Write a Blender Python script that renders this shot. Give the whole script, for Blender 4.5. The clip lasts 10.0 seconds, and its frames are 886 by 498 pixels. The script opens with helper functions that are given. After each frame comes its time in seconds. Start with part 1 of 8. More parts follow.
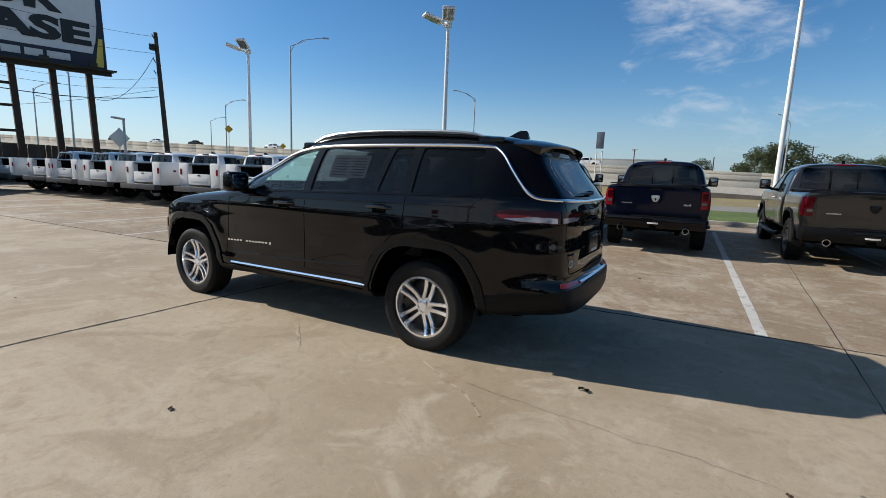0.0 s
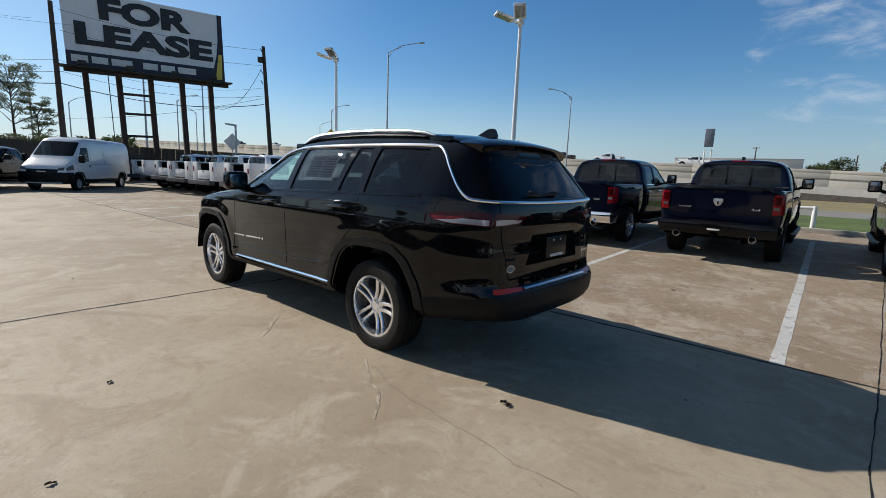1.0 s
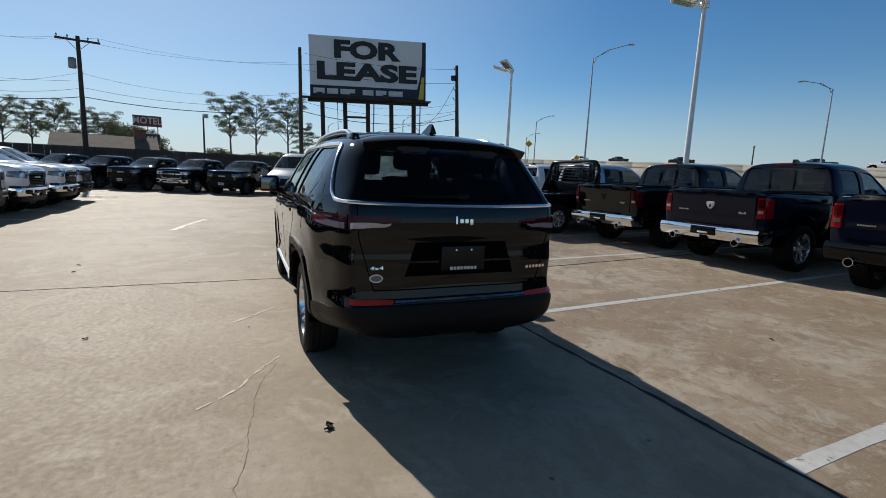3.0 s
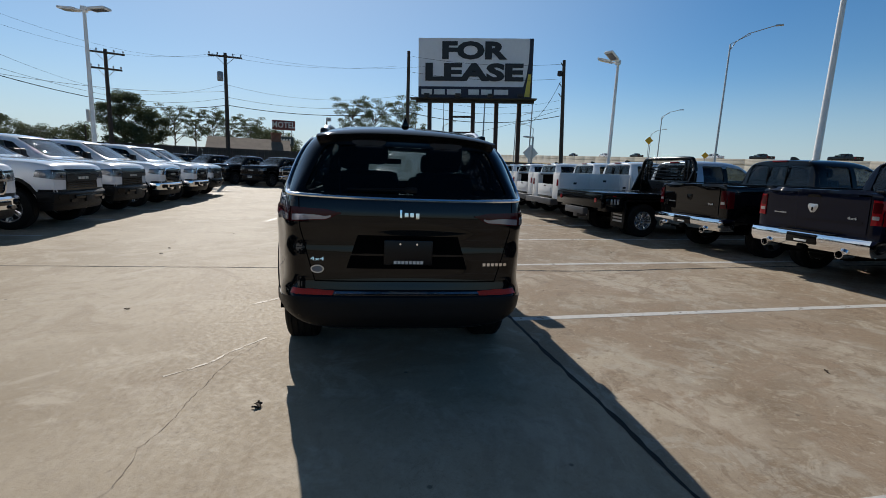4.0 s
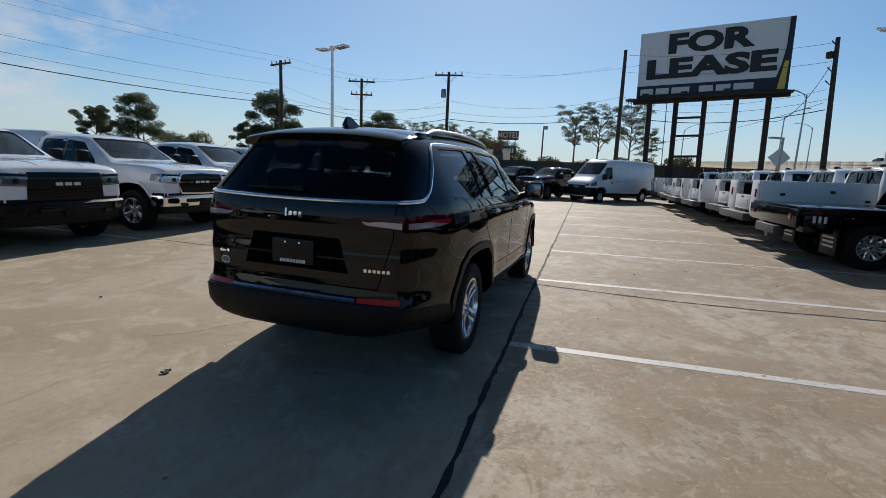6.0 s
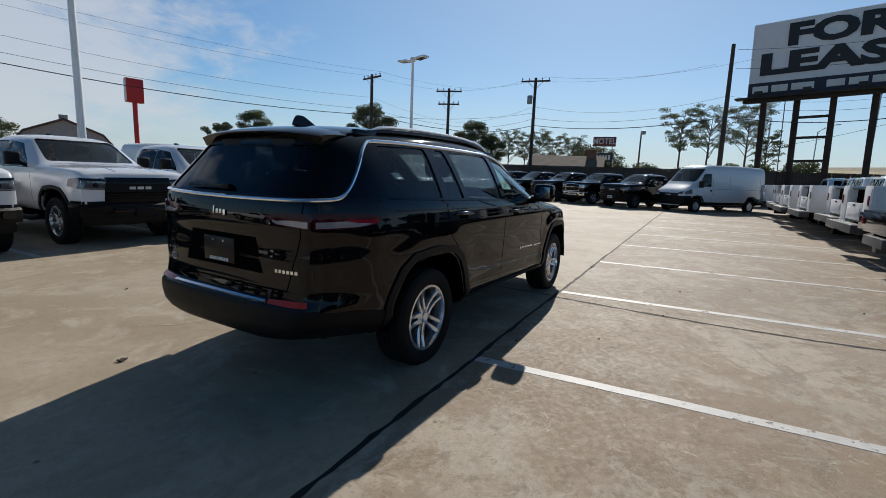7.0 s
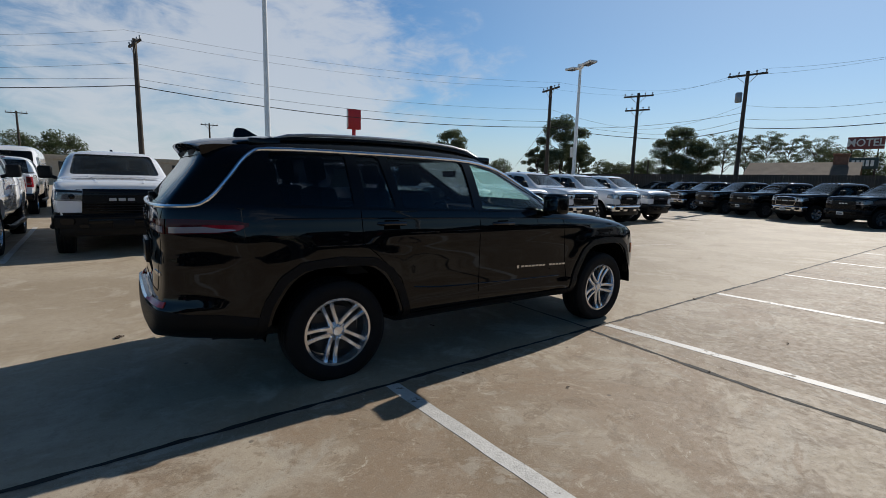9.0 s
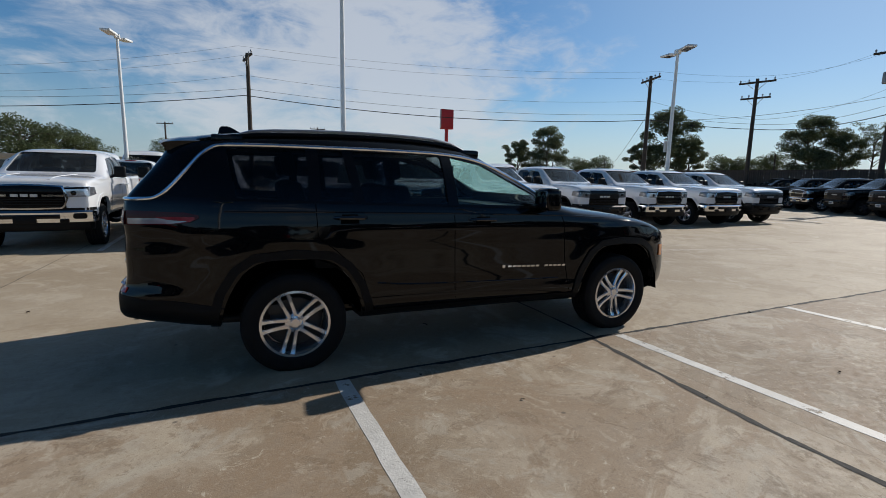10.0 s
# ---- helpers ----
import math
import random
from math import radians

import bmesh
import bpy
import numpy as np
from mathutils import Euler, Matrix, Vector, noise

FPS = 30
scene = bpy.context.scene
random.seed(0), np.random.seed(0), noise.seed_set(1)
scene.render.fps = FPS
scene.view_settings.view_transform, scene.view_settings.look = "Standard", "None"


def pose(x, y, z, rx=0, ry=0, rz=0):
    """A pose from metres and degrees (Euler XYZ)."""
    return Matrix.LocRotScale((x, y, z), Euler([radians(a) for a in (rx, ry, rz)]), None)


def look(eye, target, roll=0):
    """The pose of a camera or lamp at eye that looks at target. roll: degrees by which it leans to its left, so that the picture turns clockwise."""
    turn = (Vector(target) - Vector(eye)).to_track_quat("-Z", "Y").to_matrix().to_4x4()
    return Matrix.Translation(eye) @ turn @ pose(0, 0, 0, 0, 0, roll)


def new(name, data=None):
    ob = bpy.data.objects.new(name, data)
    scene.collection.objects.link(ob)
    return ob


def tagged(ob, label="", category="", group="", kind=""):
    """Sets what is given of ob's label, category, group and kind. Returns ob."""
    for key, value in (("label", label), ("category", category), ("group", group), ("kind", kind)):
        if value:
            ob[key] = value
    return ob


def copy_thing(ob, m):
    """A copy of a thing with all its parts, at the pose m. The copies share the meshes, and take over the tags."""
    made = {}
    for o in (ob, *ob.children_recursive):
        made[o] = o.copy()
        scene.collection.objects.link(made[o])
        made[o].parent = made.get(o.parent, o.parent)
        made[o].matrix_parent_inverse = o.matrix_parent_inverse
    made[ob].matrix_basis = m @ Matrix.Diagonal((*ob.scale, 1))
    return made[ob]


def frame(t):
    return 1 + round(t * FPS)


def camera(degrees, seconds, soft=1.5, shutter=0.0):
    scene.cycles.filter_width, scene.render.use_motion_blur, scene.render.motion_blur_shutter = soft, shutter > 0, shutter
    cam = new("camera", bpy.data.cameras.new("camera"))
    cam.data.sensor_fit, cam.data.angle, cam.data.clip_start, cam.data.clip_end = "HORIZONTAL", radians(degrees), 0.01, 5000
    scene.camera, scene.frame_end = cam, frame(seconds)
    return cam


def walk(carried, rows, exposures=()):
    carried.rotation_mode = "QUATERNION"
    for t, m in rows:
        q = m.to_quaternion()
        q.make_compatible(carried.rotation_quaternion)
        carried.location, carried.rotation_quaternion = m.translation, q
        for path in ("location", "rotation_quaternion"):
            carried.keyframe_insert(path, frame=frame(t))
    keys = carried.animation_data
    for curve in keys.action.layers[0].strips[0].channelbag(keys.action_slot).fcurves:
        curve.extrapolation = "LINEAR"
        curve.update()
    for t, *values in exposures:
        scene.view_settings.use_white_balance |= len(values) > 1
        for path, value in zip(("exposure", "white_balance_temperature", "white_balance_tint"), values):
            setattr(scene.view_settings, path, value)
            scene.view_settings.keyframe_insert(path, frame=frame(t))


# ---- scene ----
from mathutils.bvhtree import BVHTree

# ---------------------------------------------------------------- camera
cam = camera(87.5, 10.0, soft=0.3)
PATH = [
    (0, (0.37, -0.051, 1.426), (-0.608, 1.666, 1.12), 2.2),
    (0.5, (0.836, 0.311, 1.449), (-0.308, 1.921, 1.131), 2.2),
    (1, (1.282, 0.678, 1.463), (-0.027, 2.156, 1.144), 2.3),
    (1.5, (1.603, 1.154, 1.467), (0.143, 2.483, 1.15), 2.4),
    (2, (1.935, 1.618, 1.479), (0.336, 2.777, 1.164), 2.2),
    (2.5, (2.133, 2.137, 1.468), (0.415, 3.113, 1.159), 2.2),
    (4, (2.532, 3.743, 1.475), (0.585, 4.056, 1.143), 2.5),
    (4.5, (2.561, 4.292, 1.491), (0.592, 4.344, 1.142), 2.3),
    (5, (2.423, 4.835, 1.503), (0.463, 4.636, 1.155), 2.2),
    (5.5, (2.272, 5.373, 1.515), (0.349, 4.947, 1.169), 2.5),
    (7, (1.366, 6.775, 1.475), (-0.334, 5.77, 1.155), 2.3),
    (7.5, (0.991, 7.163, 1.49), (-0.595, 5.986, 1.174), 2.2),
    (8, (0.607, 7.511, 1.481), (-0.843, 6.168, 1.176), 1.9),
    (8.5, (0.139, 7.764, 1.491), (-1.162, 6.275, 1.196), 1.7),
    (9, (-0.32, 8.052, 1.492), (-1.456, 6.432, 1.201), 1.6),
    (9.5, (-0.823, 8.231, 1.47), (-1.782, 6.501, 1.174), 1.4),
    (10, (-1.309, 8.427, 1.475), (-2.076, 6.605, 1.17), 1.2),
]
walk(cam, [(t, look(eye, target, roll)) for t, eye, target, roll in PATH], [(0, 0.16), (0.5, 0.16), (1.0, 0.04), (1.5, -0.25), (2.0, -0.30), (2.5, -0.2), (4.0, -0.18), (10, -0.2)])

# ---------------------------------------------------------------- daylight
SUN_AZ, SUN_EL = radians(193.6), radians(33.3)
SUN_DIR = Vector((math.cos(SUN_AZ) * math.cos(SUN_EL), math.sin(SUN_AZ) * math.cos(SUN_EL), math.sin(SUN_EL)))
sun_data = bpy.data.lights.new("sun", "SUN")
sun_data.energy, sun_data.angle, sun_data.color = 5.0, radians(0.53), (1.0, 0.945, 0.865)
sun = new("sun", sun_data)
sun.matrix_world = look(SUN_DIR * 60, (0, 0, 0))

world = bpy.data.worlds.new("world")
scene.world = world
world.use_nodes = True


def build_sky(nt):
    nt.nodes.clear()
    n = nt.nodes.new
    link = nt.links.new
    out, bg, sky = n("ShaderNodeOutputWorld"), n("ShaderNodeBackground"), n("ShaderNodeTexSky")
    sky.sky_type = "NISHITA"
    sky.sun_disc = False
    sky.sun_elevation, sky.sun_rotation = SUN_EL, math.pi / 2 - SUN_AZ
    sky.air_density, sky.dust_density, sky.ozone_density = 1.0, 0.15, 3.5
    bg.inputs["Strength"].default_value = 0.085
    # high thin cloud: streaked noise over the direction, thicker low in the south
    co, flat, div = n("ShaderNodeTexCoord"), n("ShaderNodeMapping"), n("ShaderNodeSeparateXYZ")
    link(co.outputs["Generated"], div.inputs[0])
    up = n("ShaderNodeMath"); up.operation = "MAXIMUM"; up.inputs[1].default_value = 0.04
    link(div.outputs["Z"], up.inputs[0])
    proj = n("ShaderNodeVectorMath"); proj.operation = "DIVIDE"
    comb = n("ShaderNodeCombineXYZ")
    for i in range(3):
        link(up.outputs[0], comb.inputs[i])
    link(co.outputs["Generated"], proj.inputs[0]); link(comb.outputs[0], proj.inputs[1])
    link(co.outputs["Generated"], flat.inputs[0])
    flat.inputs["Scale"].default_value = (1.5, 1.5, 3.6)
    flat.inputs["Rotation"].default_value = (0, 0, radians(-25))
    noise_a, noise_b = n("ShaderNodeTexNoise"), n("ShaderNodeTexNoise")
    for nz, sc, det, dist in ((noise_a, 1.5, 8, 0.5), (noise_b, 6.5, 9, 0.7)):
        nz.inputs["Scale"].default_value, nz.inputs["Detail"].default_value = sc, det
        nz.inputs["Roughness"].default_value, nz.inputs["Distortion"].default_value = 0.62, dist
        link(flat.outputs[0], nz.inputs["Vector"])
    # cloud bank in the south-west quarter, scattered puffs elsewhere
    dot = n("ShaderNodeVectorMath"); dot.operation = "DOT_PRODUCT"
    dot.inputs[1].default_value = Vector((-0.10, -0.97, 0.12)).normalized()
    link(co.outputs["Generated"], dot.inputs[0])
    bank = n("ShaderNodeMapRange"); bank.inputs[1].default_value, bank.inputs[2].default_value = 0.72, 0.99
    bank.inputs[3].default_value, bank.inputs[4].default_value = -0.03, 0.27
    link(dot.outputs["Value"], bank.inputs[0])
    dot2 = n("ShaderNodeVectorMath"); dot2.operation = "DOT_PRODUCT"
    dot2.inputs[1].default_value = Vector((0.10, 0.92, 0.30)).normalized()
    link(co.outputs["Generated"], dot2.inputs[0])
    puff = n("ShaderNodeMapRange"); puff.inputs[1].default_value, puff.inputs[2].default_value = 0.93, 0.995
    puff.inputs[3].default_value, puff.inputs[4].default_value = 0.0, 0.21
    link(dot2.outputs["Value"], puff.inputs[0])
    s1, s2, s3 = n("ShaderNodeMath"), n("ShaderNodeMath"), n("ShaderNodeMath")
    s1.operation = s2.operation = s3.operation = "ADD"
    half = n("ShaderNodeMath"); half.operation = "MULTIPLY"; half.inputs[1].default_value = 0.36
    link(noise_b.outputs[0], half.inputs[0])
    six = n("ShaderNodeMath"); six.operation = "MULTIPLY"; six.inputs[1].default_value = 0.64
    link(noise_a.outputs[0], six.inputs[0])
    link(six.outputs[0], s1.inputs[0]); link(half.outputs[0], s1.inputs[1])
    link(s1.outputs[0], s2.inputs[0]); link(bank.outputs[0], s2.inputs[1])
    link(s2.outputs[0], s3.inputs[0]); link(puff.outputs[0], s3.inputs[1])
    ramp = n("ShaderNodeMapRange"); ramp.interpolation_type = "SMOOTHSTEP"
    ramp.inputs[1].default_value, ramp.inputs[2].default_value = 0.61, 0.82
    ramp.inputs[3].default_value, ramp.inputs[4].default_value = 0.0, 0.75
    link(s3.outputs[0], ramp.inputs[0])
    mix = n("ShaderNodeMix"); mix.data_type = "RGBA"
    mix.inputs[7].default_value = (8.0, 8.4, 9.0, 1)
    deep = n("ShaderNodeHueSaturation")
    deep.inputs["Saturation"].default_value, deep.inputs["Value"].default_value = 1.25, 1.22
    link(sky.outputs[0], deep.inputs["Color"])
    zen, zmix = n("ShaderNodeMapRange"), n("ShaderNodeMix")
    zen.interpolation_type, zmix.data_type, zmix.blend_type = "SMOOTHSTEP", "RGBA", "MULTIPLY"
    zen.inputs[1].default_value, zen.inputs[2].default_value = 0.34, 0.90
    zmix.inputs[7].default_value = (0.34, 0.31, 0.29, 1)
    link(div.outputs["Z"], zen.inputs[0]); link(zen.outputs[0], zmix.inputs[0]); link(deep.outputs[0], zmix.inputs[6])
    haze, low = n("ShaderNodeMix"), n("ShaderNodeMapRange")
    haze.data_type = "RGBA"
    low.interpolation_type = "SMOOTHSTEP"
    low.inputs[1].default_value, low.inputs[2].default_value, low.inputs[3].default_value, low.inputs[4].default_value = 0.0, 0.20, 0.70, 0.0
    away, dim, hue = n("ShaderNodeVectorMath"), n("ShaderNodeMapRange"), n("ShaderNodeMix")
    away.operation, dim.interpolation_type, hue.data_type = "DOT_PRODUCT", "SMOOTHSTEP", "RGBA"
    away.inputs[1].default_value = Vector((SUN_DIR.x, SUN_DIR.y, 0)).normalized()
    dim.inputs[1].default_value, dim.inputs[2].default_value, dim.inputs[3].default_value, dim.inputs[4].default_value = -0.45, 0.75, 0.0, 1.0
    hue.inputs[6].default_value, hue.inputs[7].default_value = (2.9, 4.3, 5.9, 1), (5.5, 7.1, 8.5, 1)
    link(co.outputs["Generated"], away.inputs[0]); link(away.outputs["Value"], dim.inputs[0])
    link(dim.outputs[0], hue.inputs[0]); link(hue.outputs[2], haze.inputs[7])
    link(div.outputs["Z"], low.inputs[0]); link(low.outputs[0], haze.inputs[0]); link(zmix.outputs[2], haze.inputs[6])
    glow, gdot, grng = n("ShaderNodeMix"), n("ShaderNodeVectorMath"), n("ShaderNodeMapRange")
    glow.data_type, gdot.operation, grng.interpolation_type = "RGBA", "DOT_PRODUCT", "SMOOTHSTEP"
    gdot.inputs[1].default_value = SUN_DIR
    grng.inputs[1].default_value, grng.inputs[2].default_value, grng.inputs[3].default_value, grng.inputs[4].default_value = 0.60, 1.0, 0.0, 0.38
    glow.inputs[7].default_value = (6.9, 8.7, 10.5, 1)
    link(co.outputs["Generated"], gdot.inputs[0]); link(gdot.outputs["Value"], grng.inputs[0])
    link(grng.outputs[0], glow.inputs[0]); link(haze.outputs[2], glow.inputs[6])
    link(ramp.outputs[0], mix.inputs[0]); link(glow.outputs[2], mix.inputs[6])
    link(mix.outputs[2], bg.inputs[0]); link(bg.outputs[0], out.inputs[0])


build_sky(world.node_tree)

# ---------------------------------------------------------------- materials
MATS = {}


def mat(name, color, rough=0.5, metal=0.0, vary=0.0, scale=4.0, bump=0.0, bump_scale=60.0, coat=0.0, dark=None, spec=0.5, per_object=0.0, emit=None):
    """Principled material: colour broken by two sizes of noise, with a fine bump."""
    if name in MATS:
        return MATS[name]
    m = bpy.data.materials.new(name)
    m.use_nodes = True
    nt = m.node_tree
    b = nt.nodes["Principled BSDF"]
    b.inputs["Roughness"].default_value, b.inputs["Metallic"].default_value = rough, metal
    b.inputs["Specular IOR Level"].default_value = spec
    b.inputs["Coat Weight"].default_value, b.inputs["Coat Roughness"].default_value = coat, 0.02
    b.inputs["Base Color"].default_value = (*color, 1)
    link, n = nt.links.new, nt.nodes.new
    if emit:
        b.inputs["Emission Color"].default_value, b.inputs["Emission Strength"].default_value = (*emit[:3], 1), emit[3]
    if vary or bump or per_object:
        co = n("ShaderNodeTexCoord")
        where = co.outputs["Object"]
        if vary:
            big, small, add = n("ShaderNodeTexNoise"), n("ShaderNodeTexNoise"), n("ShaderNodeMath")
            big.inputs["Scale"].default_value, small.inputs["Scale"].default_value = scale, scale * 9
            big.inputs["Detail"].default_value = small.inputs["Detail"].default_value = 6
            add.operation = "ADD"
            link(where, big.inputs["Vector"]); link(where, small.inputs["Vector"])
            link(big.outputs[0], add.inputs[0]); link(small.outputs[0], add.inputs[1])
            rng, mix = n("ShaderNodeMapRange"), n("ShaderNodeMix")
            rng.inputs[1].default_value, rng.inputs[2].default_value = 0.72, 1.28
            mix.data_type = "RGBA"
            lo = dark or tuple(c * (1 - vary) for c in color)
            hi = tuple(min(1.0, c * (1 + 0.6 * vary)) for c in color)
            mix.inputs[6].default_value, mix.inputs[7].default_value = (*lo, 1), (*hi, 1)
            link(add.outputs[0], rng.inputs[0]); link(rng.outputs[0], mix.inputs[0])
            last = mix.outputs[2]
            if per_object:
                info, hsv, pr = n("ShaderNodeObjectInfo"), n("ShaderNodeHueSaturation"), n("ShaderNodeMapRange")
                pr.inputs[3].default_value, pr.inputs[4].default_value = 1 - per_object, 1 + per_object
                link(info.outputs["Random"], pr.inputs[0]); link(pr.outputs[0], hsv.inputs["Value"])
                link(last, hsv.inputs["Color"]); last = hsv.outputs[0]
            link(last, b.inputs["Base Color"])
            rr = n("ShaderNodeMapRange")
            rr.inputs[3].default_value, rr.inputs[4].default_value = max(0.02, rough * 0.85), min(1, rough * 1.15)
            link(small.outputs[0], rr.inputs[0]); link(rr.outputs[0], b.inputs["Roughness"])
        if bump:
            bn, bp = n("ShaderNodeTexNoise"), n("ShaderNodeBump")
            bn.inputs["Scale"].default_value, bn.inputs["Detail"].default_value = bump_scale, 4
            bp.inputs["Strength"].default_value, bp.inputs["Distance"].default_value = bump, 0.01
            link(where, bn.inputs["Vector"]); link(bn.outputs[0], bp.inputs["Height"]); link(bp.outputs[0], b.inputs["Normal"])
    MATS[name] = m
    return m


def concrete_mat(name="lot_concrete", stain=0.0):
    """Old tan concrete: broad stains, mottling, fine grit, dark specks and paler worn sheen."""
    m = bpy.data.materials.new(name)
    m.use_nodes = True
    nt = m.node_tree
    n, link, b = nt.nodes.new, nt.links.new, nt.nodes["Principled BSDF"]
    geo = n("ShaderNodeNewGeometry")
    pos = geo.outputs["Position"]

    def nz(scale, detail=5, rough=0.55, dist=0.0):
        t = n("ShaderNodeTexNoise")
        t.inputs["Scale"].default_value, t.inputs["Detail"].default_value = scale, detail
        t.inputs["Roughness"].default_value, t.inputs["Distortion"].default_value = rough, dist
        link(pos, t.inputs["Vector"])
        return t.outputs[0]

    def rng(v, a, c, lo=0.0, hi=1.0):
        t = n("ShaderNodeMapRange")
        t.interpolation_type = "SMOOTHSTEP"
        t.inputs[1].default_value, t.inputs[2].default_value, t.inputs[3].default_value, t.inputs[4].default_value = a, c, lo, hi
        link(v, t.inputs[0])
        return t.outputs[0]

    def mixc(f, a, c, blend="MIX"):
        t = n("ShaderNodeMix")
        t.data_type, t.blend_type = "RGBA", blend
        for sock, v in ((0, f), (6, a), (7, c)):
            if isinstance(v, tuple):
                t.inputs[sock].default_value = (*v, 1)
            elif isinstance(v, float):
                t.inputs[sock].default_value = v
            else:
                link(v, t.inputs[sock])
        return t.outputs[2]

    k = 0.82 - 0.08 * stain
    tone = lambda r_, g_, b_: (r_ * k * 1.02, g_ * k, b_ * k * 0.955)
    base = mixc(rng(nz(0.33, 5), 0.40, 0.60), tone(0.39 - 0.075 * stain, 0.315 - 0.075 * stain, 0.225 - 0.06 * stain), tone(0.50 + 0.05 * stain, 0.42 + 0.05 * stain, 0.32 + 0.06 * stain))
    base = mixc(rng(nz(1.7, 9, 0.68, 0.8), 0.50, 0.62), base, tone(0.53, 0.455, 0.36))
    base = mixc(rng(nz(0.75, 9, 0.66, 1.4), 0.54, 0.62, 0.0, 0.5), base, tone(0.315, 0.235, 0.155))
    base = mixc(rng(nz(0.45, 9, 0.68, 1.6), 0.53 - 0.05 * stain, 0.58 - 0.05 * stain, 0.0, 0.25 + 0.30 * stain), base, tone(0.285, 0.205, 0.135))
    if stain:
        base = mixc(rng(nz(0.9, 10, 0.72, 2.2), 0.52, 0.57, 0.0, 0.5), base, tone(0.53, 0.49, 0.425))
        base = mixc(rng(nz(0.62, 10, 0.72, 1.6), 0.50, 0.55, 0.0, 0.75), base, tone(0.35, 0.255, 0.175))
        base = mixc(rng(nz(6.5, 9, 0.80, 1.6), 0.60, 0.63, 0.0, 0.8), base, tone(0.66, 0.60, 0.50))
        base = mixc(rng(nz(2.4, 9, 0.74, 1.2), 0.55, 0.60, 0.0, 0.55), base, tone(0.22, 0.155, 0.10))
    base = mixc(rng(nz(3.4, 9, 0.76, 1.0), 0.565, 0.60, 0.0, 0.22 + 0.26 * stain), base, tone(0.60, 0.525, 0.425))
    base = mixc(rng(nz(5.2, 9, 0.76, 0.8), 0.575, 0.61, 0.0, 0.25 + 0.28 * stain), base, tone(0.25, 0.185, 0.125))
    base = mixc(rng(nz(9, 7, 0.75), 0.46, 0.66, 0.0, 0.38), base, tone(0.31, 0.255, 0.20))
    base = mixc(rng(nz(30, 5, 0.78), 0.56, 0.64, 0.0, 0.35), base, tone(0.58, 0.51, 0.42))
    base = mixc(rng(nz(48, 5, 0.78), 0.57, 0.66, 0.0, 0.55), base, tone(0.21, 0.17, 0.135))
    base = mixc(rng(nz(150, 3, 0.8), 0.46, 0.58, 0.0, 0.16), base, tone(0.66, 0.58, 0.48))
    base = mixc(rng(nz(200, 2, 0.8), 0.52, 0.62, 0.0, 0.20), base, tone(0.17, 0.14, 0.115))
    vor = n("ShaderNodeTexVoronoi")
    vor.inputs["Scale"].default_value = 2.3
    link(pos, vor.inputs["Vector"])
    base = mixc(rng(vor.outputs["Distance"], 0.020, 0.045, 0.75, 0.0), base, (0.10, 0.085, 0.07))
    info = n("ShaderNodeObjectInfo")
    hsv = n("ShaderNodeHueSaturation")
    link(rng(info.outputs["Random"], 0, 1, 0.93, 1.06), hsv.inputs["Value"])
    link(base, hsv.inputs["Color"])
    link(hsv.outputs[0], b.inputs["Base Color"])
    link(rng(nz(24, 5), 0.3, 0.7, 0.66, 0.80), b.inputs["Roughness"])
    b.inputs["Specular IOR Level"].default_value = 0.28
    bp = n("ShaderNodeBump")
    bp.inputs["Strength"].default_value, bp.inputs["Distance"].default_value = 0.25, 0.006
    link(nz(85, 5, 0.7), bp.inputs["Height"])
    link(bp.outputs[0], b.inputs["Normal"])
    return m


def worn_paint_mat(name, color, wear):
    """Road paint worn through in flecks, so that the slab shows."""
    m = mat(name, color, 0.6, 0, 0.18, 1.5, 0.3, 70)
    nt = m.node_tree
    n, link = nt.nodes.new, nt.links.new
    out, b = nt.nodes["Material Output"], nt.nodes["Principled BSDF"]
    geo, t, r = n("ShaderNodeNewGeometry"), n("ShaderNodeTexNoise"), n("ShaderNodeMapRange")
    t.inputs["Scale"].default_value, t.inputs["Detail"].default_value, t.inputs["Roughness"].default_value = 7, 9, 0.75
    r.inputs[1].default_value, r.inputs[2].default_value = wear, wear + 0.05
    clear, mixs = n("ShaderNodeBsdfTransparent"), n("ShaderNodeMixShader")
    link(geo.outputs["Position"], t.inputs["Vector"]); link(t.outputs[0], r.inputs[0]); link(r.outputs[0], mixs.inputs[0])
    link(b.outputs[0], mixs.inputs[1]); link(clear.outputs[0], mixs.inputs[2]); link(mixs.outputs[0], out.inputs["Surface"])
    return m


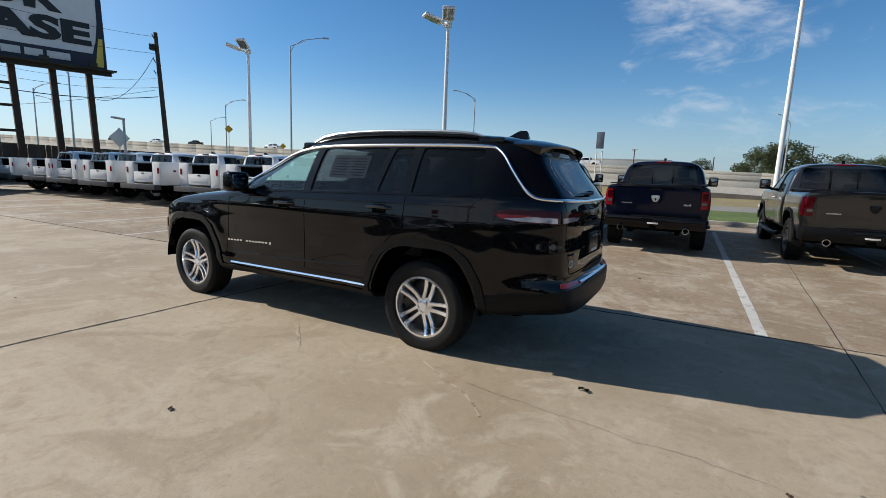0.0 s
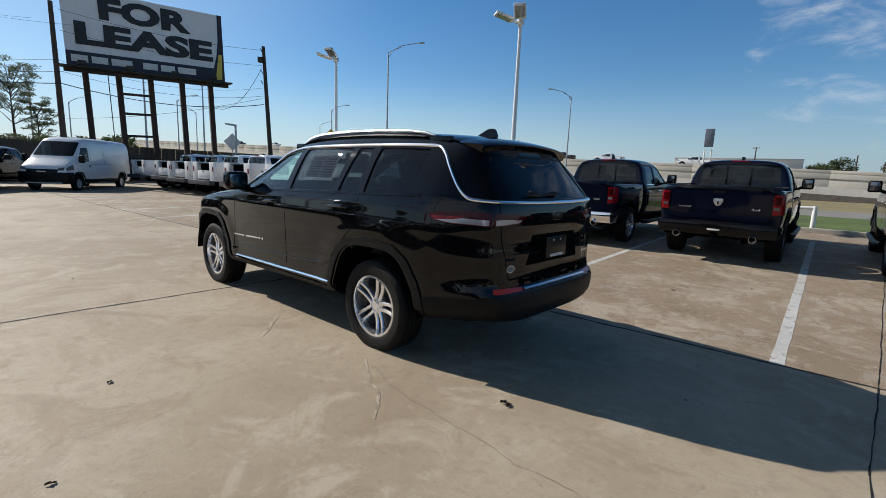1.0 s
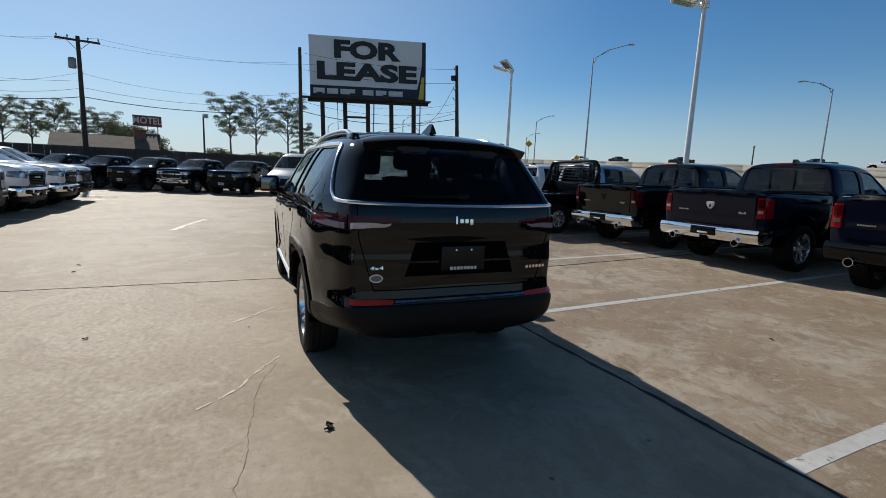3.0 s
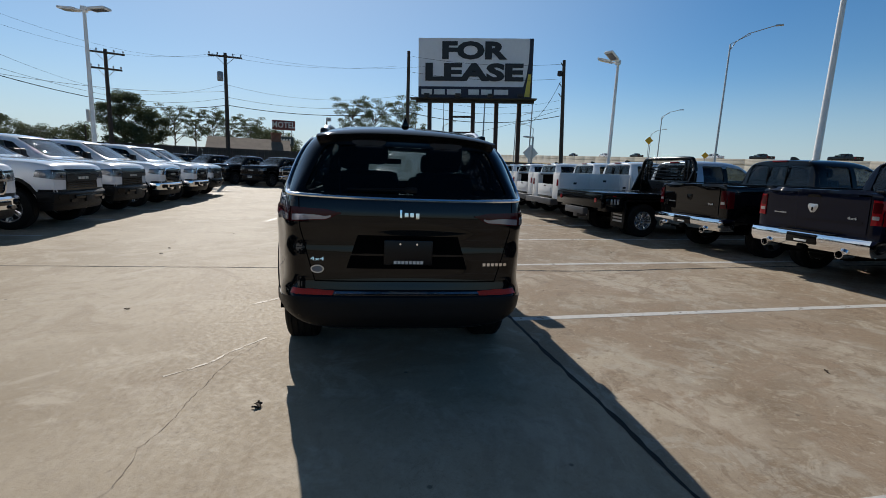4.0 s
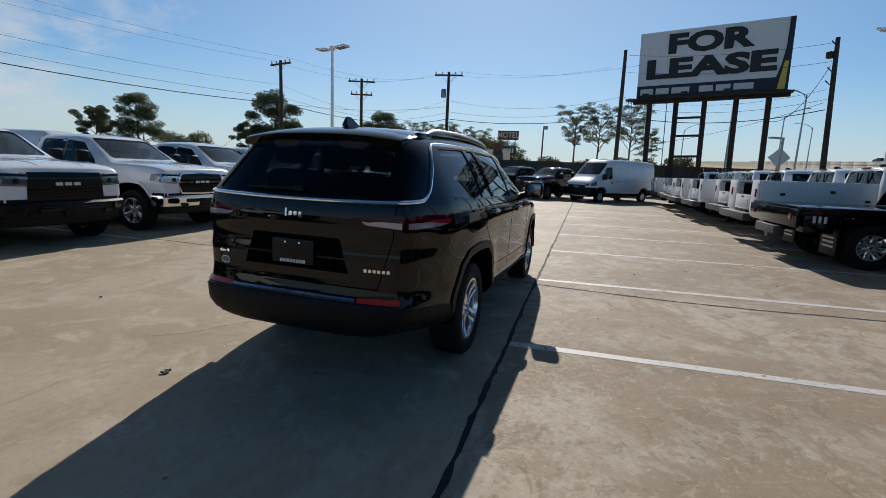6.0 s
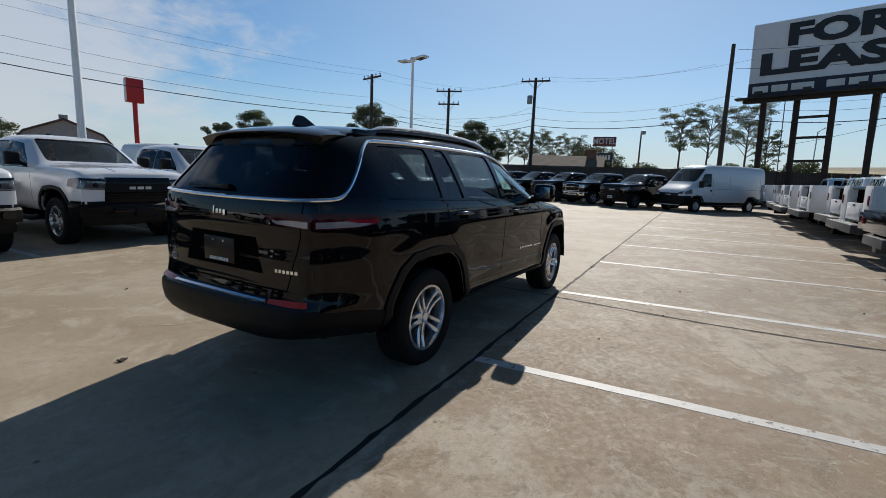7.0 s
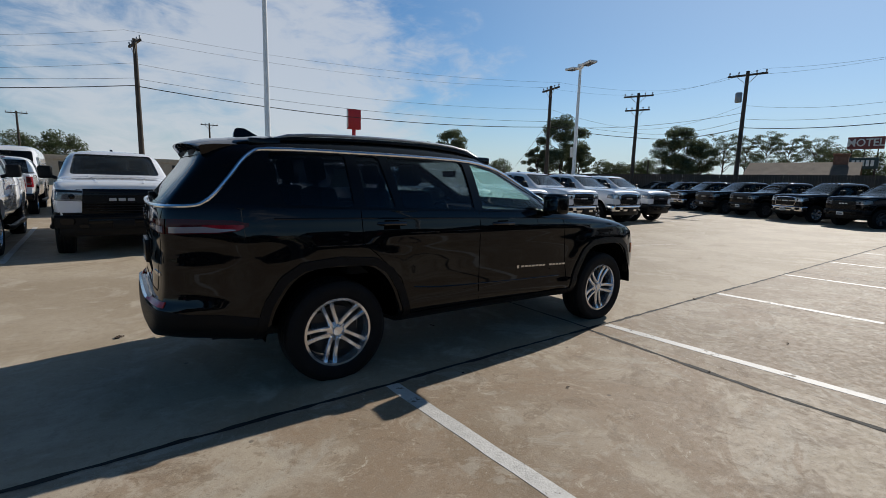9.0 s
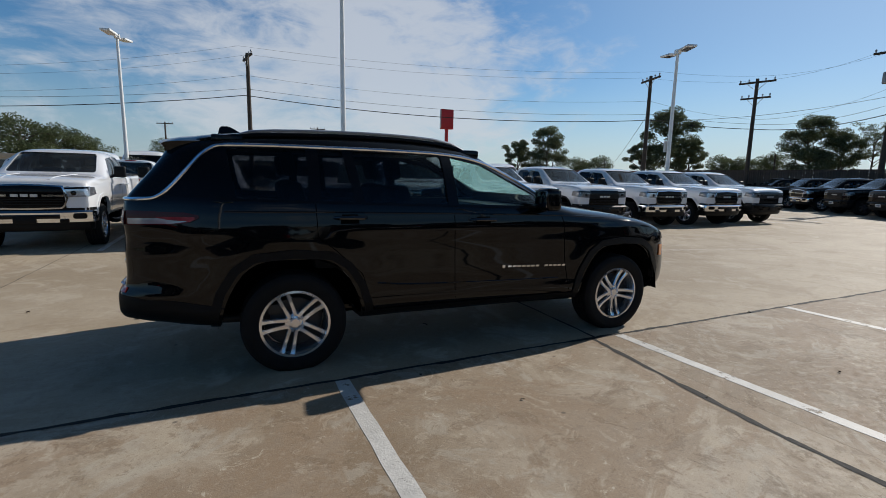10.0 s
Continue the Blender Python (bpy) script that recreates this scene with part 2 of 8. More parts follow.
def glass_mat(name, tint, rough=0.0, opacity=0.0):
    """Thin window glass: clear or tinted transmission under a mirror-like surface sheen."""
    m = bpy.data.materials.new(name)
    m.use_nodes = True
    nt = m.node_tree
    n, link = nt.nodes.new, nt.links.new
    nt.nodes.remove(nt.nodes["Principled BSDF"])
    tr, gl, lw, mx = n("ShaderNodeBsdfTransparent"), n("ShaderNodeBsdfGlossy"), n("ShaderNodeLayerWeight"), n("ShaderNodeMixShader")
    tr.inputs[0].default_value = (*tint, 1)
    gl.inputs["Roughness"].default_value = rough
    lw.inputs[0].default_value = 0.5
    pw, ml = n("ShaderNodeMath"), n("ShaderNodeMath")
    pw.operation, ml.operation = "POWER", "MULTIPLY_ADD"
    pw.inputs[1].default_value, ml.inputs[1].default_value, ml.inputs[2].default_value = 5.0, 0.96, 0.04
    link(lw.outputs["Facing"], pw.inputs[0]); link(pw.outputs[0], ml.inputs[0])
    link(ml.outputs[0], mx.inputs[0]); link(tr.outputs[0], mx.inputs[1]); link(gl.outputs[0], mx.inputs[2])
    link(mx.outputs[0], nt.nodes["Material Output"].inputs["Surface"])
    return m


CONCRETE = concrete_mat()
CONCRETE_STAINED = concrete_mat("stained_lot_concrete", 1.0)
LINE_FADED = worn_paint_mat("faded_line_paint", (0.54, 0.52, 0.485), 0.565)
LINE_PAINT = worn_paint_mat("white_line_paint", (0.56, 0.545, 0.515), 0.58)
JOINT = mat("joint_sealant", (0.014, 0.013, 0.012), 0.85, 0, 0.5, 3, 0.5, 40)
GRASS = mat("lawn_grass", (0.095, 0.135, 0.028), 0.9, 0, 0.45, 0.35, 0.6, 40)
DRY = mat("dry_grass", (0.26, 0.21, 0.10), 0.9, 0, 0.35, 0.2, 0.5, 20)
ASPHALT = mat("grey_road", (0.24, 0.225, 0.20), 0.85, 0, 0.2, 0.4, 0.4, 60)
HWY = mat("highway_concrete", (0.58, 0.51, 0.41), 0.85, 0, 0.16, 0.12, 0.2, 8)
# ditch wall under the highway: its shade is put into the base colour
HWY_SHADE = mat("ditch_wall_shade_colour", (0.14, 0.12, 0.10), 0.9, 0, 0.3, 0.3, 0.3, 8)
FENCE = mat("weathered_fence_wood", (0.085, 0.066, 0.052), 0.85, 0, 0.4, 0.8, 0.5, 30, per_object=0.10)
POLE_WOOD = mat("creosote_pole_wood", (0.060, 0.045, 0.034), 0.8, 0, 0.4, 1.5, 0.6, 25)
LAMP_WHITE = mat("white_painted_steel", (0.78, 0.78, 0.76), 0.35, 0, 0.08, 1.2, 0.05, 30)
GALV = mat("galvanised_steel", (0.42, 0.43, 0.44), 0.42, 0.75, 0.15, 2, 0.1, 40)
RUST = mat("rusty_brown_steel", (0.045, 0.026, 0.019), 0.75, 0.1, 0.5, 1.2, 0.4, 30)
DARK_STEEL = mat("dark_steel", (0.035, 0.033, 0.032), 0.55, 0.4, 0.3, 2, 0.2, 30)
BOARD_WHITE = mat("billboard_vinyl_white", (0.74, 0.74, 0.75), 0.5, 0, 0.05, 0.35, 0.1, 3)
BOARD_NAVY = mat("billboard_vinyl_navy", (0.012, 0.013, 0.032), 0.5, 0, 0.3, 0.5, 0.1, 3)
BOARD_BLACK = mat("billboard_lettering_black", (0.012, 0.012, 0.012), 0.5, 0, 0.2, 1)
BOARD_YELLOW = mat("billboard_yellow", (0.72, 0.55, 0.08), 0.5, 0, 0.1, 1)
WIRE = mat("black_cable", (0.02, 0.02, 0.02), 0.6)
CERAMIC = mat("insulator_grey", (0.35, 0.36, 0.38), 0.4)
YELLOW_SIGN = mat("yellow_warning_sign", (0.75, 0.42, 0.02), 0.45, 0, 0.05, 2)
RED_SIGN = mat("red_sign_enamel", (0.46, 0.016, 0.018), 0.45, 0, 0.12, 1.0)
SIGN_GREY = mat("sign_back_aluminium", (0.68, 0.68, 0.68), 0.6, 0.0, 0.1, 1)
MAROON = mat("faded_maroon_sign", (0.20, 0.055, 0.05), 0.6, 0, 0.25, 0.6)
SIGN_DARK = mat("dark_green_sign", (0.035, 0.06, 0.06), 0.6, 0, 0.3, 1)
SIGN_WHITE = mat("sign_white", (0.72, 0.70, 0.66), 0.5, 0, 0.1, 2)
ROOF_BROWN = mat("brown_shingle_roof", (0.17, 0.12, 0.085), 0.9, 0, 0.3, 1.2, 0.6, 10)
WALL_BUFF = mat("buff_wall", (0.47, 0.39, 0.29), 0.85, 0, 0.15, 0.4, 0.3, 10)
WALL_WHITE = mat("white_building_wall", (0.68, 0.67, 0.64), 0.8, 0, 0.08, 0.2)
WALL_GREY = mat("grey_barn_wall", (0.33, 0.31, 0.30), 0.8, 0, 0.15, 0.4)
BRICK = mat("red_brown_brick", (0.24, 0.11, 0.07), 0.85, 0, 0.3, 3, 0.4, 20)
WINDOW_DARK = mat("dark_window", (0.02, 0.025, 0.03), 0.1, 0, spec=0.8)
BARK = mat("tree_bark", (0.075, 0.055, 0.042), 0.9, 0, 0.4, 2, 0.6, 20)


def leafy(m, glow):
    """Let light pass through thin leaves."""
    nt = m.node_tree
    n, link = nt.nodes.new, nt.links.new
    b, out = nt.nodes["Principled BSDF"], nt.nodes["Material Output"]
    t, mx = n("ShaderNodeBsdfTranslucent"), n("ShaderNodeMixShader")
    t.inputs[0].default_value = (*glow, 1)
    mx.inputs[0].default_value = 0.36
    link(b.outputs[0], mx.inputs[1]); link(t.outputs[0], mx.inputs[2]); link(mx.outputs[0], out.inputs["Surface"])
    return m


LEAF_DARK = mat("pine_needles", (0.118, 0.145, 0.078), 0.75, 0, 0.5, 0.6)
LEAF_MID = mat("broadleaf_foliage", (0.062, 0.088, 0.034), 0.7, 0, 0.5, 0.6)
LEAF_DRY = mat("autumn_brown_foliage", (0.085, 0.065, 0.038), 0.75, 0, 0.5, 0.5)
leafy(LEAF_DARK, (0.09, 0.11, 0.052)), leafy(LEAF_MID, (0.10, 0.12, 0.05)), leafy(LEAF_DRY, (0.10, 0.075, 0.04))
BROWN_LEAF = mat("dead_leaf", (0.060, 0.035, 0.020), 0.8, 0, 0.4, 30)

# vehicle materials
BLACK_PAINT = mat("black_metallic_clearcoat", (0.0035, 0.0035, 0.004), 0.035, 0.0, coat=0.0, spec=0.36)
NAVY_PAINT = mat("dark_navy_clearcoat", (0.004, 0.006, 0.016), 0.06, 0.0, spec=0.25)
GREY_PAINT = mat("dark_grey_metallic_clearcoat", (0.020, 0.019, 0.019), 0.28, 0.6, coat=1.0)
WHITE_PAINT = mat("white_clearcoat", (0.74, 0.75, 0.77), 0.22, 0.0, coat=0.9)
SILVER_PAINT = mat("pale_silver_clearcoat", (0.50, 0.54, 0.60), 0.3, 0.3, coat=0.9)
UTIL_WHITE = mat("utility_body_white", (0.74, 0.74, 0.73), 0.4, 0, 0.06, 1.5, 0.05, 20)
BLACK_PLASTIC = mat("black_grained_plastic", (0.0045, 0.0045, 0.005), 0.45, 0, 0.2, 12, 0.25, 400, spec=0.18)
GLOSS_BLACK = mat("gloss_black_trim", (0.0045, 0.0045, 0.005), 0.10, 0, spec=0.25)
CHROME = mat("bright_chrome", (0.82, 0.83, 0.85), 0.09, 1.0)
BRIGHT = mat("brushed_bright_trim", (0.93, 0.94, 0.97), 0.20, 1.0)
SATIN = mat("satin_silver_trim", (0.62, 0.63, 0.65), 0.30, 0.9)
ALLOY = mat("painted_silver_alloy", (0.86, 0.87, 0.89), 0.17, 0.88, 0.05, 5)
RUBBER = mat("tyre_rubber", (0.008, 0.008, 0.008), 0.72, 0, 0.3, 10, 0.3, 150, spec=0.22)
UNDER = mat("underbody_black", (0.0025, 0.0025, 0.0025), 0.95, 0, 0.3, 4, spec=0.02)
SEAT = mat("black_seat_cloth", (0.022, 0.022, 0.024), 0.8, 0, 0.3, 12, 0.2, 200)
CABIN = mat("charcoal_cabin_trim", (0.028, 0.028, 0.03), 0.7, 0, 0.2, 8)
HEADLINER = mat("pale_headliner", (0.35, 0.35, 0.34), 0.9)
GLASS = glass_mat("clear_window_glass", (0.78, 0.90, 0.88))


def brightened(m, share):
    """A pale cyan film over glass, added to brighten it by scattering sunlight through."""
    nt = m.node_tree
    n, link = nt.nodes.new, nt.links.new
    out = nt.nodes["Material Output"]
    was = out.inputs["Surface"].links[0].from_socket
    t, mx = n("ShaderNodeBsdfTranslucent"), n("ShaderNodeMixShader")
    t.inputs[0].default_value = (0.62, 0.85, 0.86, 1)
    mx.inputs[0].default_value = share
    link(was, mx.inputs[1]); link(t.outputs[0], mx.inputs[2]); link(mx.outputs[0], out.inputs["Surface"])
    return m


GLASS_BRIGHTENED = brightened(glass_mat("brightened_windscreen_glass", (0.93, 0.96, 0.95)), 0.18)
GLASS_SHADE = glass_mat("shaded_windscreen_glass", (0.72, 0.75, 0.75))


def glare_film(m, share):
    """A thin, uneven pale film over glass, standing in for sky glare."""
    nt = m.node_tree
    n, link = nt.nodes.new, nt.links.new
    out = nt.nodes["Material Output"]
    was = out.inputs["Surface"].links[0].from_socket
    d, mx, tx, rg = n("ShaderNodeBsdfDiffuse"), n("ShaderNodeMixShader"), n("ShaderNodeTexNoise"), n("ShaderNodeMapRange")
    d.inputs[0].default_value = (0.62, 0.66, 0.68, 1)
    tx.inputs["Scale"].default_value, tx.inputs["Detail"].default_value = 3.5, 6
    rg.inputs[1].default_value, rg.inputs[2].default_value, rg.inputs[3].default_value, rg.inputs[4].default_value = 0.35, 0.65, share * 0.6, share * 1.4
    link(tx.outputs[0], rg.inputs[0]); link(rg.outputs[0], mx.inputs[0])
    link(was, mx.inputs[1]); link(d.outputs[0], mx.inputs[2]); link(mx.outputs[0], out.inputs["Surface"])
    return m


# weak pale diffuse share imitates glare on the pickups' windscreens
GLASS_GLARE = glare_film(glass_mat("pickup_windscreen_with_glare", (0.55, 0.60, 0.60)), 0.022)
PRIVACY = glass_mat("privacy_window_glass", (0.42, 0.43, 0.45))
RED_LENS = mat("red_lamp_lens", (0.22, 0.005, 0.010), 0.10, 0, 0.25, 25, spec=0.3)
LAMP_RED = mat("deep_red_lens", (0.28, 0.012, 0.022), 0.10, 0, 0.3, 25, spec=0.3)
RED_DARK = mat("dark_red_lens", (0.050, 0.0015, 0.004), 0.08, 0, spec=0.25)
RED_REFLECT = mat("red_reflector", (0.62, 0.045, 0.025), 0.3, 0, 0.2, 120, coat=0.8)
CLEAR_LENS = mat("clear_grey_lens", (0.36, 0.36, 0.38), 0.1, 0.4, 0.3, 30, coat=1.0)
SMOKE_LENS = mat("smoked_grey_lens", (0.12, 0.115, 0.12), 0.10, 0.2, 0.45, 60, spec=0.4)
AMBER = mat("amber_lens", (0.60, 0.16, 0.01), 0.2, 0, coat=0.8)
PAPER = mat("window_paper_white", (0.72, 0.74, 0.74), 0.7)
INK = mat("grey_print", (0.16, 0.17, 0.18), 0.7)
MIRROR = mat("mirror_silver", (0.20, 0.21, 0.23), 0.03, 1.0)
DISC = mat("brake_disc", (0.06, 0.058, 0.055), 0.5, 0.7)

# ---------------------------------------------------------------- building helpers


def mesh_ob(name, bm, material, parent=None, label="", smooth=True):
    me = bpy.data.meshes.new(name)
    bm.normal_update()
    bm.to_mesh(me)
    bm.free()
    if smooth:
        me.shade_smooth()
        me.set_sharp_from_angle(angle=radians(38))
    me.materials.append(material)
    ob = new(name, me)
    if parent:
        ob.parent = parent
    if label:
        ob["label"] = label
    return ob


def part(name, bm, material, parent, label="", smooth=True):
    return mesh_ob(name, bm, material, parent, label, smooth)


def thing(name, label, category, group="", at=None):
    e = new(name)
    e.empty_display_size = 0.3
    tagged(e, label, category, group)
    if at is not None:
        e.matrix_basis = at
    return e


def solid(name, bm, material, label, category="", group="", kind="", smooth=True):
    return tagged(mesh_ob(name, bm, material, None, "", smooth), label, category, group, kind)


def box(bm, lo, hi, bevel=0.0, seg=2, m=None):
    """A box between two corners, with rounded edges."""
    r = bmesh.ops.create_cube(bm, size=1.0)
    vs = r["verts"]
    c = [(a + b) / 2 for a, b in zip(lo, hi)]
    s = [abs(b - a) for a, b in zip(lo, hi)]
    for v in vs:
        v.co = Vector((v.co.x * s[0] + c[0], v.co.y * s[1] + c[1], v.co.z * s[2] + c[2]))
    if bevel:
        es = list({e for v in vs for e in v.link_edges})
        g = bmesh.ops.bevel(bm, geom=es, offset=min(bevel, min(s) * 0.49), segments=seg, affect="EDGES", profile=0.6)
        vs = list({v for v in g["verts"]} | {v for v in vs if v.is_valid})
    if m is not None:
        bmesh.ops.transform(bm, matrix=m, verts=[v for v in vs if v.is_valid])
    return bm


def boxes(*items, bevel=0.0):
    bm = bmesh.new()
    for lo, hi in items:
        box(bm, lo, hi, bevel)
    return bm


def tube(bm, pts, radii, n=10, caps=True):
    """A round bar along points, with a radius for each."""
    pts = [Vector(p) for p in pts]
    rings = []
    for i, p in enumerate(pts):
        a, b = pts[max(i - 1, 0)], pts[min(i + 1, len(pts) - 1)]
        d = (b - a).normalized()
        side = d.cross(Vector((0, 0, 1)))
        side = side.normalized() if side.length > 0.05 else d.cross(Vector((0, 1, 0))).normalized()
        up = side.cross(d)
        r = radii[i] if isinstance(radii, (list, tuple)) else radii
        rings.append([bm.verts.new(p + r * (math.cos(2 * math.pi * k / n) * side + math.sin(2 * math.pi * k / n) * up)) for k in range(n)])
    for a, b in zip(rings, rings[1:]):
        for k in range(n):
            bm.faces.new((a[k], a[(k + 1) % n], b[(k + 1) % n], b[k]))
    if caps:
        bm.faces.new(list(reversed(rings[0])))
        bm.faces.new(rings[-1])
    return bm


def tubes(*items, n=10):
    bm = bmesh.new()
    for pts, r in items:
        tube(bm, pts, r, n)
    return bm


def lathe(bm, profile, n=32, axis="Y", centre=(0, 0, 0), close=False):
    """A turned form: profile of (radius, along)."""
    rings = []
    for r, a in profile:
        ring = []
        for k in range(n):
            t = 2 * math.pi * k / n
            p = (r * math.cos(t), a, r * math.sin(t)) if axis == "Y" else ((a, r * math.cos(t), r * math.sin(t)) if axis == "X" else (r * math.cos(t), r * math.sin(t), a))
            ring.append(bm.verts.new(Vector(p) + Vector(centre)))
        rings.append(ring)
    pairs = list(zip(rings, rings[1:])) + ([(rings[-1], rings[0])] if close else [])
    for a, b in pairs:
        for k in range(n):
            f = (a[k], a[(k + 1) % n], b[(k + 1) % n], b[k])
            bm.faces.new(f if axis != "Y" else tuple(reversed(f)))
    return bm


def prism(bm, outline, axis, lo, hi):
    """A flat outline drawn out between lo and hi along an axis. The outline gives the other two coordinates in order."""
    def at(p, h):
        a, b = p
        return (h, a, b) if axis == "x" else ((a, h, b) if axis == "y" else (a, b, h))
    A = [bm.verts.new(at(p, lo)) for p in outline]
    B = [bm.verts.new(at(p, hi)) for p in outline]
    n = len(outline)
    for k in range(n):
        bm.faces.new((A[k], A[(k + 1) % n], B[(k + 1) % n], B[k]))
    bm.faces.new(list(reversed(A)))
    bm.faces.new(B)
    bmesh.ops.recalc_face_normals(bm, faces=bm.faces)
    return bm


def rounded(corners, r=0.04, seg=4):
    """A closed outline with rounded corners."""
    out = []
    n = len(corners)
    for i in range(n):
        p, a, b = Vector(corners[i]), Vector(corners[i - 1]), Vector(corners[(i + 1) % n])
        da, db = (a - p), (b - p)
        rr = min(r, da.length * 0.45, db.length * 0.45)
        s, e = p + da.normalized() * rr, p + db.normalized() * rr
        for k in range(seg + 1):
            t = k / seg
            out.append(tuple((1 - t) ** 2 * s + 2 * t * (1 - t) * p + t * t * e))
    return out


def lerp(pts, x):
    """Smooth interpolation in a short table of (x, value)."""
    if x <= pts[0][0]:
        return pts[0][1]
    for (a, va), (b, vb) in zip(pts, pts[1:]):
        if x <= b:
            t = (x - a) / (b - a)
            return va + (vb - va) * (t * t * (3 - 2 * t))
    return pts[-1][1]


def text_mesh(body, size, depth, weight=0.0, width=1.0):
    cu = bpy.data.curves.new("lettering", "FONT")
    cu.body, cu.size, cu.extrude, cu.offset = body, size, depth, weight
    cu.align_x, cu.align_y = "CENTER", "CENTER"
    cu.resolution_u = 3
    ob = new("lettering", cu)
    dg = bpy.context.evaluated_depsgraph_get()
    me = bpy.data.meshes.new_from_object(ob.evaluated_get(dg))
    bpy.data.objects.remove(ob)
    bm = bmesh.new()
    bm.from_mesh(me)
    bpy.data.meshes.remove(me)
    for v in bm.verts:
        v.co.x *= width
    return bm

# ---------------------------------------------------------------- ground, slabs and paint
LOT = Matrix.Translation((0, 5.27, 0)) @ Matrix.Rotation(radians(2.25), 4, "Z")   # u along the rows, v across

UP = LOT @ Matrix.Rotation(math.atan(0.013), 4, "X")      # the stalls along the street rise gently towards the verge


def lot(u, v, z=0.0):
    return LOT @ Vector((u, v, z))


def sheet(name, corners, z, material, label, grid=1, kind="structure"):
    bm = bmesh.new()
    a, b, c, d = [Vector((x, y, z)) for x, y in corners]
    vs = [[bm.verts.new((a.lerp(b, i / grid)).lerp(d.lerp(c, i / grid), j / grid)) for j in range(grid + 1)] for i in range(grid + 1)]
    for i in range(grid):
        for j in range(grid):
            bm.faces.new((vs[i][j], vs[i + 1][j], vs[i + 1][j + 1], vs[i][j + 1]))
    return tagged(mesh_ob(name, bm, material, None, "", False), label, "ground", kind=kind)


sheet("ground", [(-2500, -2500), (2500, -2500), (2500, 2500), (-2500, 2500)], -0.16, DRY, "dry tan grass ground reaching to the horizon", 8)
lawn = sheet("lawn", [lot(-70, 13.4)[:2], lot(60, 13.4)[:2], lot(60, 24.0)[:2], lot(-70, 24.0)[:2]], 0.19, GRASS, "mown green grass verge between lot and street", 10)
road = sheet("road", [lot(-160, 24.0)[:2], lot(220, 24.0)[:2], lot(220, 33.5)[:2], lot(-160, 33.5)[:2]], 0.15, ASPHALT, "pale grey frontage road beyond the verge", 6)
bed = sheet("slab_bed", [(-39.5, -60), (40, -60), (40, 0), (-39.5, 0)], -0.030, JOINT, "dark bedding under the lot's concrete slabs", 1)
bed.matrix_world = LOT
bed_up = sheet("slab_bed_raised", [(-39.5, 0), (40, 0), (40, 13.4), (-39.5, 13.4)], -0.030, JOINT, "dark bedding under the raised concrete slabs", 1)
bed_up.matrix_world = UP

# kerb at the edge of the verge
bm = bmesh.new()
prism(bm, rounded([(13.28, -0.2), (13.42, -0.2), (13.42, 0.12), (13.28, 0.12)], 0.03, 3), "x", -39, 40)
kerb = solid("kerb", bm, mat("kerb_concrete", (0.40, 0.36, 0.30), 0.85, 0, 0.2, 1, 0.3, 40), "weathered concrete kerb along the grass verge", "kerb", kind="structure")
kerb.matrix_world = UP

# white stop lines and stall lines; each one a thin coat with ragged ends
random.seed(4)


def paint_line(u0, v0, u1, v1, width, label, ragged=0.004):
    bm = bmesh.new()
    a, b = Vector((u0, v0)), Vector((u1, v1))
    d = (b - a).normalized()
    s = Vector((-d.y, d.x))
    n = max(8, int((b - a).length / 0.18))
    prev = None
    for i in range(n + 1):
        p = a.lerp(b, i / n)
        l = p + s * (width / 2 + random.uniform(-ragged, ragged))
        r = p - s * (width / 2 + random.uniform(-ragged, ragged))
        cur = [bm.verts.new((*q, z)) for q in (l, r) for z in (0.002, -0.004)]
        if prev:
            bm.faces.new((prev[0], cur[0], cur[2], prev[2]))
            bm.faces.new((prev[1], cur[1], cur[0], prev[0]))
            bm.faces.new((prev[2], cur[2], cur[3], prev[3]))
        prev = cur
    bmesh.ops.recalc_face_normals(bm, faces=bm.faces)
    ob = solid("parking_line", bm, LINE_PAINT if u0 > -6 or v0 < 0 else LINE_FADED, label, "road marking", "stall lines", smooth=False)
    ob.matrix_world = UP if v0 + v1 > 0 else LOT
    return ob


for k in range(-3, 12):
    u = {0: 0.955, 1: -1.885, 2: -4.58}.get(k, 0.88 - 2.73 * k)
    paint_line(u, 0.02, u - (0.0 if k == 0 else 0.10), 10.3, 0.105, "worn white painted stall line on tan concrete")
for k in range(-3, 10):
    u = 1.0 - 2.70 * k
    paint_line(u, -7.15, u, -13.2, 0.10, "worn white painted stall line under the pickups")

# sealed joints: dark tar of uneven width
random.seed(9)


def joint(pts, width, name="slab_joint", label="uneven black tar joint between concrete slabs", step=0.09, wob=0.016):
    bm = bmesh.new()
    prev = None
    off = 0.0
    for a, b in zip(pts, pts[1:]):
        a, b = Vector(a), Vector(b)
        d = (b - a).normalized()
        s = Vector((-d.y, d.x))
        n = max(2, int((b - a).length / step))
        for i in range(n + 1):
            off = 0.8 * off + random.uniform(-wob, wob)
            p = a.lerp(b, i / n) + s * off
            w = width * random.uniform(0.45, 1.25)
            cur = [bm.verts.new((*(p + s * w / 2), 0.0025)), bm.verts.new((*(p - s * w / 2), 0.0025))]
            if prev:
                bm.faces.new((prev[0], cur[0], cur[1], prev[1]))
            prev = cur
    bmesh.ops.recalc_face_normals(bm, faces=bm.faces)
    ob = solid(name, bm, JOINT, label, "joint", kind="structure", smooth=False)
    ob.matrix_world = UP if pts[0][1] + pts[-1][1] > 0 else LOT
    return ob


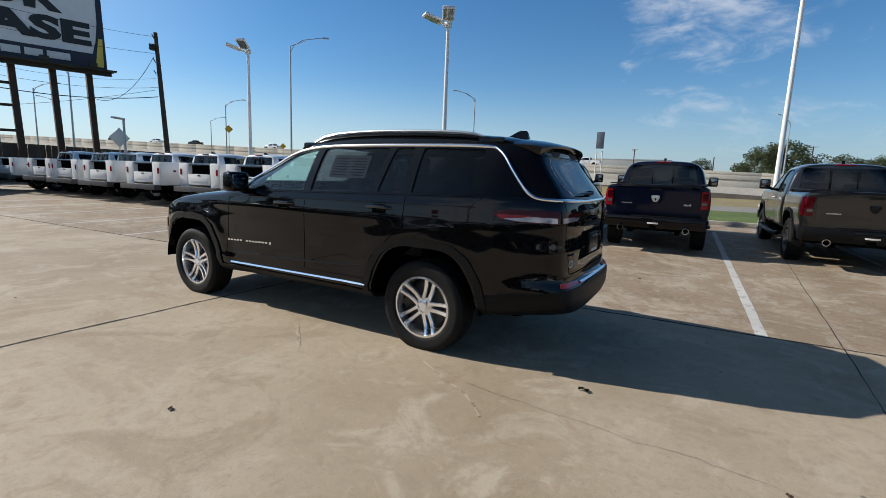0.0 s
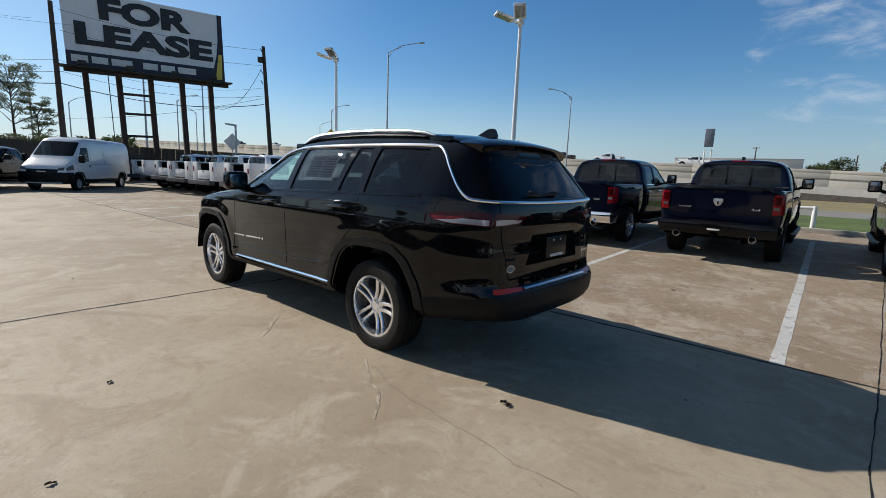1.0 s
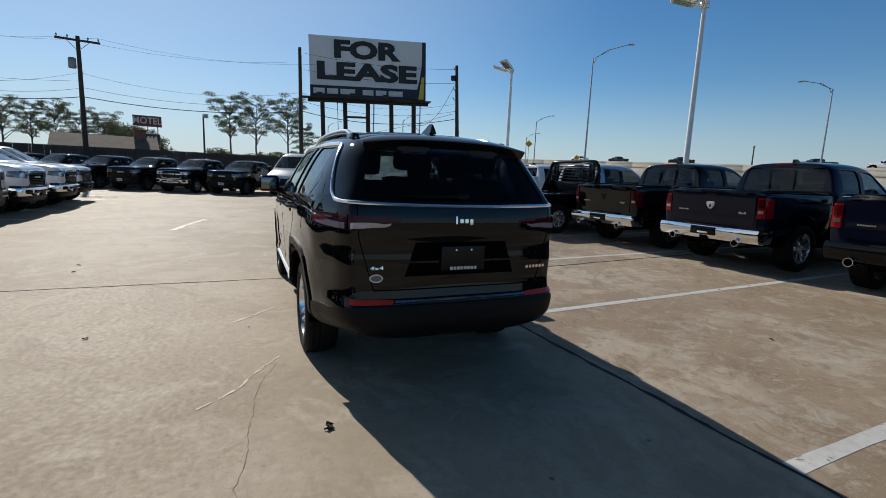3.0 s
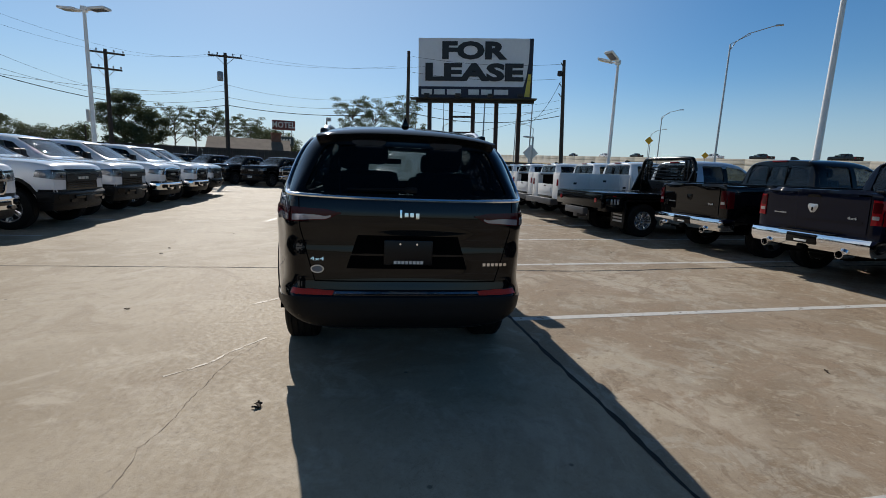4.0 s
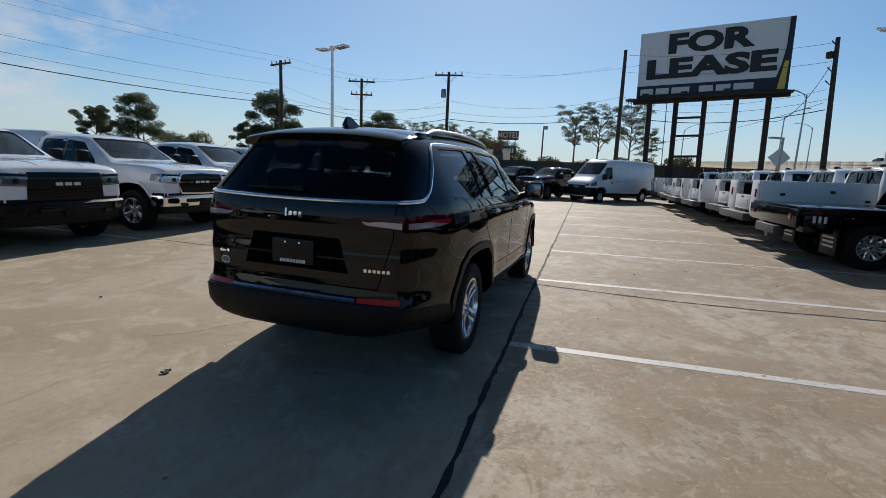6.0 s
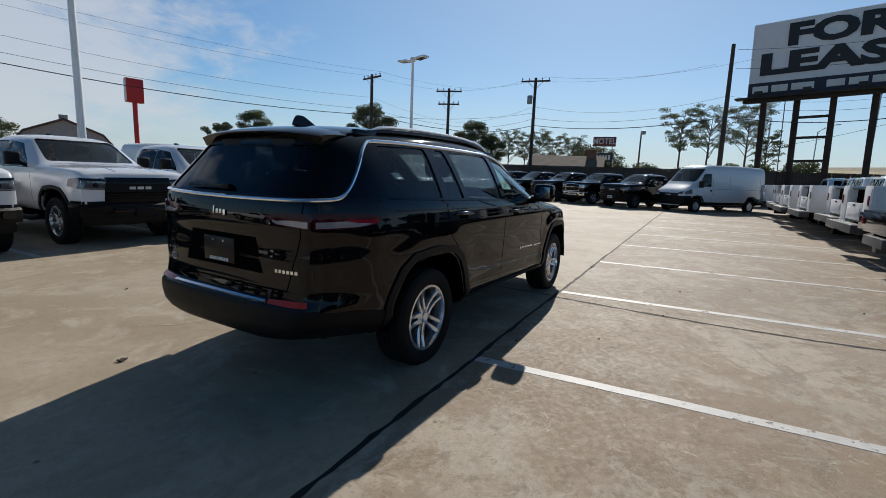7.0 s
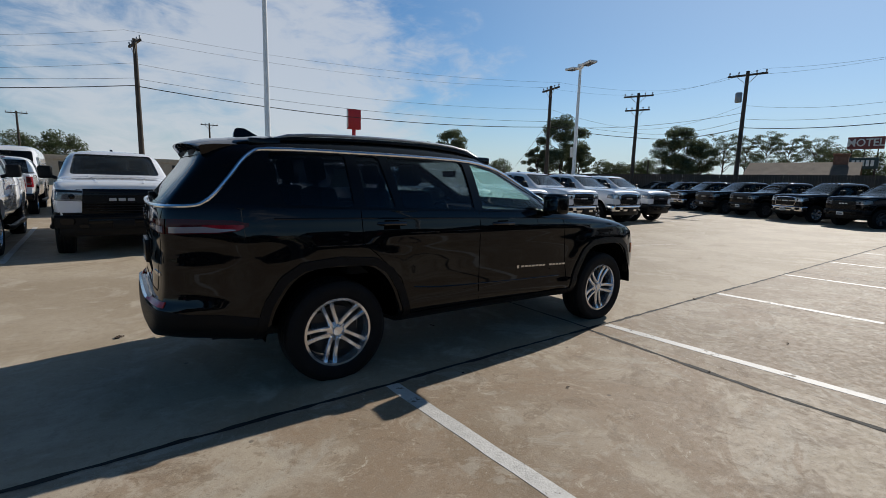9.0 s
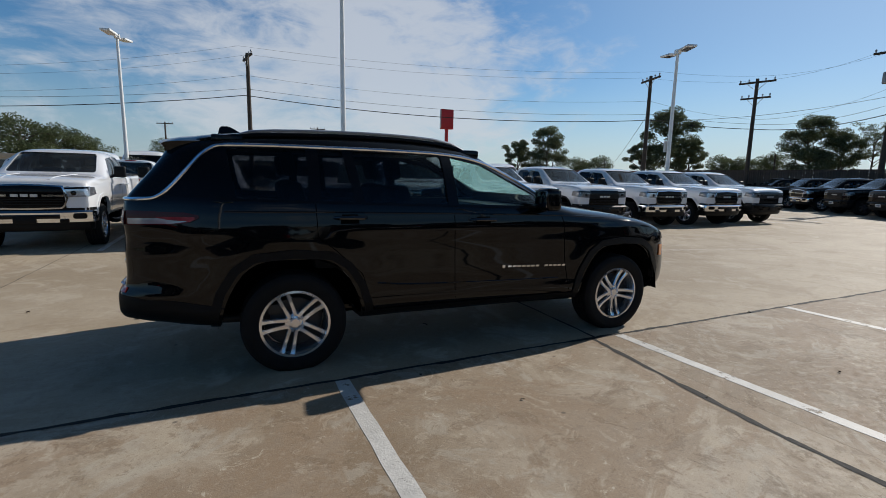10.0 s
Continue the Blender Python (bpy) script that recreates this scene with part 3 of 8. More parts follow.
joint([(-39, 0.0), (12, 0.0)], 0.042, wob=0.006)
joint([(-4.18, 13.2), (-4.20, 5.2), (-4.05, 2.6), (-4.07, 1.8), (-4.13, 1.0), (-4.26, 0.0)], 0.05, wob=0.006)
joint([(-4.30, 0.0), (-4.41, -3.4), (-4.62, -12.2)], 0.030, wob=0.006)
joint([(1.585, 0.0), (2.10, 7.2), (2.35, 13.2)], 0.009, wob=0.004)
joint([(1.585, 0.0), (1.46, -1.5), (1.30, -12.2)], 0.010, wob=0.004)
joint([(-10.6, 0.0), (-10.6, 13.2)], 0.014, wob=0.005)
# hairline crack that wanders away from the parked car
joint([(-1.424, -2.356), (-1.099, -2.489), (-0.721, -2.554), (-0.572, -2.59), (-0.253, -2.622), (0.044, -2.694), (0.346, -2.666), (0.988, -2.861)], 0.003, "hairline_crack", "hairline crack wandering across a slab", 0.04, 0.012).data.materials[0] = mat("crack_shadow", (0.23, 0.19, 0.145), 0.9, 0, 0.4, 9)

# pale drag scars left on the slab
SCAR = worn_paint_mat("pale_scuff", (0.44, 0.365, 0.28), 0.54)
for pts, w in (([(-1.53, -2.33), (-1.25, -2.53), (-1.10, -2.61), (-0.94, -2.73), (-0.81, -2.88)], 0.022), ([(-2.95, -2.236), (-2.718, -2.455), (-2.536, -2.642)], 0.034), ([(-8.2, 3.4), (-8.6, 4.3)], 0.06), ([(-12.5, -3.2), (-11, -3.6), (-10, -3.8)], 0.16)):
    s = joint(pts, w, "scuff_mark", "pale scuff mark scraped into the concrete", 0.03, 0.006)
    s.data.materials[0] = SCAR

# dead leaves and grit on the slab
random.seed(21)


def leaf(u, v, size, turn, label="curled dead brown leaf lying on concrete"):
    bm = bmesh.new()
    rows = []
    for i in range(9):
        t = i / 8
        w = size * 0.28 * math.sin(math.pi * min(1, t * 1.05)) * (1 + 0.45 * math.sin(t * 17))
        rows.append([bm.verts.new((size * (t - 0.5), w * s, 0.004 + size * 0.16 * abs(s) ** 1.5 + size * 0.07 * math.sin(5 * t + s))) for s in (-1, -0.5, 0, 0.5, 1)])
    for a, b in zip(rows, rows[1:]):
        for j in range(4):
            bm.faces.new((a[j], b[j], b[j + 1], a[j + 1]))
    ob = solid("dead_leaf", bm, BROWN_LEAF, label, "leaf", "litter on the lot")
    ob.matrix_world = (UP if v > 0 else LOT) @ pose(u, v, 0, 0, 0, turn)


p = LOT.inverted() @ Vector((-0.25, 3.085, 0))
leaf(p.x, p.y, 0.075, 20)
leaf(p.x + 0.03, p.y - 0.015, 0.045, 80)
for _ in range(22):
    leaf(random.uniform(-8, 3.2), random.uniform(-5, 5.5), random.uniform(0.02, 0.05), random.uniform(0, 360), "small scrap of dry leaf on concrete")

# ---------------------------------------------------------------- white rail along the verge
for u0, u1 in ((-34, 0.85), (2.35, 30)):
    rail = thing("guard_rail", "white painted pipe rail with posts at the lot's edge", "railing", "rails along the verge", UP)
    part("top_rail", tubes(([(u0, 13.75, 0.70), (u1, 13.75, 0.70)], 0.05), n=12), LAMP_WHITE, rail)
    x = u1
    while x > u0:
        part("post", tubes(([(x, 13.75, -0.1), (x, 13.75, 0.76)], 0.065), n=12), LAMP_WHITE, rail)
        x -= 3.0

# ---------------------------------------------------------------- raised highway behind everything
HWM = Matrix.Translation((0, 88, 0.17)) @ Matrix.Rotation(radians(1.83), 4, "Y")   # x along the road, which climbs to the west; y away
highway = thing("highway", "long tan concrete retaining wall carrying a raised highway", "highway", at=HWM)
highway["kind"] = "structure"
part("deck", boxes(((-600, 0.3, 2.6), (600, 34, 3.60))), HWY, highway)
part("embankment", prism(bmesh.new(), [(0.35, -30), (34, -30), (34, 2.6), (0.35, 2.6)], "x", -600, 600), HWY, highway)
part("bank", prism(bmesh.new(), [(0.2, 0.95), (0.2, -30), (-75, -30), (-2.0, 0.7)], "x", -600, -8), DRY, highway, "dry grass bank")
part("far_barrier", prism(bmesh.new(), [(33.4, 3.55), (34.1, 3.55), (33.9, 4.5), (33.6, 4.5)], "x", -600, 600), HWY, highway)
pan = boxes(((0.006, 0.0, 0.75), (9.094, 0.3, 2.50)), ((0.006, 0.10, 2.50), (9.094, 0.3, 2.75)), ((0.006, -0.05, 2.75), (9.094, 0.3, 3.45)), ((0.006, 0.02, 3.45), (9.094, 0.3, 3.55)), ((0.006, -0.02, 3.55), (9.094, 0.3, 3.98)), bevel=0.02)
first = part("wall_panel", pan, mat("wall_panel_concrete", (0.58, 0.535, 0.46), 0.85, 0, 0.12, 0.15, 0.2, 6), highway)
first.location.x = -330
for k in range(1, 66):
    c = first.copy()
    scene.collection.objects.link(c)
    c.location.x = -330 + 9.1 * k
low = prism(bmesh.new(), [(-2.6, -0.6), (-2.1, -0.6), (-2.2, 1.55), (-2.45, 1.55)], "x", -300, 300)
part("ramp_barrier", low, mat("ramp_barrier_concrete", (0.60, 0.56, 0.50), 0.85, 0, 0.12, 0.2, 0.2, 6), highway)
# low strip at the wall's foot, its shade given by the dark colour
part("footing", boxes(((-90, -3.1, -0.6), (300, -2.65, 0.50))), HWY_SHADE, highway)

# ---------------------------------------------------------------- fences
fence = thing("wooden_fence", "tall weathered grey-brown board fence behind the far row", "fence")
random.seed(5)
bm = bmesh.new()
box(bm, (-0.012, -0.077, 0), (0.012, 0.077, 1.0), 0.003, 1)
board = part("board", bm, FENCE, fence)
b_me = board.data
count = 0
for i in range(290):
    y = -24 + i * 0.158
    o = board if i == 0 else new("board", b_me)
    o.parent = fence
    o.matrix_basis = Matrix.LocRotScale((-37.2 + random.uniform(-0.01, 0.01) - 0.045 * (y - 5), y, -0.1), Euler((0, radians(random.uniform(-0.6, 0.6)), radians(2.6))), (1, 1, 2.62 + random.uniform(-0.006, 0.006)))
for z in (0.5, 1.4, 2.2):
    part("fence_rail", tubes(([(-37.26 - 0.045 * -29, -24, z), (-37.26 - 0.045 * 17, 22, z)], 0.045), n=6), FENCE, fence)

# ---------------------------------------------------------------- lot lamps


def lot_lamp(x, y, h, heads, thick=0.10, group="lot light poles", label="white steel light pole with two flat lamp heads"):
    e = thing("light_pole", label, "street lamp", group, pose(x, y, 0))
    part("base", lathe(bmesh.new(), [(0, 0), (0.30, 0), (0.30, 0.55), (0.26, 0.6), (0, 0.6)], 20, "Z"), mat("pole_footing", (0.42, 0.38, 0.32), 0.85, 0, 0.2, 2, 0.3, 40), e, "round concrete footing")
    part("pole", tubes(([(0, 0, 0.55), (0, 0, h)], [thick, thick * 0.62]), n=14), LAMP_WHITE, e)
    part("pole_cap", boxes(((-0.12, -0.09, h - 0.06), (0.12, 0.09, h + 0.14)), bevel=0.02), LAMP_WHITE, e)
    for turn, tilt in heads:
        bm = bmesh.new()
        box(bm, (0.30, -0.22, -0.05), (1.02, 0.22, 0.045), 0.03)
        box(bm, (0.08, -0.045, -0.04), (0.34, 0.045, 0.03), 0.015)
        bm2 = boxes(((0.40, -0.17, -0.062), (0.94, 0.17, -0.048)))
        m = Matrix.Translation((0, 0, h)) @ Matrix.Rotation(radians(turn), 4, "Z") @ Matrix.Rotation(radians(tilt), 4, "Y")
        bm.transform(m), bm2.transform(m)
        hd = part("lamp_head", bm, LAMP_WHITE, e)
        part("lens", bm2, CLEAR_LENS, hd, "clear flat lamp lens")
    return e


lot_lamp(-8.98, 16.1, 7.1, ((232, -16), (300, -22)))
lot_lamp(-20.05, 15.75, 7.1, ((232, -16), (300, -22)))
lot_lamp(1.90, 15.9, 8.2, ((232, -16), (300, -22)), 0.075)
lampc = lot_lamp(-19.3, -7.7, 7.2, ((75, -4), (255, -4)))
part("notice_plate", boxes(((-0.20, -0.135, 2.85), (0.20, -0.115, 3.35)), bevel=0.008), SIGN_WHITE, lampc, "white notice plate with a dark emblem")
part("notice_emblem", boxes(((-0.12, -0.140, 3.0), (0.12, -0.1355, 3.16))), INK, lampc)
lot_lamp(-4.32, -7.5, 8.2, ((75, -4), (255, -4)))
lot_lamp(4.15, -19.05, 7.75, ((75, -4), (255, -4)))

# ---------------------------------------------------------------- street lamps on the highway


def street_lamp(x, y, z0, top, turn, arm=3.2, group="highway lamps"):
    e = thing("street_lamp", "tall galvanised highway lamp with one curved arm", "street lamp", group, pose(x, y, z0, 0, 0, turn))
    h = top - z0
    part("pole", tubes(([(0, 0, 0), (0, 0, h * 0.92)], [0.15, 0.09]), n=10), GALV, e)
    pts = [(0, 0, h * 0.88), (0.12 * arm, 0, h * 0.93), (0.4 * arm, 0, h * 0.97), (arm, 0, h)]
    part("arm", tubes((pts, 0.05), ([(0, 0, h * 0.92), (0.45 * arm, 0, h * 0.965)], 0.035), n=8), GALV, e)
    part("lamp_head", boxes(((arm - 0.05, -0.16, h - 0.09), (arm + 0.75, 0.16, h + 0.08)), bevel=0.05), GALV, e)


for x, y, top, turn in ((-51.9, 47.2, 20.0, 48), (-37.85, 76.5, 16.7, 208), (-90, 64, 16, 50), (-66, 20, 13.0, 40), (-74, 30, 14.5, 225), (-102, 36, 15, 50), (-130, 50, 16, 225), (-125, 84, 16, 50), (12, 112, 15.5, 230), (-88, 12, 13, 230), (-120, 22, 14, 50)):
    street_lamp(x, y, 0, top, turn, 4.4 if top == 20.0 else 3.2)

# ---------------------------------------------------------------- utility poles and wires


def utility_pole(x, y, h, lean=(0, 0), turn=0, arms=1, can=False, label="dark creosoted wooden utility pole with crossarms"):
    e = thing("utility_pole", label, "utility pole", "utility poles", pose(x, y, 0, lean[0], lean[1], turn))
    part("pole", tubes(([(0, 0, -0.1), (0, 0, h)], [0.17, 0.11]), n=12), POLE_WOOD, e)
    for k in range(arms):
        z = h - 0.25 - 1.1 * k
        w = 1.15 - 0.2 * k
        arm = part("crossarm", boxes(((-0.06, -w, z - 0.06), (0.06, w, z + 0.06)), bevel=0.01), POLE_WOOD, e)
        part("brace", tubes(([(0.07, -w * 0.55, z - 0.03), (0.07, 0, z - 0.65)], 0.018), ([(0.07, w * 0.55, z - 0.03), (0.07, 0, z - 0.65)], 0.018), n=6), GALV, arm)
        for s in (-0.92, -0.45, 0.45, 0.92):
            part("insulator", lathe(bmesh.new(), [(0, 0), (0.03, 0), (0.03, 0.07), (0.055, 0.09), (0.05, 0.16), (0.02, 0.2), (0, 0.2)], 10, "Z", (0, s * w, z + 0.06)), CERAMIC, arm)
    if can:
        part("transformer", lathe(bmesh.new(), [(0, 0), (0.19, 0), (0.21, 0.05), (0.21, 0.58), (0.17, 0.64), (0, 0.67)], 16, "Z", (0.1, -0.36, h - 2.0)), mat("transformer_grey", (0.30, 0.31, 0.32), 0.5, 0.3, 0.15, 2), e, "grey transformer can")
    return e


utility_pole(-33.45, 6.45, 10.05, (0, -0.6), 80, 0, label="tall dark wooden utility pole leaning slightly")
utility_pole(-30.65, 17.75, 9.65, (3.0, 0), 0, 0, label="thick dark wooden utility pole with cable fittings")
utility_pole(-35.3, -6.95, 9.3, (0, 0), 10, 1, True)
utility_pole(-35.6, -15.1, 9.0, (0, 0), 20, 2)
utility_pole(-28.2, -17.8, 8.95, (0, 0), -15, 1)
utility_pole(-1.6, -25.3, 9.1, (0, 0), 12, 1)
utility_pole(36, -33, 9.3, (0, 0), 80, 1)
utility_pole(-12, -70, 9, (0, 0), 80, 1)
utility_pole(10, -75, 9, (0, 0), 80, 1)
utility_pole(-60, 95, 10, (0, 0), 40, 1)
utility_pole(-18, 130, 10.5, (0, 0), 40, 1)
utility_pole(20, 140, 12, (0, 0), 40, 1)
bm = bmesh.new()
box(bm, (-0.14, -0.5, 8.55), (0.14, -0.2, 8.9), 0.02)
for z in (7.2, 7.9, 8.6, 9.3):
    tube(bm, [(0, 0, z), (0.1, -0.55, z + 0.12)], 0.03, 6)
ob = solid("cable_bracket", bm, DARK_STEEL, "dark cable brackets bolted to a wooden pole", "bracket")
ob.matrix_world = pose(-30.9, 17.3, 0, 0, 0, 40)


def cable(a, b, sag, r=0.011, n=18):
    a, b = Vector(a), Vector(b)
    pts = []
    for i in range(n + 1):
        t = i / n
        q = a.lerp(b, t)
        q.z -= sag * 4 * t * (1 - t)
        pts.append(q)
    bm = tubes((pts, r), n=5)
    return solid("overhead_cable", bm, WIRE, "sagging black overhead cable between poles", "cable", "overhead cables")


stations = [(36, -33), (-1.4, -25.3), (-28.4, -17.8), (-35.7, -15.0), (-35.3, -6.9), (-33.2, 6.5), (-30.8, 17.3)]
# heights at each pole and the sag of each span: three telephone cables, the lowest the thickest
for heights, sags, r, d in (((5.7, 6.48, 5.9, 5.45, 5.62, 5.68, 5.8), (1.15, 0.65, 0.12, 0.35, 0.46, 0.6), 0.024, 0.0), ((6.3, 6.88, 6.3, 5.8, 6.18, 6.34, 6.4), (1.1, 0.54, 0.12, 0.40, 0.58, 0.6), 0.010, 0.1), ((6.9, 7.75, 7.25, 6.15, 7.1, 6.95, 6.9), (1.55, 0.62, 0.2, 0.45, 0.72, 0.7), 0.0075, -0.1)):
    for k, sag in enumerate(sags):
        (ax_, ay_), (bx_, by_) = stations[k], stations[k + 1]
        cable((ax_, ay_ + d, heights[k]), (bx_, by_ + d, heights[k + 1]), sag, r)
# power wires on the crossarms
tops, sags = (8.2, 9.25, 9.05, 9.0, 9.25, 8.95), (1.8, 0.55, 0.15, 0.35, 0.5)
for k, sag in enumerate(sags):
    (ax_, ay_), (bx_, by_) = stations[k], stations[k + 1]
    for d in (-1.0, 1.0):
        cable((ax_ + d * 0.3, ay_ + d, tops[k]), (bx_ + d * 0.3, by_ + d, tops[k + 1]), sag, 0.006)
cable((60, -40, 6.2), (36, -33, 5.7), 0.6, 0.024)
cable((-35.3, -6.9, 6.6), (-28.4, -17.8, 5.9), 0.4, 0.012)
cable((-28.4, -17.8, 6.6), (-45, -40, 3.0), 0.2, 0.014)
cable((-33.0, 6.6, 9.6), (-30.8, 17.2, 9.4), 0.3, 0.010)
cable((-33.0, 6.6, 8.5), (-30.8, 17.2, 8.4), 0.3, 0.010)
cable((-36, 15.8, 5.8), (-30.9, 17.2, 8.2), 1.1, 0.016)
cable((-30.9, 17.2, 6.2), (-50, 8, 4.8), 0.5, 0.012)

# ---------------------------------------------------------------- billboard
BW, BB, BT = 9.3, 7.50, 12.15
board_m = pose(-36.35, 12.32, 0, 1.7, 0, -10.0)      # its face looks along local +x
bill = thing("billboard", "large white for-lease billboard on brown steel posts", "billboard", at=board_m)
bm = bmesh.new()
nx, nz = 24, 12
grid = [[bm.verts.new((0.10 + 0.015 * math.sin(j * 1.3 + i * 0.9), -BW / 2 + BW * i / nx, BB + 0.55 + (BT - BB - 0.55) * j / nz)) for j in range(nz + 1)] for i in range(nx + 1)]
for i in range(nx):
    for j in range(nz):
        bm.faces.new((grid[i][j], grid[i + 1][j], grid[i + 1][j + 1], grid[i][j + 1]))
part("vinyl_sheet", bm, BOARD_WHITE, bill, "slightly rippled white vinyl sheet")
part("backing", boxes(((-0.25, -BW / 2, BB), (0.07, BW / 2, BT)), bevel=0.02), BOARD_NAVY, bill)
part("lower_band", boxes(((0.07, -BW / 2, BB + 0.05), (0.125, BW / 2, BB + 0.90))), BOARD_NAVY, bill, "dark navy band along the foot")
bm = bmesh.new()
prism(bm, [(BW / 2 - 0.95, BB + 0.1), (BW / 2, BB + 0.1), (BW / 2, BT), (BW / 2 - 0.30, BT), (BW / 2 - 0.34, BT - 1.8), (BW / 2 - 0.5, BB + 1.7)], "x", 0.118, 0.135)
part("side_band", bm, BOARD_NAVY, bill, "navy side band peeling at the edge")
bm = bmesh.new()
prism(bm, [(BW / 2 - 0.62, BB + 0.12), (BW / 2 - 0.18, BB + 0.12), (BW / 2 - 0.12, BB + 1.9), (BW / 2 - 0.34, BB + 1.9)], "x", 0.137, 0.145)
part("yellow_flash", bm, BOARD_YELLOW, bill, "yellow flash")
for body, wide, tall, z in (("FOR", 5.3, 1.42, BT - 0.94), ("LEASE", 8.0, 1.42, BT - 2.62)):
    bm = text_mesh(body, 2.0, 0.012, 0.10)
    xs, ys = [v.co.x for v in bm.verts], [v.co.y for v in bm.verts]
    for v in bm.verts:
        v.co.x = ((v.co.x - min(xs)) / (max(xs) - min(xs)) - 0.5) * wide
        v.co.y = ((v.co.y - min(ys)) / (max(ys) - min(ys)) - 0.5) * tall
    bm.transform(Matrix.Translation((0.15, -0.08, z)) @ Matrix.Rotation(radians(90), 4, "Z") @ Matrix.Rotation(radians(90), 4, "X"))
    part("lettering", bm, BOARD_BLACK, bill, "bold black lettering", False)
y = -BW / 2 + 0.25
for group, chars in enumerate(((3, 3, 4), (3, 3, 4))):
    for cnt in chars:
        part("number_bar", boxes(((0.128, y, BB + 0.26), (0.150, y + 0.29 * cnt, BB + 0.68)), bevel=0.02), SIGN_WHITE, bill, "plain white bar")
        y += 0.29 * cnt + 0.18
    y += 0.42
for py in (-3.75, -1.95, -0.1, 1.85, 3.75):
    part("post", boxes(((-0.75, py - 0.17, -0.4), (-0.41, py + 0.17, BB + 0.3)), bevel=0.015), RUST, bill)
for z in (1.6, 3.2, 4.7, 6.0):
    part("cross_brace", boxes(((-0.64, -1.95, z), (-0.52, -0.1, z + 0.16)), bevel=0.01), RUST, bill)
part("catwalk", boxes(((0.1, -BW / 2 - 0.6, BB - 0.18), (1.0, BW / 2 + 0.3, BB - 0.10)), ((0.1, -BW / 2 - 0.2, BB - 0.4), (0.22, BW / 2 + 0.2, BB - 0.18)), ((-0.7, -BW / 2 - 0.2, BB - 0.3), (-0.5, BW / 2 + 0.2, BB - 0.1))), DARK_STEEL, bill)
for py in (-3.9, -1.4, 1.2, 3.6):
    part("floodlight", boxes(((1.0, py - 0.22, BB - 0.05), (1.35, py + 0.22, BB + 0.18)), ((0.9, py - 0.03, BB - 0.15), (1.05, py + 0.03, BB)), bevel=0.03), DARK_STEEL, bill)
for s in (-0.25, 0.25):
    part("ladder_rail", tubes(([(-0.2, -2.3 + s, 0.5), (-0.2, -2.3 + s, BB)], 0.03), n=6), RUST, bill)

# ---------------------------------------------------------------- signs and small roadside things


def diamond(x, y, z, size, turn, material, label, post=True):
    e = thing("road_sign", label, "road sign", at=pose(x, y, 0, 0, 0, turn))
    bm = boxes(((-0.012, -size / 2, -size / 2), (0.012, size / 2, size / 2)), bevel=0.004)
    bm.transform(Matrix.Translation((0.05, 0, z)) @ Matrix.Rotation(radians(45), 4, "X"))
    part("plate", bm, material, e)
    part("post", tubes(([(0, 0, 0), (0, 0, z + size * 0.6)], 0.035), n=8), GALV, e)


diamond(-33.8, 16.3, 3.2, 0.9, 0, SIGN_GREY, "grey back of a diamond road sign on a post")
diamond(-57.0, 41.0, 6.75, 0.75, -30, YELLOW_SIGN, "yellow diamond warning sign by the highway")
diamond(-52.7, 46.4, 4.9, 0.6, -30, YELLOW_SIGN, "small yellow diamond warning sign by the highway")
# slim low lamp by the fence
e = thing("area_lamp", "slim grey area lamp on a short bent pole", "lamp", at=pose(-32.5, 16.0, 0, 0, 0, -60))
part("pole", tubes(([(0, 0, 0), (0, 0, 4.3)], [0.09, 0.07]), n=8), GALV, e)
part("lamp_head", boxes(((0.0, -0.12, 4.25), (1.0, 0.12, 4.36)), bevel=0.03), GALV, e)
# tall narrow hoarding by the far street
e = thing("pylon_sign", "tall narrow dark panel sign on twin white legs", "sign", at=pose(-12.9, 63.5, 0, 0, 0, 100))
for s in (-0.35, 0.35):
    part("leg", tubes(([(0, s, 0), (0, s, 5.6)], 0.08), n=8), LAMP_WHITE, e)
part("panel", boxes(((-0.12, -0.48, 5.9), (0.12, 0.48, 8.0)), bevel=0.02), mat("sign_slate", (0.20, 0.22, 0.27), 0.5, 0, 0.2, 1), e)
# motel signs
e = thing("motel_sign", "faded maroon roadside motel sign on thin legs", "sign", at=pose(-75.0, -9.85, 0, 0, 0, 6))
part("panel", boxes(((-0.2, -1.7, 6.72), (0.2, 1.7, 8.18)), bevel=0.04), MAROON, e)
bm = text_mesh("MOTEL", 1.25, 0.02, 0.02, 0.86)
bm.transform(Matrix.Translation((0.22, 0, 7.45)) @ Matrix.Rotation(radians(90), 4, "Z") @ Matrix.Rotation(radians(90), 4, "X"))
part("lettering", bm, SIGN_WHITE, e, "white block lettering", False)
for s in (-1.2, 0, 1.2):
    part("leg", tubes(([(0, s, 0), (0, s, 6.7)], 0.06), n=6), RUST, e)
e = thing("lower_motel_sign", "dark green name panel with pale bars under the motel sign", "sign", at=pose(-74.4, -9.7, 0, 0, 0, 6))
part("panel", boxes(((-0.15, -1.4, 4.3), (0.15, 1.4, 5.7)), bevel=0.04), SIGN_DARK, e)
for k in range(5):
    part("name_bar", boxes(((0.151, -1.05 + 0.44 * k, 4.65), (0.17, -0.76 + 0.44 * k, 5.35)), bevel=0.02), SIGN_WHITE, e)
for s in (-1.1, 1.1):
    part("leg", tubes(([(0, s, 0), (0, s, 4.4)], 0.06), n=6), RUST, e)
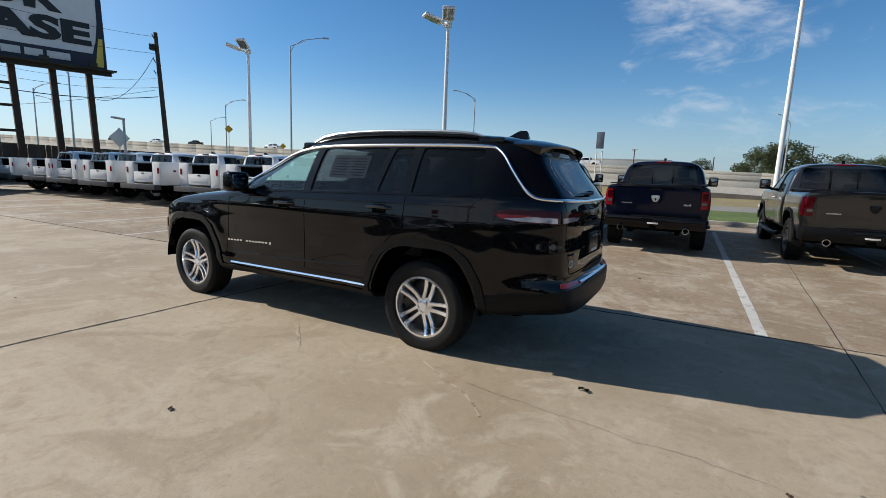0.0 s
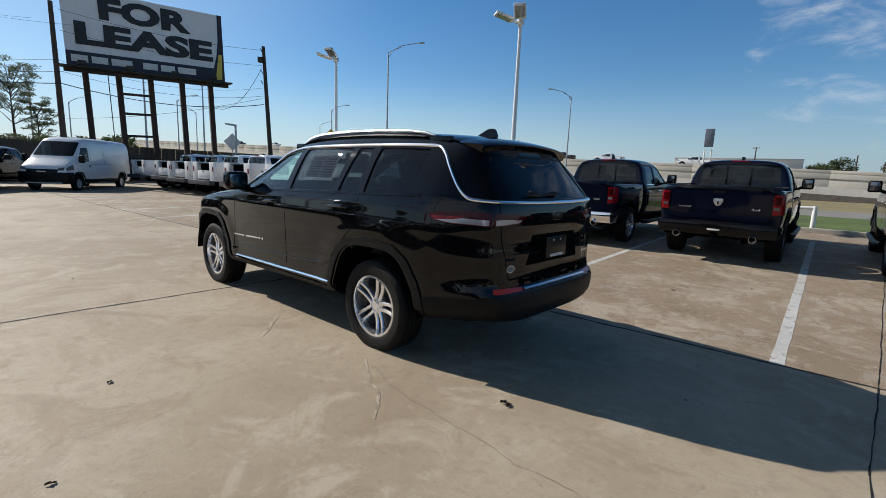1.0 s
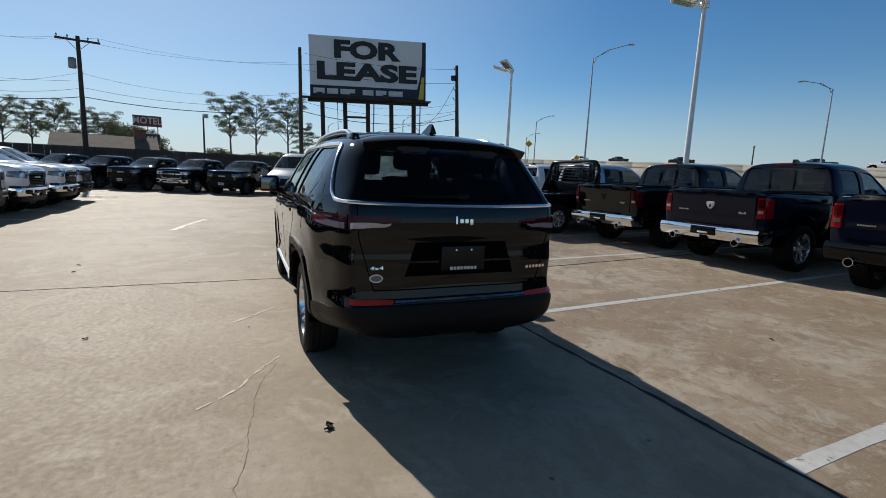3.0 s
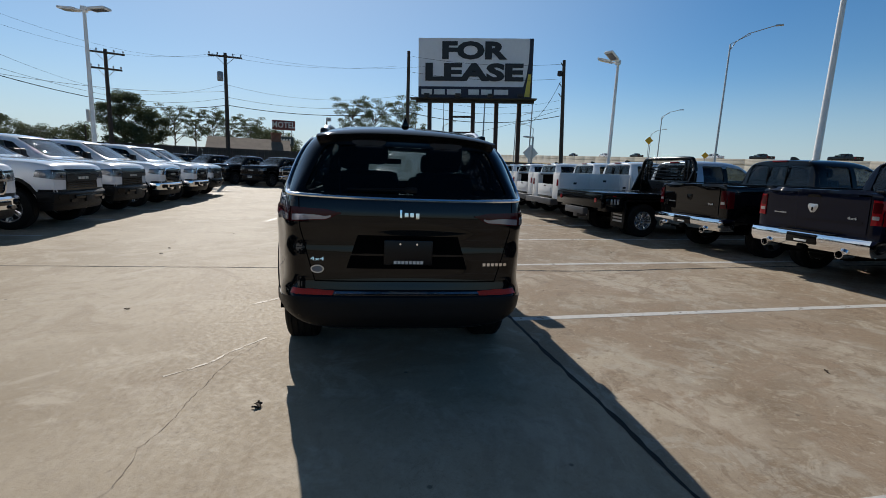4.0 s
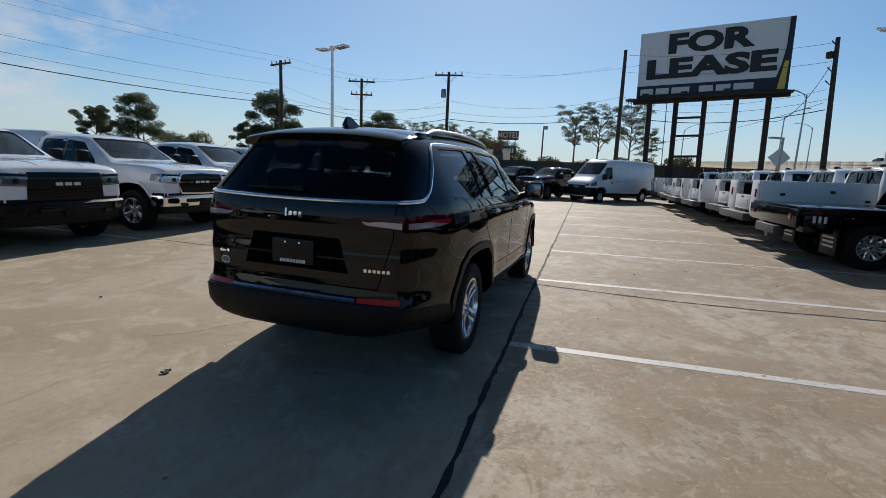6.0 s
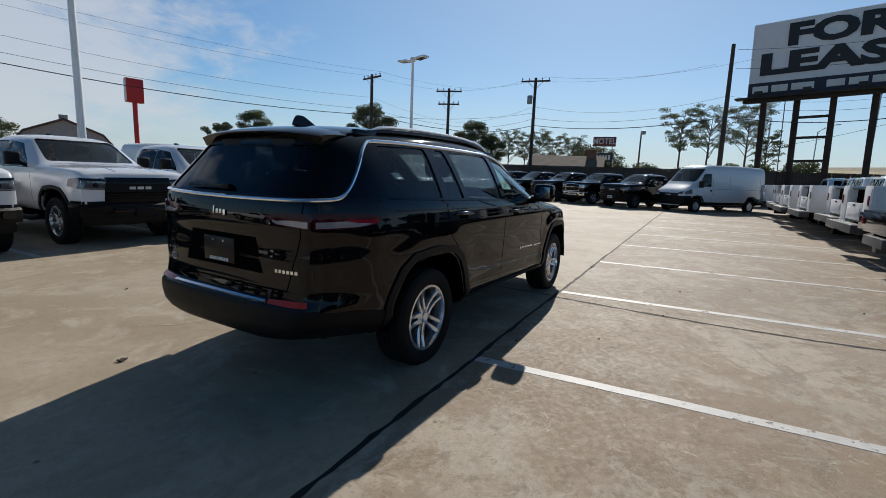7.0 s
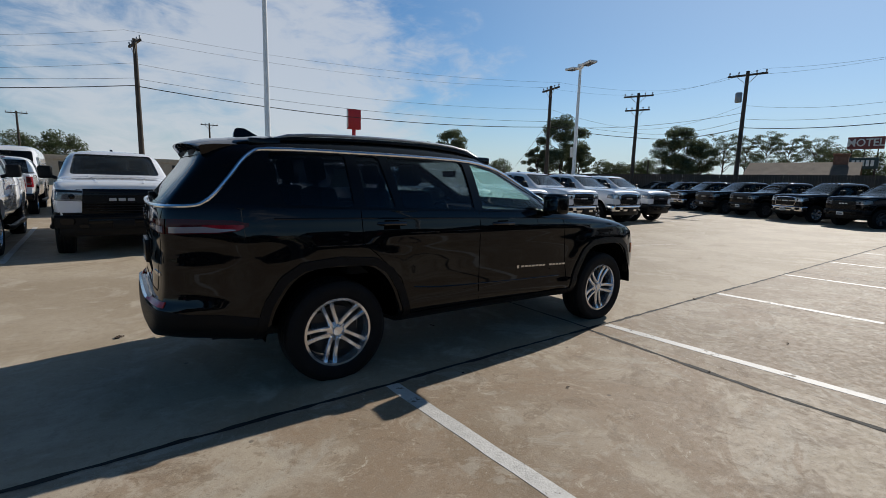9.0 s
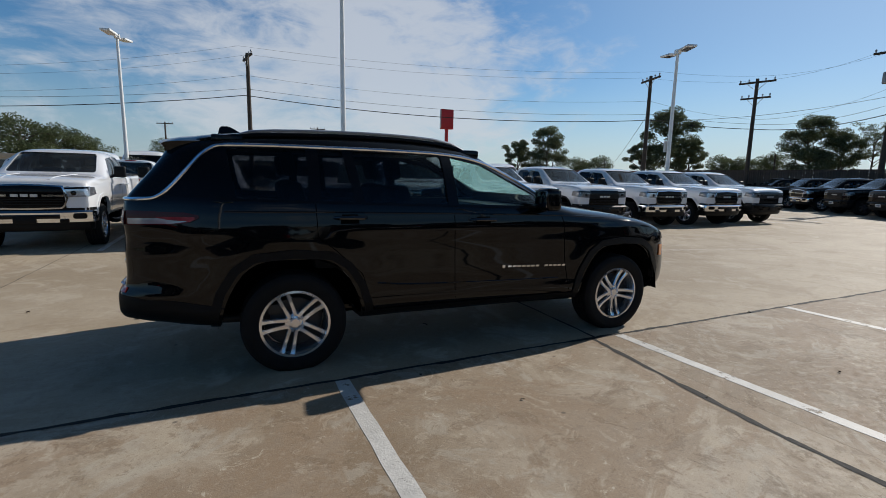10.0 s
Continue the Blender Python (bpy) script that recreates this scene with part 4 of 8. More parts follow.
# red pylon sign
e = thing("red_sign", "red box sign with a pale side on a red post", "sign", at=pose(-23.3, -43.5, 0, 0, 0, -6))
part("panel", boxes(((-0.75, -0.32, 7.15), (0.75, 0.32, 9.4)), bevel=0.05), RED_SIGN, e)
part("side_face", boxes(((0.75, -0.27, 7.25), (0.78, 0.27, 9.3)), bevel=0.02), SIGN_WHITE, e)
part("post", tubes(([(0, 0, 0), (0, 0, 7.3)], 0.22), n=10), RED_SIGN, e)
# small floodlight pole behind the fence
e = thing("flood_pole", "thin wooden pole with one floodlight behind the fence", "street lamp", at=pose(-52.4, -1.25, 0, 0, 0, 30))
part("pole", tubes(([(0, 0, 0), (0, 0, 6.6)], [0.11, 0.08]), n=8), POLE_WOOD, e)
part("floodlight", boxes(((0.0, -0.1, 6.4), (0.5, 0.3, 6.8)), bevel=0.05), GALV, e)
for x, y, h in ((-62, -60, 5.5), (-75, -38, 6), (-52, -62, 4.6), (0, 118, 8), (4, 122, 7), (8, 125, 9), (-28, -95, 7)):
    bare = thing("bare_post", "thin dark far-off utility post", "utility pole", "far posts", pose(x, y, 0))
    part("pole", tubes(([(0, 0, 0), (0, 0, h)], [0.14, 0.1]), n=6), POLE_WOOD, bare)

# ---------------------------------------------------------------- buildings


def house(x, y, turn, length, depth, eave, ridge, wall, roof, label, chimney=False, windows=2):
    e = thing("house", label, "building", at=pose(x, y, 0, 0, 0, turn))
    part("wall", prism(bmesh.new(), [(-depth / 2, -0.2), (depth / 2, -0.2), (depth / 2, eave), (0, ridge - 0.12), (-depth / 2, eave)], "y", -length / 2, length / 2), wall, e, smooth=False)
    for s in (-1, 1):
        part("roof", prism(bmesh.new(), [(s * (depth / 2 + 0.4), eave - 0.25), (s * (depth / 2 + 0.4), eave - 0.1), (0, ridge + 0.08), (0, ridge - 0.08)], "y", -length / 2 - 0.4, length / 2 + 0.4), roof, e, smooth=False)
    for k in range(windows):
        yy = -length / 2 + length * (k + 0.5) / windows
        w = part("window", boxes(((depth / 2, yy - 0.5, 1.0), (depth / 2 + 0.04, yy + 0.5, 2.1))), WALL_WHITE, e)
        part("pane", boxes(((depth / 2 + 0.04, yy - 0.42, 1.08), (depth / 2 + 0.05, yy + 0.42, 2.02))), WINDOW_DARK, w)
    if chimney:
        part("chimney", boxes(((-0.6, length / 2 - 1.9, 0), (0.6, length / 2 - 0.7, ridge + 0.9)), ((-0.7, length / 2 - 2.0, ridge + 0.75), (0.7, length / 2 - 0.6, ridge + 0.95)), bevel=0.02), BRICK, e)


house(-62, -11.8, 12, 9, 7, 2.9, 4.5, WALL_BUFF, ROOF_BROWN, "low buff building with brown shingle roof and brick chimney", True)
# gambrel barn
e = thing("barn", "grey gambrel-roofed barn behind the lot", "building", at=pose(-24.2, -62, 0, 0, 0, -20))
part("wall", prism(bmesh.new(), [(-4.6, -0.2), (4.6, -0.2), (4.6, 2.6), (3.4, 4.2), (0, 5.65), (-3.4, 4.2), (-4.6, 2.6)], "y", -6, 6), WALL_GREY, e, smooth=False)
for pts in ([(4.75, 2.45), (4.85, 2.65), (3.5, 4.4), (3.4, 4.2)], [(3.4, 4.2), (3.5, 4.4), (0, 5.9), (0, 5.65)], [(-4.75, 2.45), (-4.85, 2.65), (-3.5, 4.4), (-3.4, 4.2)], [(-3.4, 4.2), (-3.5, 4.4), (0, 5.9), (0, 5.65)]):
    part("roof", prism(bmesh.new(), pts, "y", -6.3, 6.3), mat("dark_red_brown_roof", (0.10, 0.055, 0.045), 0.85, 0, 0.3, 1), e, smooth=False)
part("cupola", boxes(((-0.4, 4.6, 5.7), (0.4, 5.4, 6.3)), bevel=0.03), WALL_GREY, e)
for s in (-2.6, -1.4, 1.6, 2.8):
    part("wall_unit", boxes(((s - 0.35, 6.0, 2.5), (s + 0.35, 6.35, 3.1)), bevel=0.03), SIGN_WHITE, e)


def flat_building(x, y, turn, length, depth, h, wall, label, windows, wz=(1.2, 2.4), band=True):
    e = thing("building", label, "building", "far buildings", pose(x, y, 0, 0, 0, turn))
    part("wall", boxes(((-depth, -length / 2, -0.2), (0, length / 2, h)), bevel=0.03), wall, e)
    if band:
        part("roof_edge", boxes(((-depth - 0.1, -length / 2 - 0.1, h - 0.4), (0.12, length / 2 + 0.1, h + 0.08)), bevel=0.03), wall, e)
    for k in range(windows):
        yy = -length / 2 + length * (k + 0.5) / windows
        part("window", boxes(((0, yy - length / windows * 0.34, wz[0]), (0.05, yy + length / windows * 0.34, wz[1]))), WINDOW_DARK, e)


flat_building(-29, 170, -80, 34, 20, 9.9, WALL_WHITE, "long white flat-roofed building beyond the highway", 8, (5.6, 6.9))
flat_building(48, 175, -90, 22, 18, 9.5, WALL_BUFF, "low buff building among trees beyond the highway", 5, (5, 6.5))
flat_building(8, -55, 88, 46, 12, 3.0, WALL_BUFF, "long low buff building behind the lot", 9)
flat_building(-52, -48, 40, 18, 10, 3.0, BRICK, "low brick building behind the far row", 5)

# ---------------------------------------------------------------- trees


def tree_parts(seed, h, crown, style, leaf_mat, trunk_r=0.22, leaves=1700, size=0.26):
    """Tapered trunk, forked limbs, and a crown of many small leaf blades gathered in clumps at the limb ends."""
    rnd = random.Random(seed)
    wood = bmesh.new()
    top = Vector((rnd.uniform(-0.3, 0.3), rnd.uniform(-0.3, 0.3), h * (0.9 if style == "pine" else 0.72)))
    mid = top * 0.5 + Vector((rnd.uniform(-0.25, 0.25), rnd.uniform(-0.25, 0.25), 0))
    tube(wood, [(0, 0, -0.3), mid * 0.5, mid, (mid + top) / 2, top], [trunk_r, trunk_r * 0.8, trunk_r * 0.66, trunk_r * 0.45, trunk_r * 0.2], 8)
    clumps = []
    count = {"pine": 15, "round": 22, "airy": 22, "shrub": 14}[style]
    base = {"pine": 0.45, "round": 0.28, "airy": 0.52, "shrub": 0.08}[style]
    for i in range(count):
        t = base + (0.97 - base) * (i + rnd.random()) / count
        a = i * 2.4 + rnd.uniform(-0.5, 0.5)
        prof = {"pine": 0.55 + 0.6 * math.sin(math.pi * min(1, (t - base) / (1 - base) * 0.9 + 0.1)), "round": math.sin(math.pi * min(1, (t - base) / (1.02 - base) * 0.85 + 0.15)) ** 0.6,
                "airy": 0.5 + 0.55 * rnd.random(), "shrub": math.sin(math.pi * (0.25 + 0.7 * (t - base)))}[style]
        r = crown * prof * rnd.uniform(0.45, 1.0)
        end = Vector((math.cos(a) * r, math.sin(a) * r, h * t + r * rnd.uniform(-0.05, 0.25)))
        start = Vector((0, 0, 0)).lerp(top, min(1, max(0.1, t * h / top.z - 0.12 - 0.1 * rnd.random())))
        knee = start.lerp(end, 0.55) + Vector((0, 0, rnd.uniform(0, 0.12) * r))
        tube(wood, [start, knee, end], [trunk_r * 0.33, trunk_r * 0.2, trunk_r * 0.07], 5)
        rad = crown * {"pine": 0.30, "round": 0.36, "airy": 0.25, "shrub": 0.42}[style] * rnd.uniform(0.75, 1.25)
        clumps.append((end, rad))
        for _ in range(2):
            q = knee.lerp(end, rnd.uniform(0.2, 0.9)) + Vector([rnd.uniform(-1, 1) * rad for _ in range(3)]) * 0.8
            tube(wood, [knee.lerp(end, 0.4), q], [trunk_r * 0.12, trunk_r * 0.05], 4)
            clumps.append((q, rad * rnd.uniform(0.5, 0.9)))
    verts, faces = [], []
    weights = [r ** 2 for _, r in clumps]
    total = sum(weights)
    for (c, r), wgt in zip(clumps, weights):
        for _ in range(max(6, int(leaves * wgt / total))):
            d = Vector((rnd.gauss(0, 1), rnd.gauss(0, 1), rnd.gauss(0, 1))).normalized() * r * rnd.random() ** 0.4
            d.z *= 0.40 if style == "airy" else 0.62
            p = c + d
            e1 = Vector((rnd.gauss(0, 1), rnd.gauss(0, 1), rnd.gauss(0, 0.6))).normalized()
            e2 = e1.cross(Vector((rnd.gauss(0, 1), rnd.gauss(0, 1), rnd.gauss(0, 1)))).normalized()
            s = size * rnd.uniform(0.6, 1.3)
            k = len(verts)
            verts += [p - e1 * s, p + e2 * s * 0.42, p + e1 * s, p - e2 * s * 0.42]
            faces.append((k, k + 1, k + 2, k + 3))
    me = bpy.data.meshes.new("crown")
    me.from_pydata([tuple(v) for v in verts], [], faces)
    me.materials.append(leaf_mat)
    return wood, me


def tree(seed, h, crown, style, leaf_mat, label, **kw):
    wood, me = tree_parts(seed, h, crown, style, leaf_mat, **kw)
    e = thing("tree", label, "tree", "trees round the lot")
    part("trunk", wood, BARK, e)
    c = new("crown", me)
    c.parent = e
    return e


def plant(proto, x, y, scale=1.0, turn=0, used=set()):
    m = pose(x, y, -0.1, 0, 0, turn) @ Matrix.Diagonal((scale, scale, scale, 1))
    if proto.name in used:
        return copy_thing(proto, m)
    used.add(proto.name)
    proto.matrix_basis = m
    return proto


pine_a = tree(1, 10.0, 2.9, "pine", LEAF_DARK, "tall dark pine with an uneven flat crown", leaves=20000, size=0.12)
pine_b = tree(2, 10.0, 3.2, "round", LEAF_DARK, "broad dark evergreen tree with a dense crown", leaves=24000, size=0.12)
airy_a = tree(3, 10.0, 2.5, "airy", LEAF_DARK, "tall thin pine with open airy branches", leaves=6800, size=0.085, trunk_r=0.15)
airy_b = tree(4, 10.0, 2.9, "airy", LEAF_DARK, "tall sparse tree with gaps between its boughs", leaves=6800, size=0.085, trunk_r=0.15)
oak = tree(5, 9.0, 4.8, "round", LEAF_MID, "broad green tree with a wide crown", leaves=9000, size=0.20, trunk_r=0.3)
shrub = tree(6, 3.6, 1.9, "shrub", LEAF_DRY, "brownish shrub behind the fence", leaves=6500, size=0.13, trunk_r=0.07)
shrub_g = tree(7, 3.4, 2.1, "shrub", LEAF_MID, "dark green shrub behind the fence", leaves=6500, size=0.13, trunk_r=0.07)


def polar(az, dist, ox=1.5, oy=5.0):
    return ox + dist * math.cos(radians(az)), oy + dist * math.sin(radians(az))


for proto, x, y, sc, turn in (
        (pine_b, -47.2, -57.0, 1.0, 200), (pine_a, -43.2, -59.6, 0.80, 30),
        (pine_b, -60.2, -44.4, 1.22, 90), (pine_a, -62.8, -42.8, 1.0, 10), (pine_a, -57.9, -47.2, 0.95, 150),
        (pine_b, -68.4, -29.6, 1.02, 250), (pine_b, -70.8, -27.4, 0.84, 60),
        (airy_b, -72.5, -24.5, 0.94, 60), (airy_a, -73.4, -22.2, 0.92, 60), (airy_b, -74.3, -20.0, 1.0, 130), (airy_a, -75.0, -17.6, 0.98, 70), (airy_b, -75.8, -15.2, 0.92, 180), (airy_a, -76.4, -12.6, 0.76, 250),
        (airy_a, -78.4, 0.6, 1.45, 40), (airy_b, -79.2, 4.6, 1.38, 0), (airy_b, -78.6, 9.2, 1.42, 90), (airy_a, -79.0, 11.6, 1.05, 100)):
    plant(proto, x, y, sc, turn)
for proto, az, dist, sc, turn in (
        (oak, 83.8, 150, 1.45, 0), (oak, 86.0, 155, 1.0, 120), (oak, 79.6, 158, 0.8, 200), (oak, 92.0, 165, 0.72, 60), (oak, 93.3, 170, 0.62, 10), (oak, 78.6, 165, 0.7, 80), (oak, 77.4, 160, 0.78, 80), (oak, 75, 165, 0.8, 10), (oak, 72, 160, 0.9, 190),
        (oak, -74.5, 75, 0.52, 20), (oak, -77, 78, 0.45, 190), (oak, -84, 95, 0.52, 90), (oak, -87, 98, 0.56, 140), (oak, -105, 100, 0.6, 20), (oak, -72, 70, 0.55, 60),
        (oak, -131.5, 95, 0.42, 60), (oak, -133.5, 98, 0.45, 190), (oak, -146, 96, 0.45, 10), (oak, -148, 96, 0.42, 99), (oak, -150, 92, 0.46, 220), (oak, -167, 95, 0.6, 20), (oak, -169, 95, 0.55, 70)):
    plant(proto, *polar(az, dist), sc, turn)
random.seed(8)
for k in range(20):
    plant(shrub if k % 4 == 1 else shrub_g, *polar(171.5 + k * 0.88, random.uniform(46, 51)), random.uniform(0.72, 0.95), random.uniform(0, 360))

# ---------------------------------------------------------------- vehicle building kit
# Vehicles are built nose along +x, left side +y, with the rear axle over the origin.


def loft(cols, belt, half_belt, half_sill, sill, bulge=0.02, levels=2, tuck=0.05):
    """A closed body skin from a cage of cross-sections, rounded by subdivision.
    cols: (x at roof, x at belt, x at sill, top height, top half width) from tail to nose."""
    bm = bmesh.new()
    grid = []
    for xt, xb, xl, zt, wt in cols:
        zb, wb, ws, zs = belt(xb, zt), half_belt(xb), half_sill(xl), sill(xl)
        e = min(0.055, (zt - zb) * 0.3)
        xm = (xt * 0.45 + xb * 0.55)
        sec = [(xt, 0, zt), (xt, wt * 0.55, zt - e * 0.16), (xt * 0.97 + xm * 0.03, wt, zt - e), (xm, wt * 0.42 + wb * 0.58 + 0.012, zt * 0.42 + zb * 0.58 - e * 0.4),
               (xb, wb, zb), (xb * 0.8 + xl * 0.2, wb + bulge * 0.6, zb - 0.07), (xb * 0.4 + xl * 0.6, (wb + ws) / 2 + bulge, (zb + zs) / 2 + 0.06), (xl, ws, zs + 0.16), (xl, ws - tuck, zs), (xl, ws * 0.5, zs), (xl, 0, zs)]
        n = len(sec)
        L = [bm.verts.new(p) for p in sec]
        R = [L[0]] + [bm.verts.new((p[0], -p[1], p[2])) for p in sec[1:-1]] + [L[-1]]
        grid.append((L, R))
    for (L0, R0), (L1, R1) in zip(grid, grid[1:]):
        for j in range(n - 1):
            bm.faces.new((L0[j], L0[j + 1], L1[j + 1], L1[j]))
            bm.faces.new((R0[j + 1], R0[j], R1[j], R1[j + 1]))
    for (L, R), flip in ((grid[0], True), (grid[-1], False)):
        for j in range(n - 1):
            q = [L[j], L[j + 1], R[j + 1], R[j]]
            q = list(dict.fromkeys(q))
            bm.faces.new(list(reversed(q)) if flip else q)
    bmesh.ops.recalc_face_normals(bm, faces=bm.faces)
    me = bpy.data.meshes.new("cage")
    bm.to_mesh(me)
    bm.free()
    ob = new("cage", me)
    mod = ob.modifiers.new("round", "SUBSURF")
    mod.levels = mod.render_levels = levels
    return bake(ob)


def bake(ob):
    """The mesh of an object with its modifiers, the object itself being removed."""
    dg = bpy.context.evaluated_depsgraph_get()
    me = bpy.data.meshes.new_from_object(ob.evaluated_get(dg))
    bpy.data.objects.remove(ob)
    return me


def tree_of(me):
    bm = bmesh.new()
    bm.from_mesh(me)
    t = BVHTree.FromBMesh(bm)
    bm.free()
    return t


ARC = 0.0165


def smooth_path(pts, per=6):
    """A path through points, rounded between them."""
    P = [Vector(p) for p in pts]
    P = [2 * P[0] - P[1]] + P + [2 * P[-1] - P[-2]]
    out = []
    for a, b, c, d in zip(P, P[1:], P[2:], P[3:]):
        for k in range(per):
            t = k / per
            out.append(0.5 * (2 * b + (c - a) * t + (2 * a - 5 * b + 4 * c - d) * t * t + (3 * b - a - 3 * c + d) * t ** 3))
    return [tuple(p) for p in out + [P[-2]]]


class Skin:
    """Finds the skin of a body from its side, tail, nose or top."""

    def __init__(self, me):
        self.t = tree_of(me)

    def hit(self, axis, a, b):
        """axis 'l' and 'r': sides, (a, b) = (x, z); 't' tail and 'n' nose: (y, z); 'u' up: (x, y)."""
        if axis == "o":      # round the tail: degrees from the nose, height
            c, r = Vector((-0.3, 0, b)), Vector((math.cos(radians(a)), math.sin(radians(a)), 0))
            co, no, _, _ = self.t.ray_cast(c + r * 4, -r)
            return co, no
        if axis == "p":      # the same, with the angle given as metres of arc
            return self.hit("o", a / ARC, b)
        o, d = {"l": ((a, 4, b), (0, -1, 0)), "r": ((a, -4, b), (0, 1, 0)), "t": ((-6, a, b), (1, 0, 0)), "n": ((9, a, b), (-1, 0, 0)), "u": ((a, b, 6), (0, 0, -1))}[axis]
        co, no, _, _ = self.t.ray_cast(Vector(o), Vector(d))
        if co is None:
            co, no, _, _ = self.t.find_nearest(Vector(o) + Vector(d) * (3.2 if axis in "lr" else (5.0 if axis == "t" else 4.4)))
        if no.dot(Vector(d)) > 0:
            no = -no
        return co, no

    def patch(self, bm, axis, P, nu, nv, out=0.004, depth=0.012):
        """A plate that follows the skin: P(u, v) gives its place on the axis' plane."""
        top, low = [], []
        for i in range(nu + 1):
            ta, la = [], []
            for j in range(nv + 1):
                co, no = self.hit(axis, *P(i / nu, j / nv))
                o_ = out(i / nu, j / nv) if callable(out) else out
                ta.append(bm.verts.new(co + no * o_))
                la.append(bm.verts.new(co + no * (o_ - depth)))
            top.append(ta), low.append(la)
        for i in range(nu):
            for j in range(nv):
                bm.faces.new((top[i][j], top[i + 1][j], top[i + 1][j + 1], top[i][j + 1]))
                bm.faces.new((low[i][j + 1], low[i + 1][j + 1], low[i + 1][j], low[i][j]))
        for i in range(nu):
            bm.faces.new((low[i][0], low[i + 1][0], top[i + 1][0], top[i][0]))
            bm.faces.new((top[i][nv], top[i + 1][nv], low[i + 1][nv], low[i][nv]))
        for j in range(nv):
            bm.faces.new((top[0][j], top[0][j + 1], low[0][j + 1], low[0][j]))
            bm.faces.new((low[nu][j], low[nu][j + 1], top[nu][j + 1], top[nu][j]))
        bmesh.ops.recalc_face_normals(bm, faces=bm.faces)
        return bm

    def band(self, bm, axis, path, width, out=0.004, depth=0.012, per=6):
        """A strip of a width along a path on the skin."""
        pts = [Vector(p) for p in path]
        lens = [0.0]
        for a, b in zip(pts, pts[1:]):
            lens.append(lens[-1] + (b - a).length)

        def P(u, v):
            s = u * lens[-1]
            k = max(i for i in range(len(pts) - 1) if lens[i] <= s + 1e-9)
            t = (s - lens[k]) / max(1e-9, lens[k + 1] - lens[k])
            q = pts[k].lerp(pts[k + 1], t)
            d0 = (pts[k + 1] - pts[k]).normalized()
            if t < 0.5 and k > 0:
                d0 = (d0 + (pts[k] - pts[k - 1]).normalized()).normalized()
            elif t >= 0.5 and k < len(pts) - 2:
                d0 = (d0 + (pts[k + 2] - pts[k + 1]).normalized()).normalized()
            w = width(u) if callable(width) else width
            return q + Vector((-d0.y, d0.x)) * (v - 0.5) * w
        return self.patch(bm, axis, P, max(2, per * (len(pts) - 1)), 1, out, depth)

    def rod(self, bm, axis, path, radius, lift=0.003):
        """A round bar let into the skin along a path."""
        pts = []
        for p in path:
            co, no = self.hit(axis, *p)
            if co is not None:
                pts.append(co + no * lift)
        return tube(bm, pts, radius, 8)

    def quad(self, bm, axis, c, nu=8, nv=5, out=0.004, depth=0.012):
        """A plate with four corners, in order round it."""
        c = [Vector(p) for p in c]
        return self.patch(bm, axis, lambda u, v: c[0].lerp(c[1], u).lerp(c[3].lerp(c[2], u), v), nu, nv, out, depth)


def cut(me, cutters, thick=0.035, name="body"):
    """Hollow a body skin and cut openings through it."""
    ob = new(name, me)
    so = ob.modifiers.new("wall", "SOLIDIFY")
    so.thickness, so.offset, so.use_even_offset = thick, -1, False
    made = []
    for bm in cutters:
        cm = bpy.data.meshes.new("cutter")
        bmesh.ops.recalc_face_normals(bm, faces=bm.faces)
        bm.to_mesh(cm)
        bm.free()
        c = new("cutter", cm)
        made.append(c)
        mod = ob.modifiers.new("cut", "BOOLEAN")
        mod.operation, mod.object, mod.solver = "DIFFERENCE", c, "EXACT"
    out = bake(ob)
    for c in made:
        bpy.data.objects.remove(c)
    out.shade_smooth()
    out.set_sharp_from_angle(angle=radians(32))
    return out


def place_mesh(name, me, material, parent, label=""):
    me.materials.clear()
    me.materials.append(material)
    ob = new(name, me)
    ob.parent = parent
    if label:
        ob["label"] = label
    return ob


WHEELS, FLAT = {}, {}


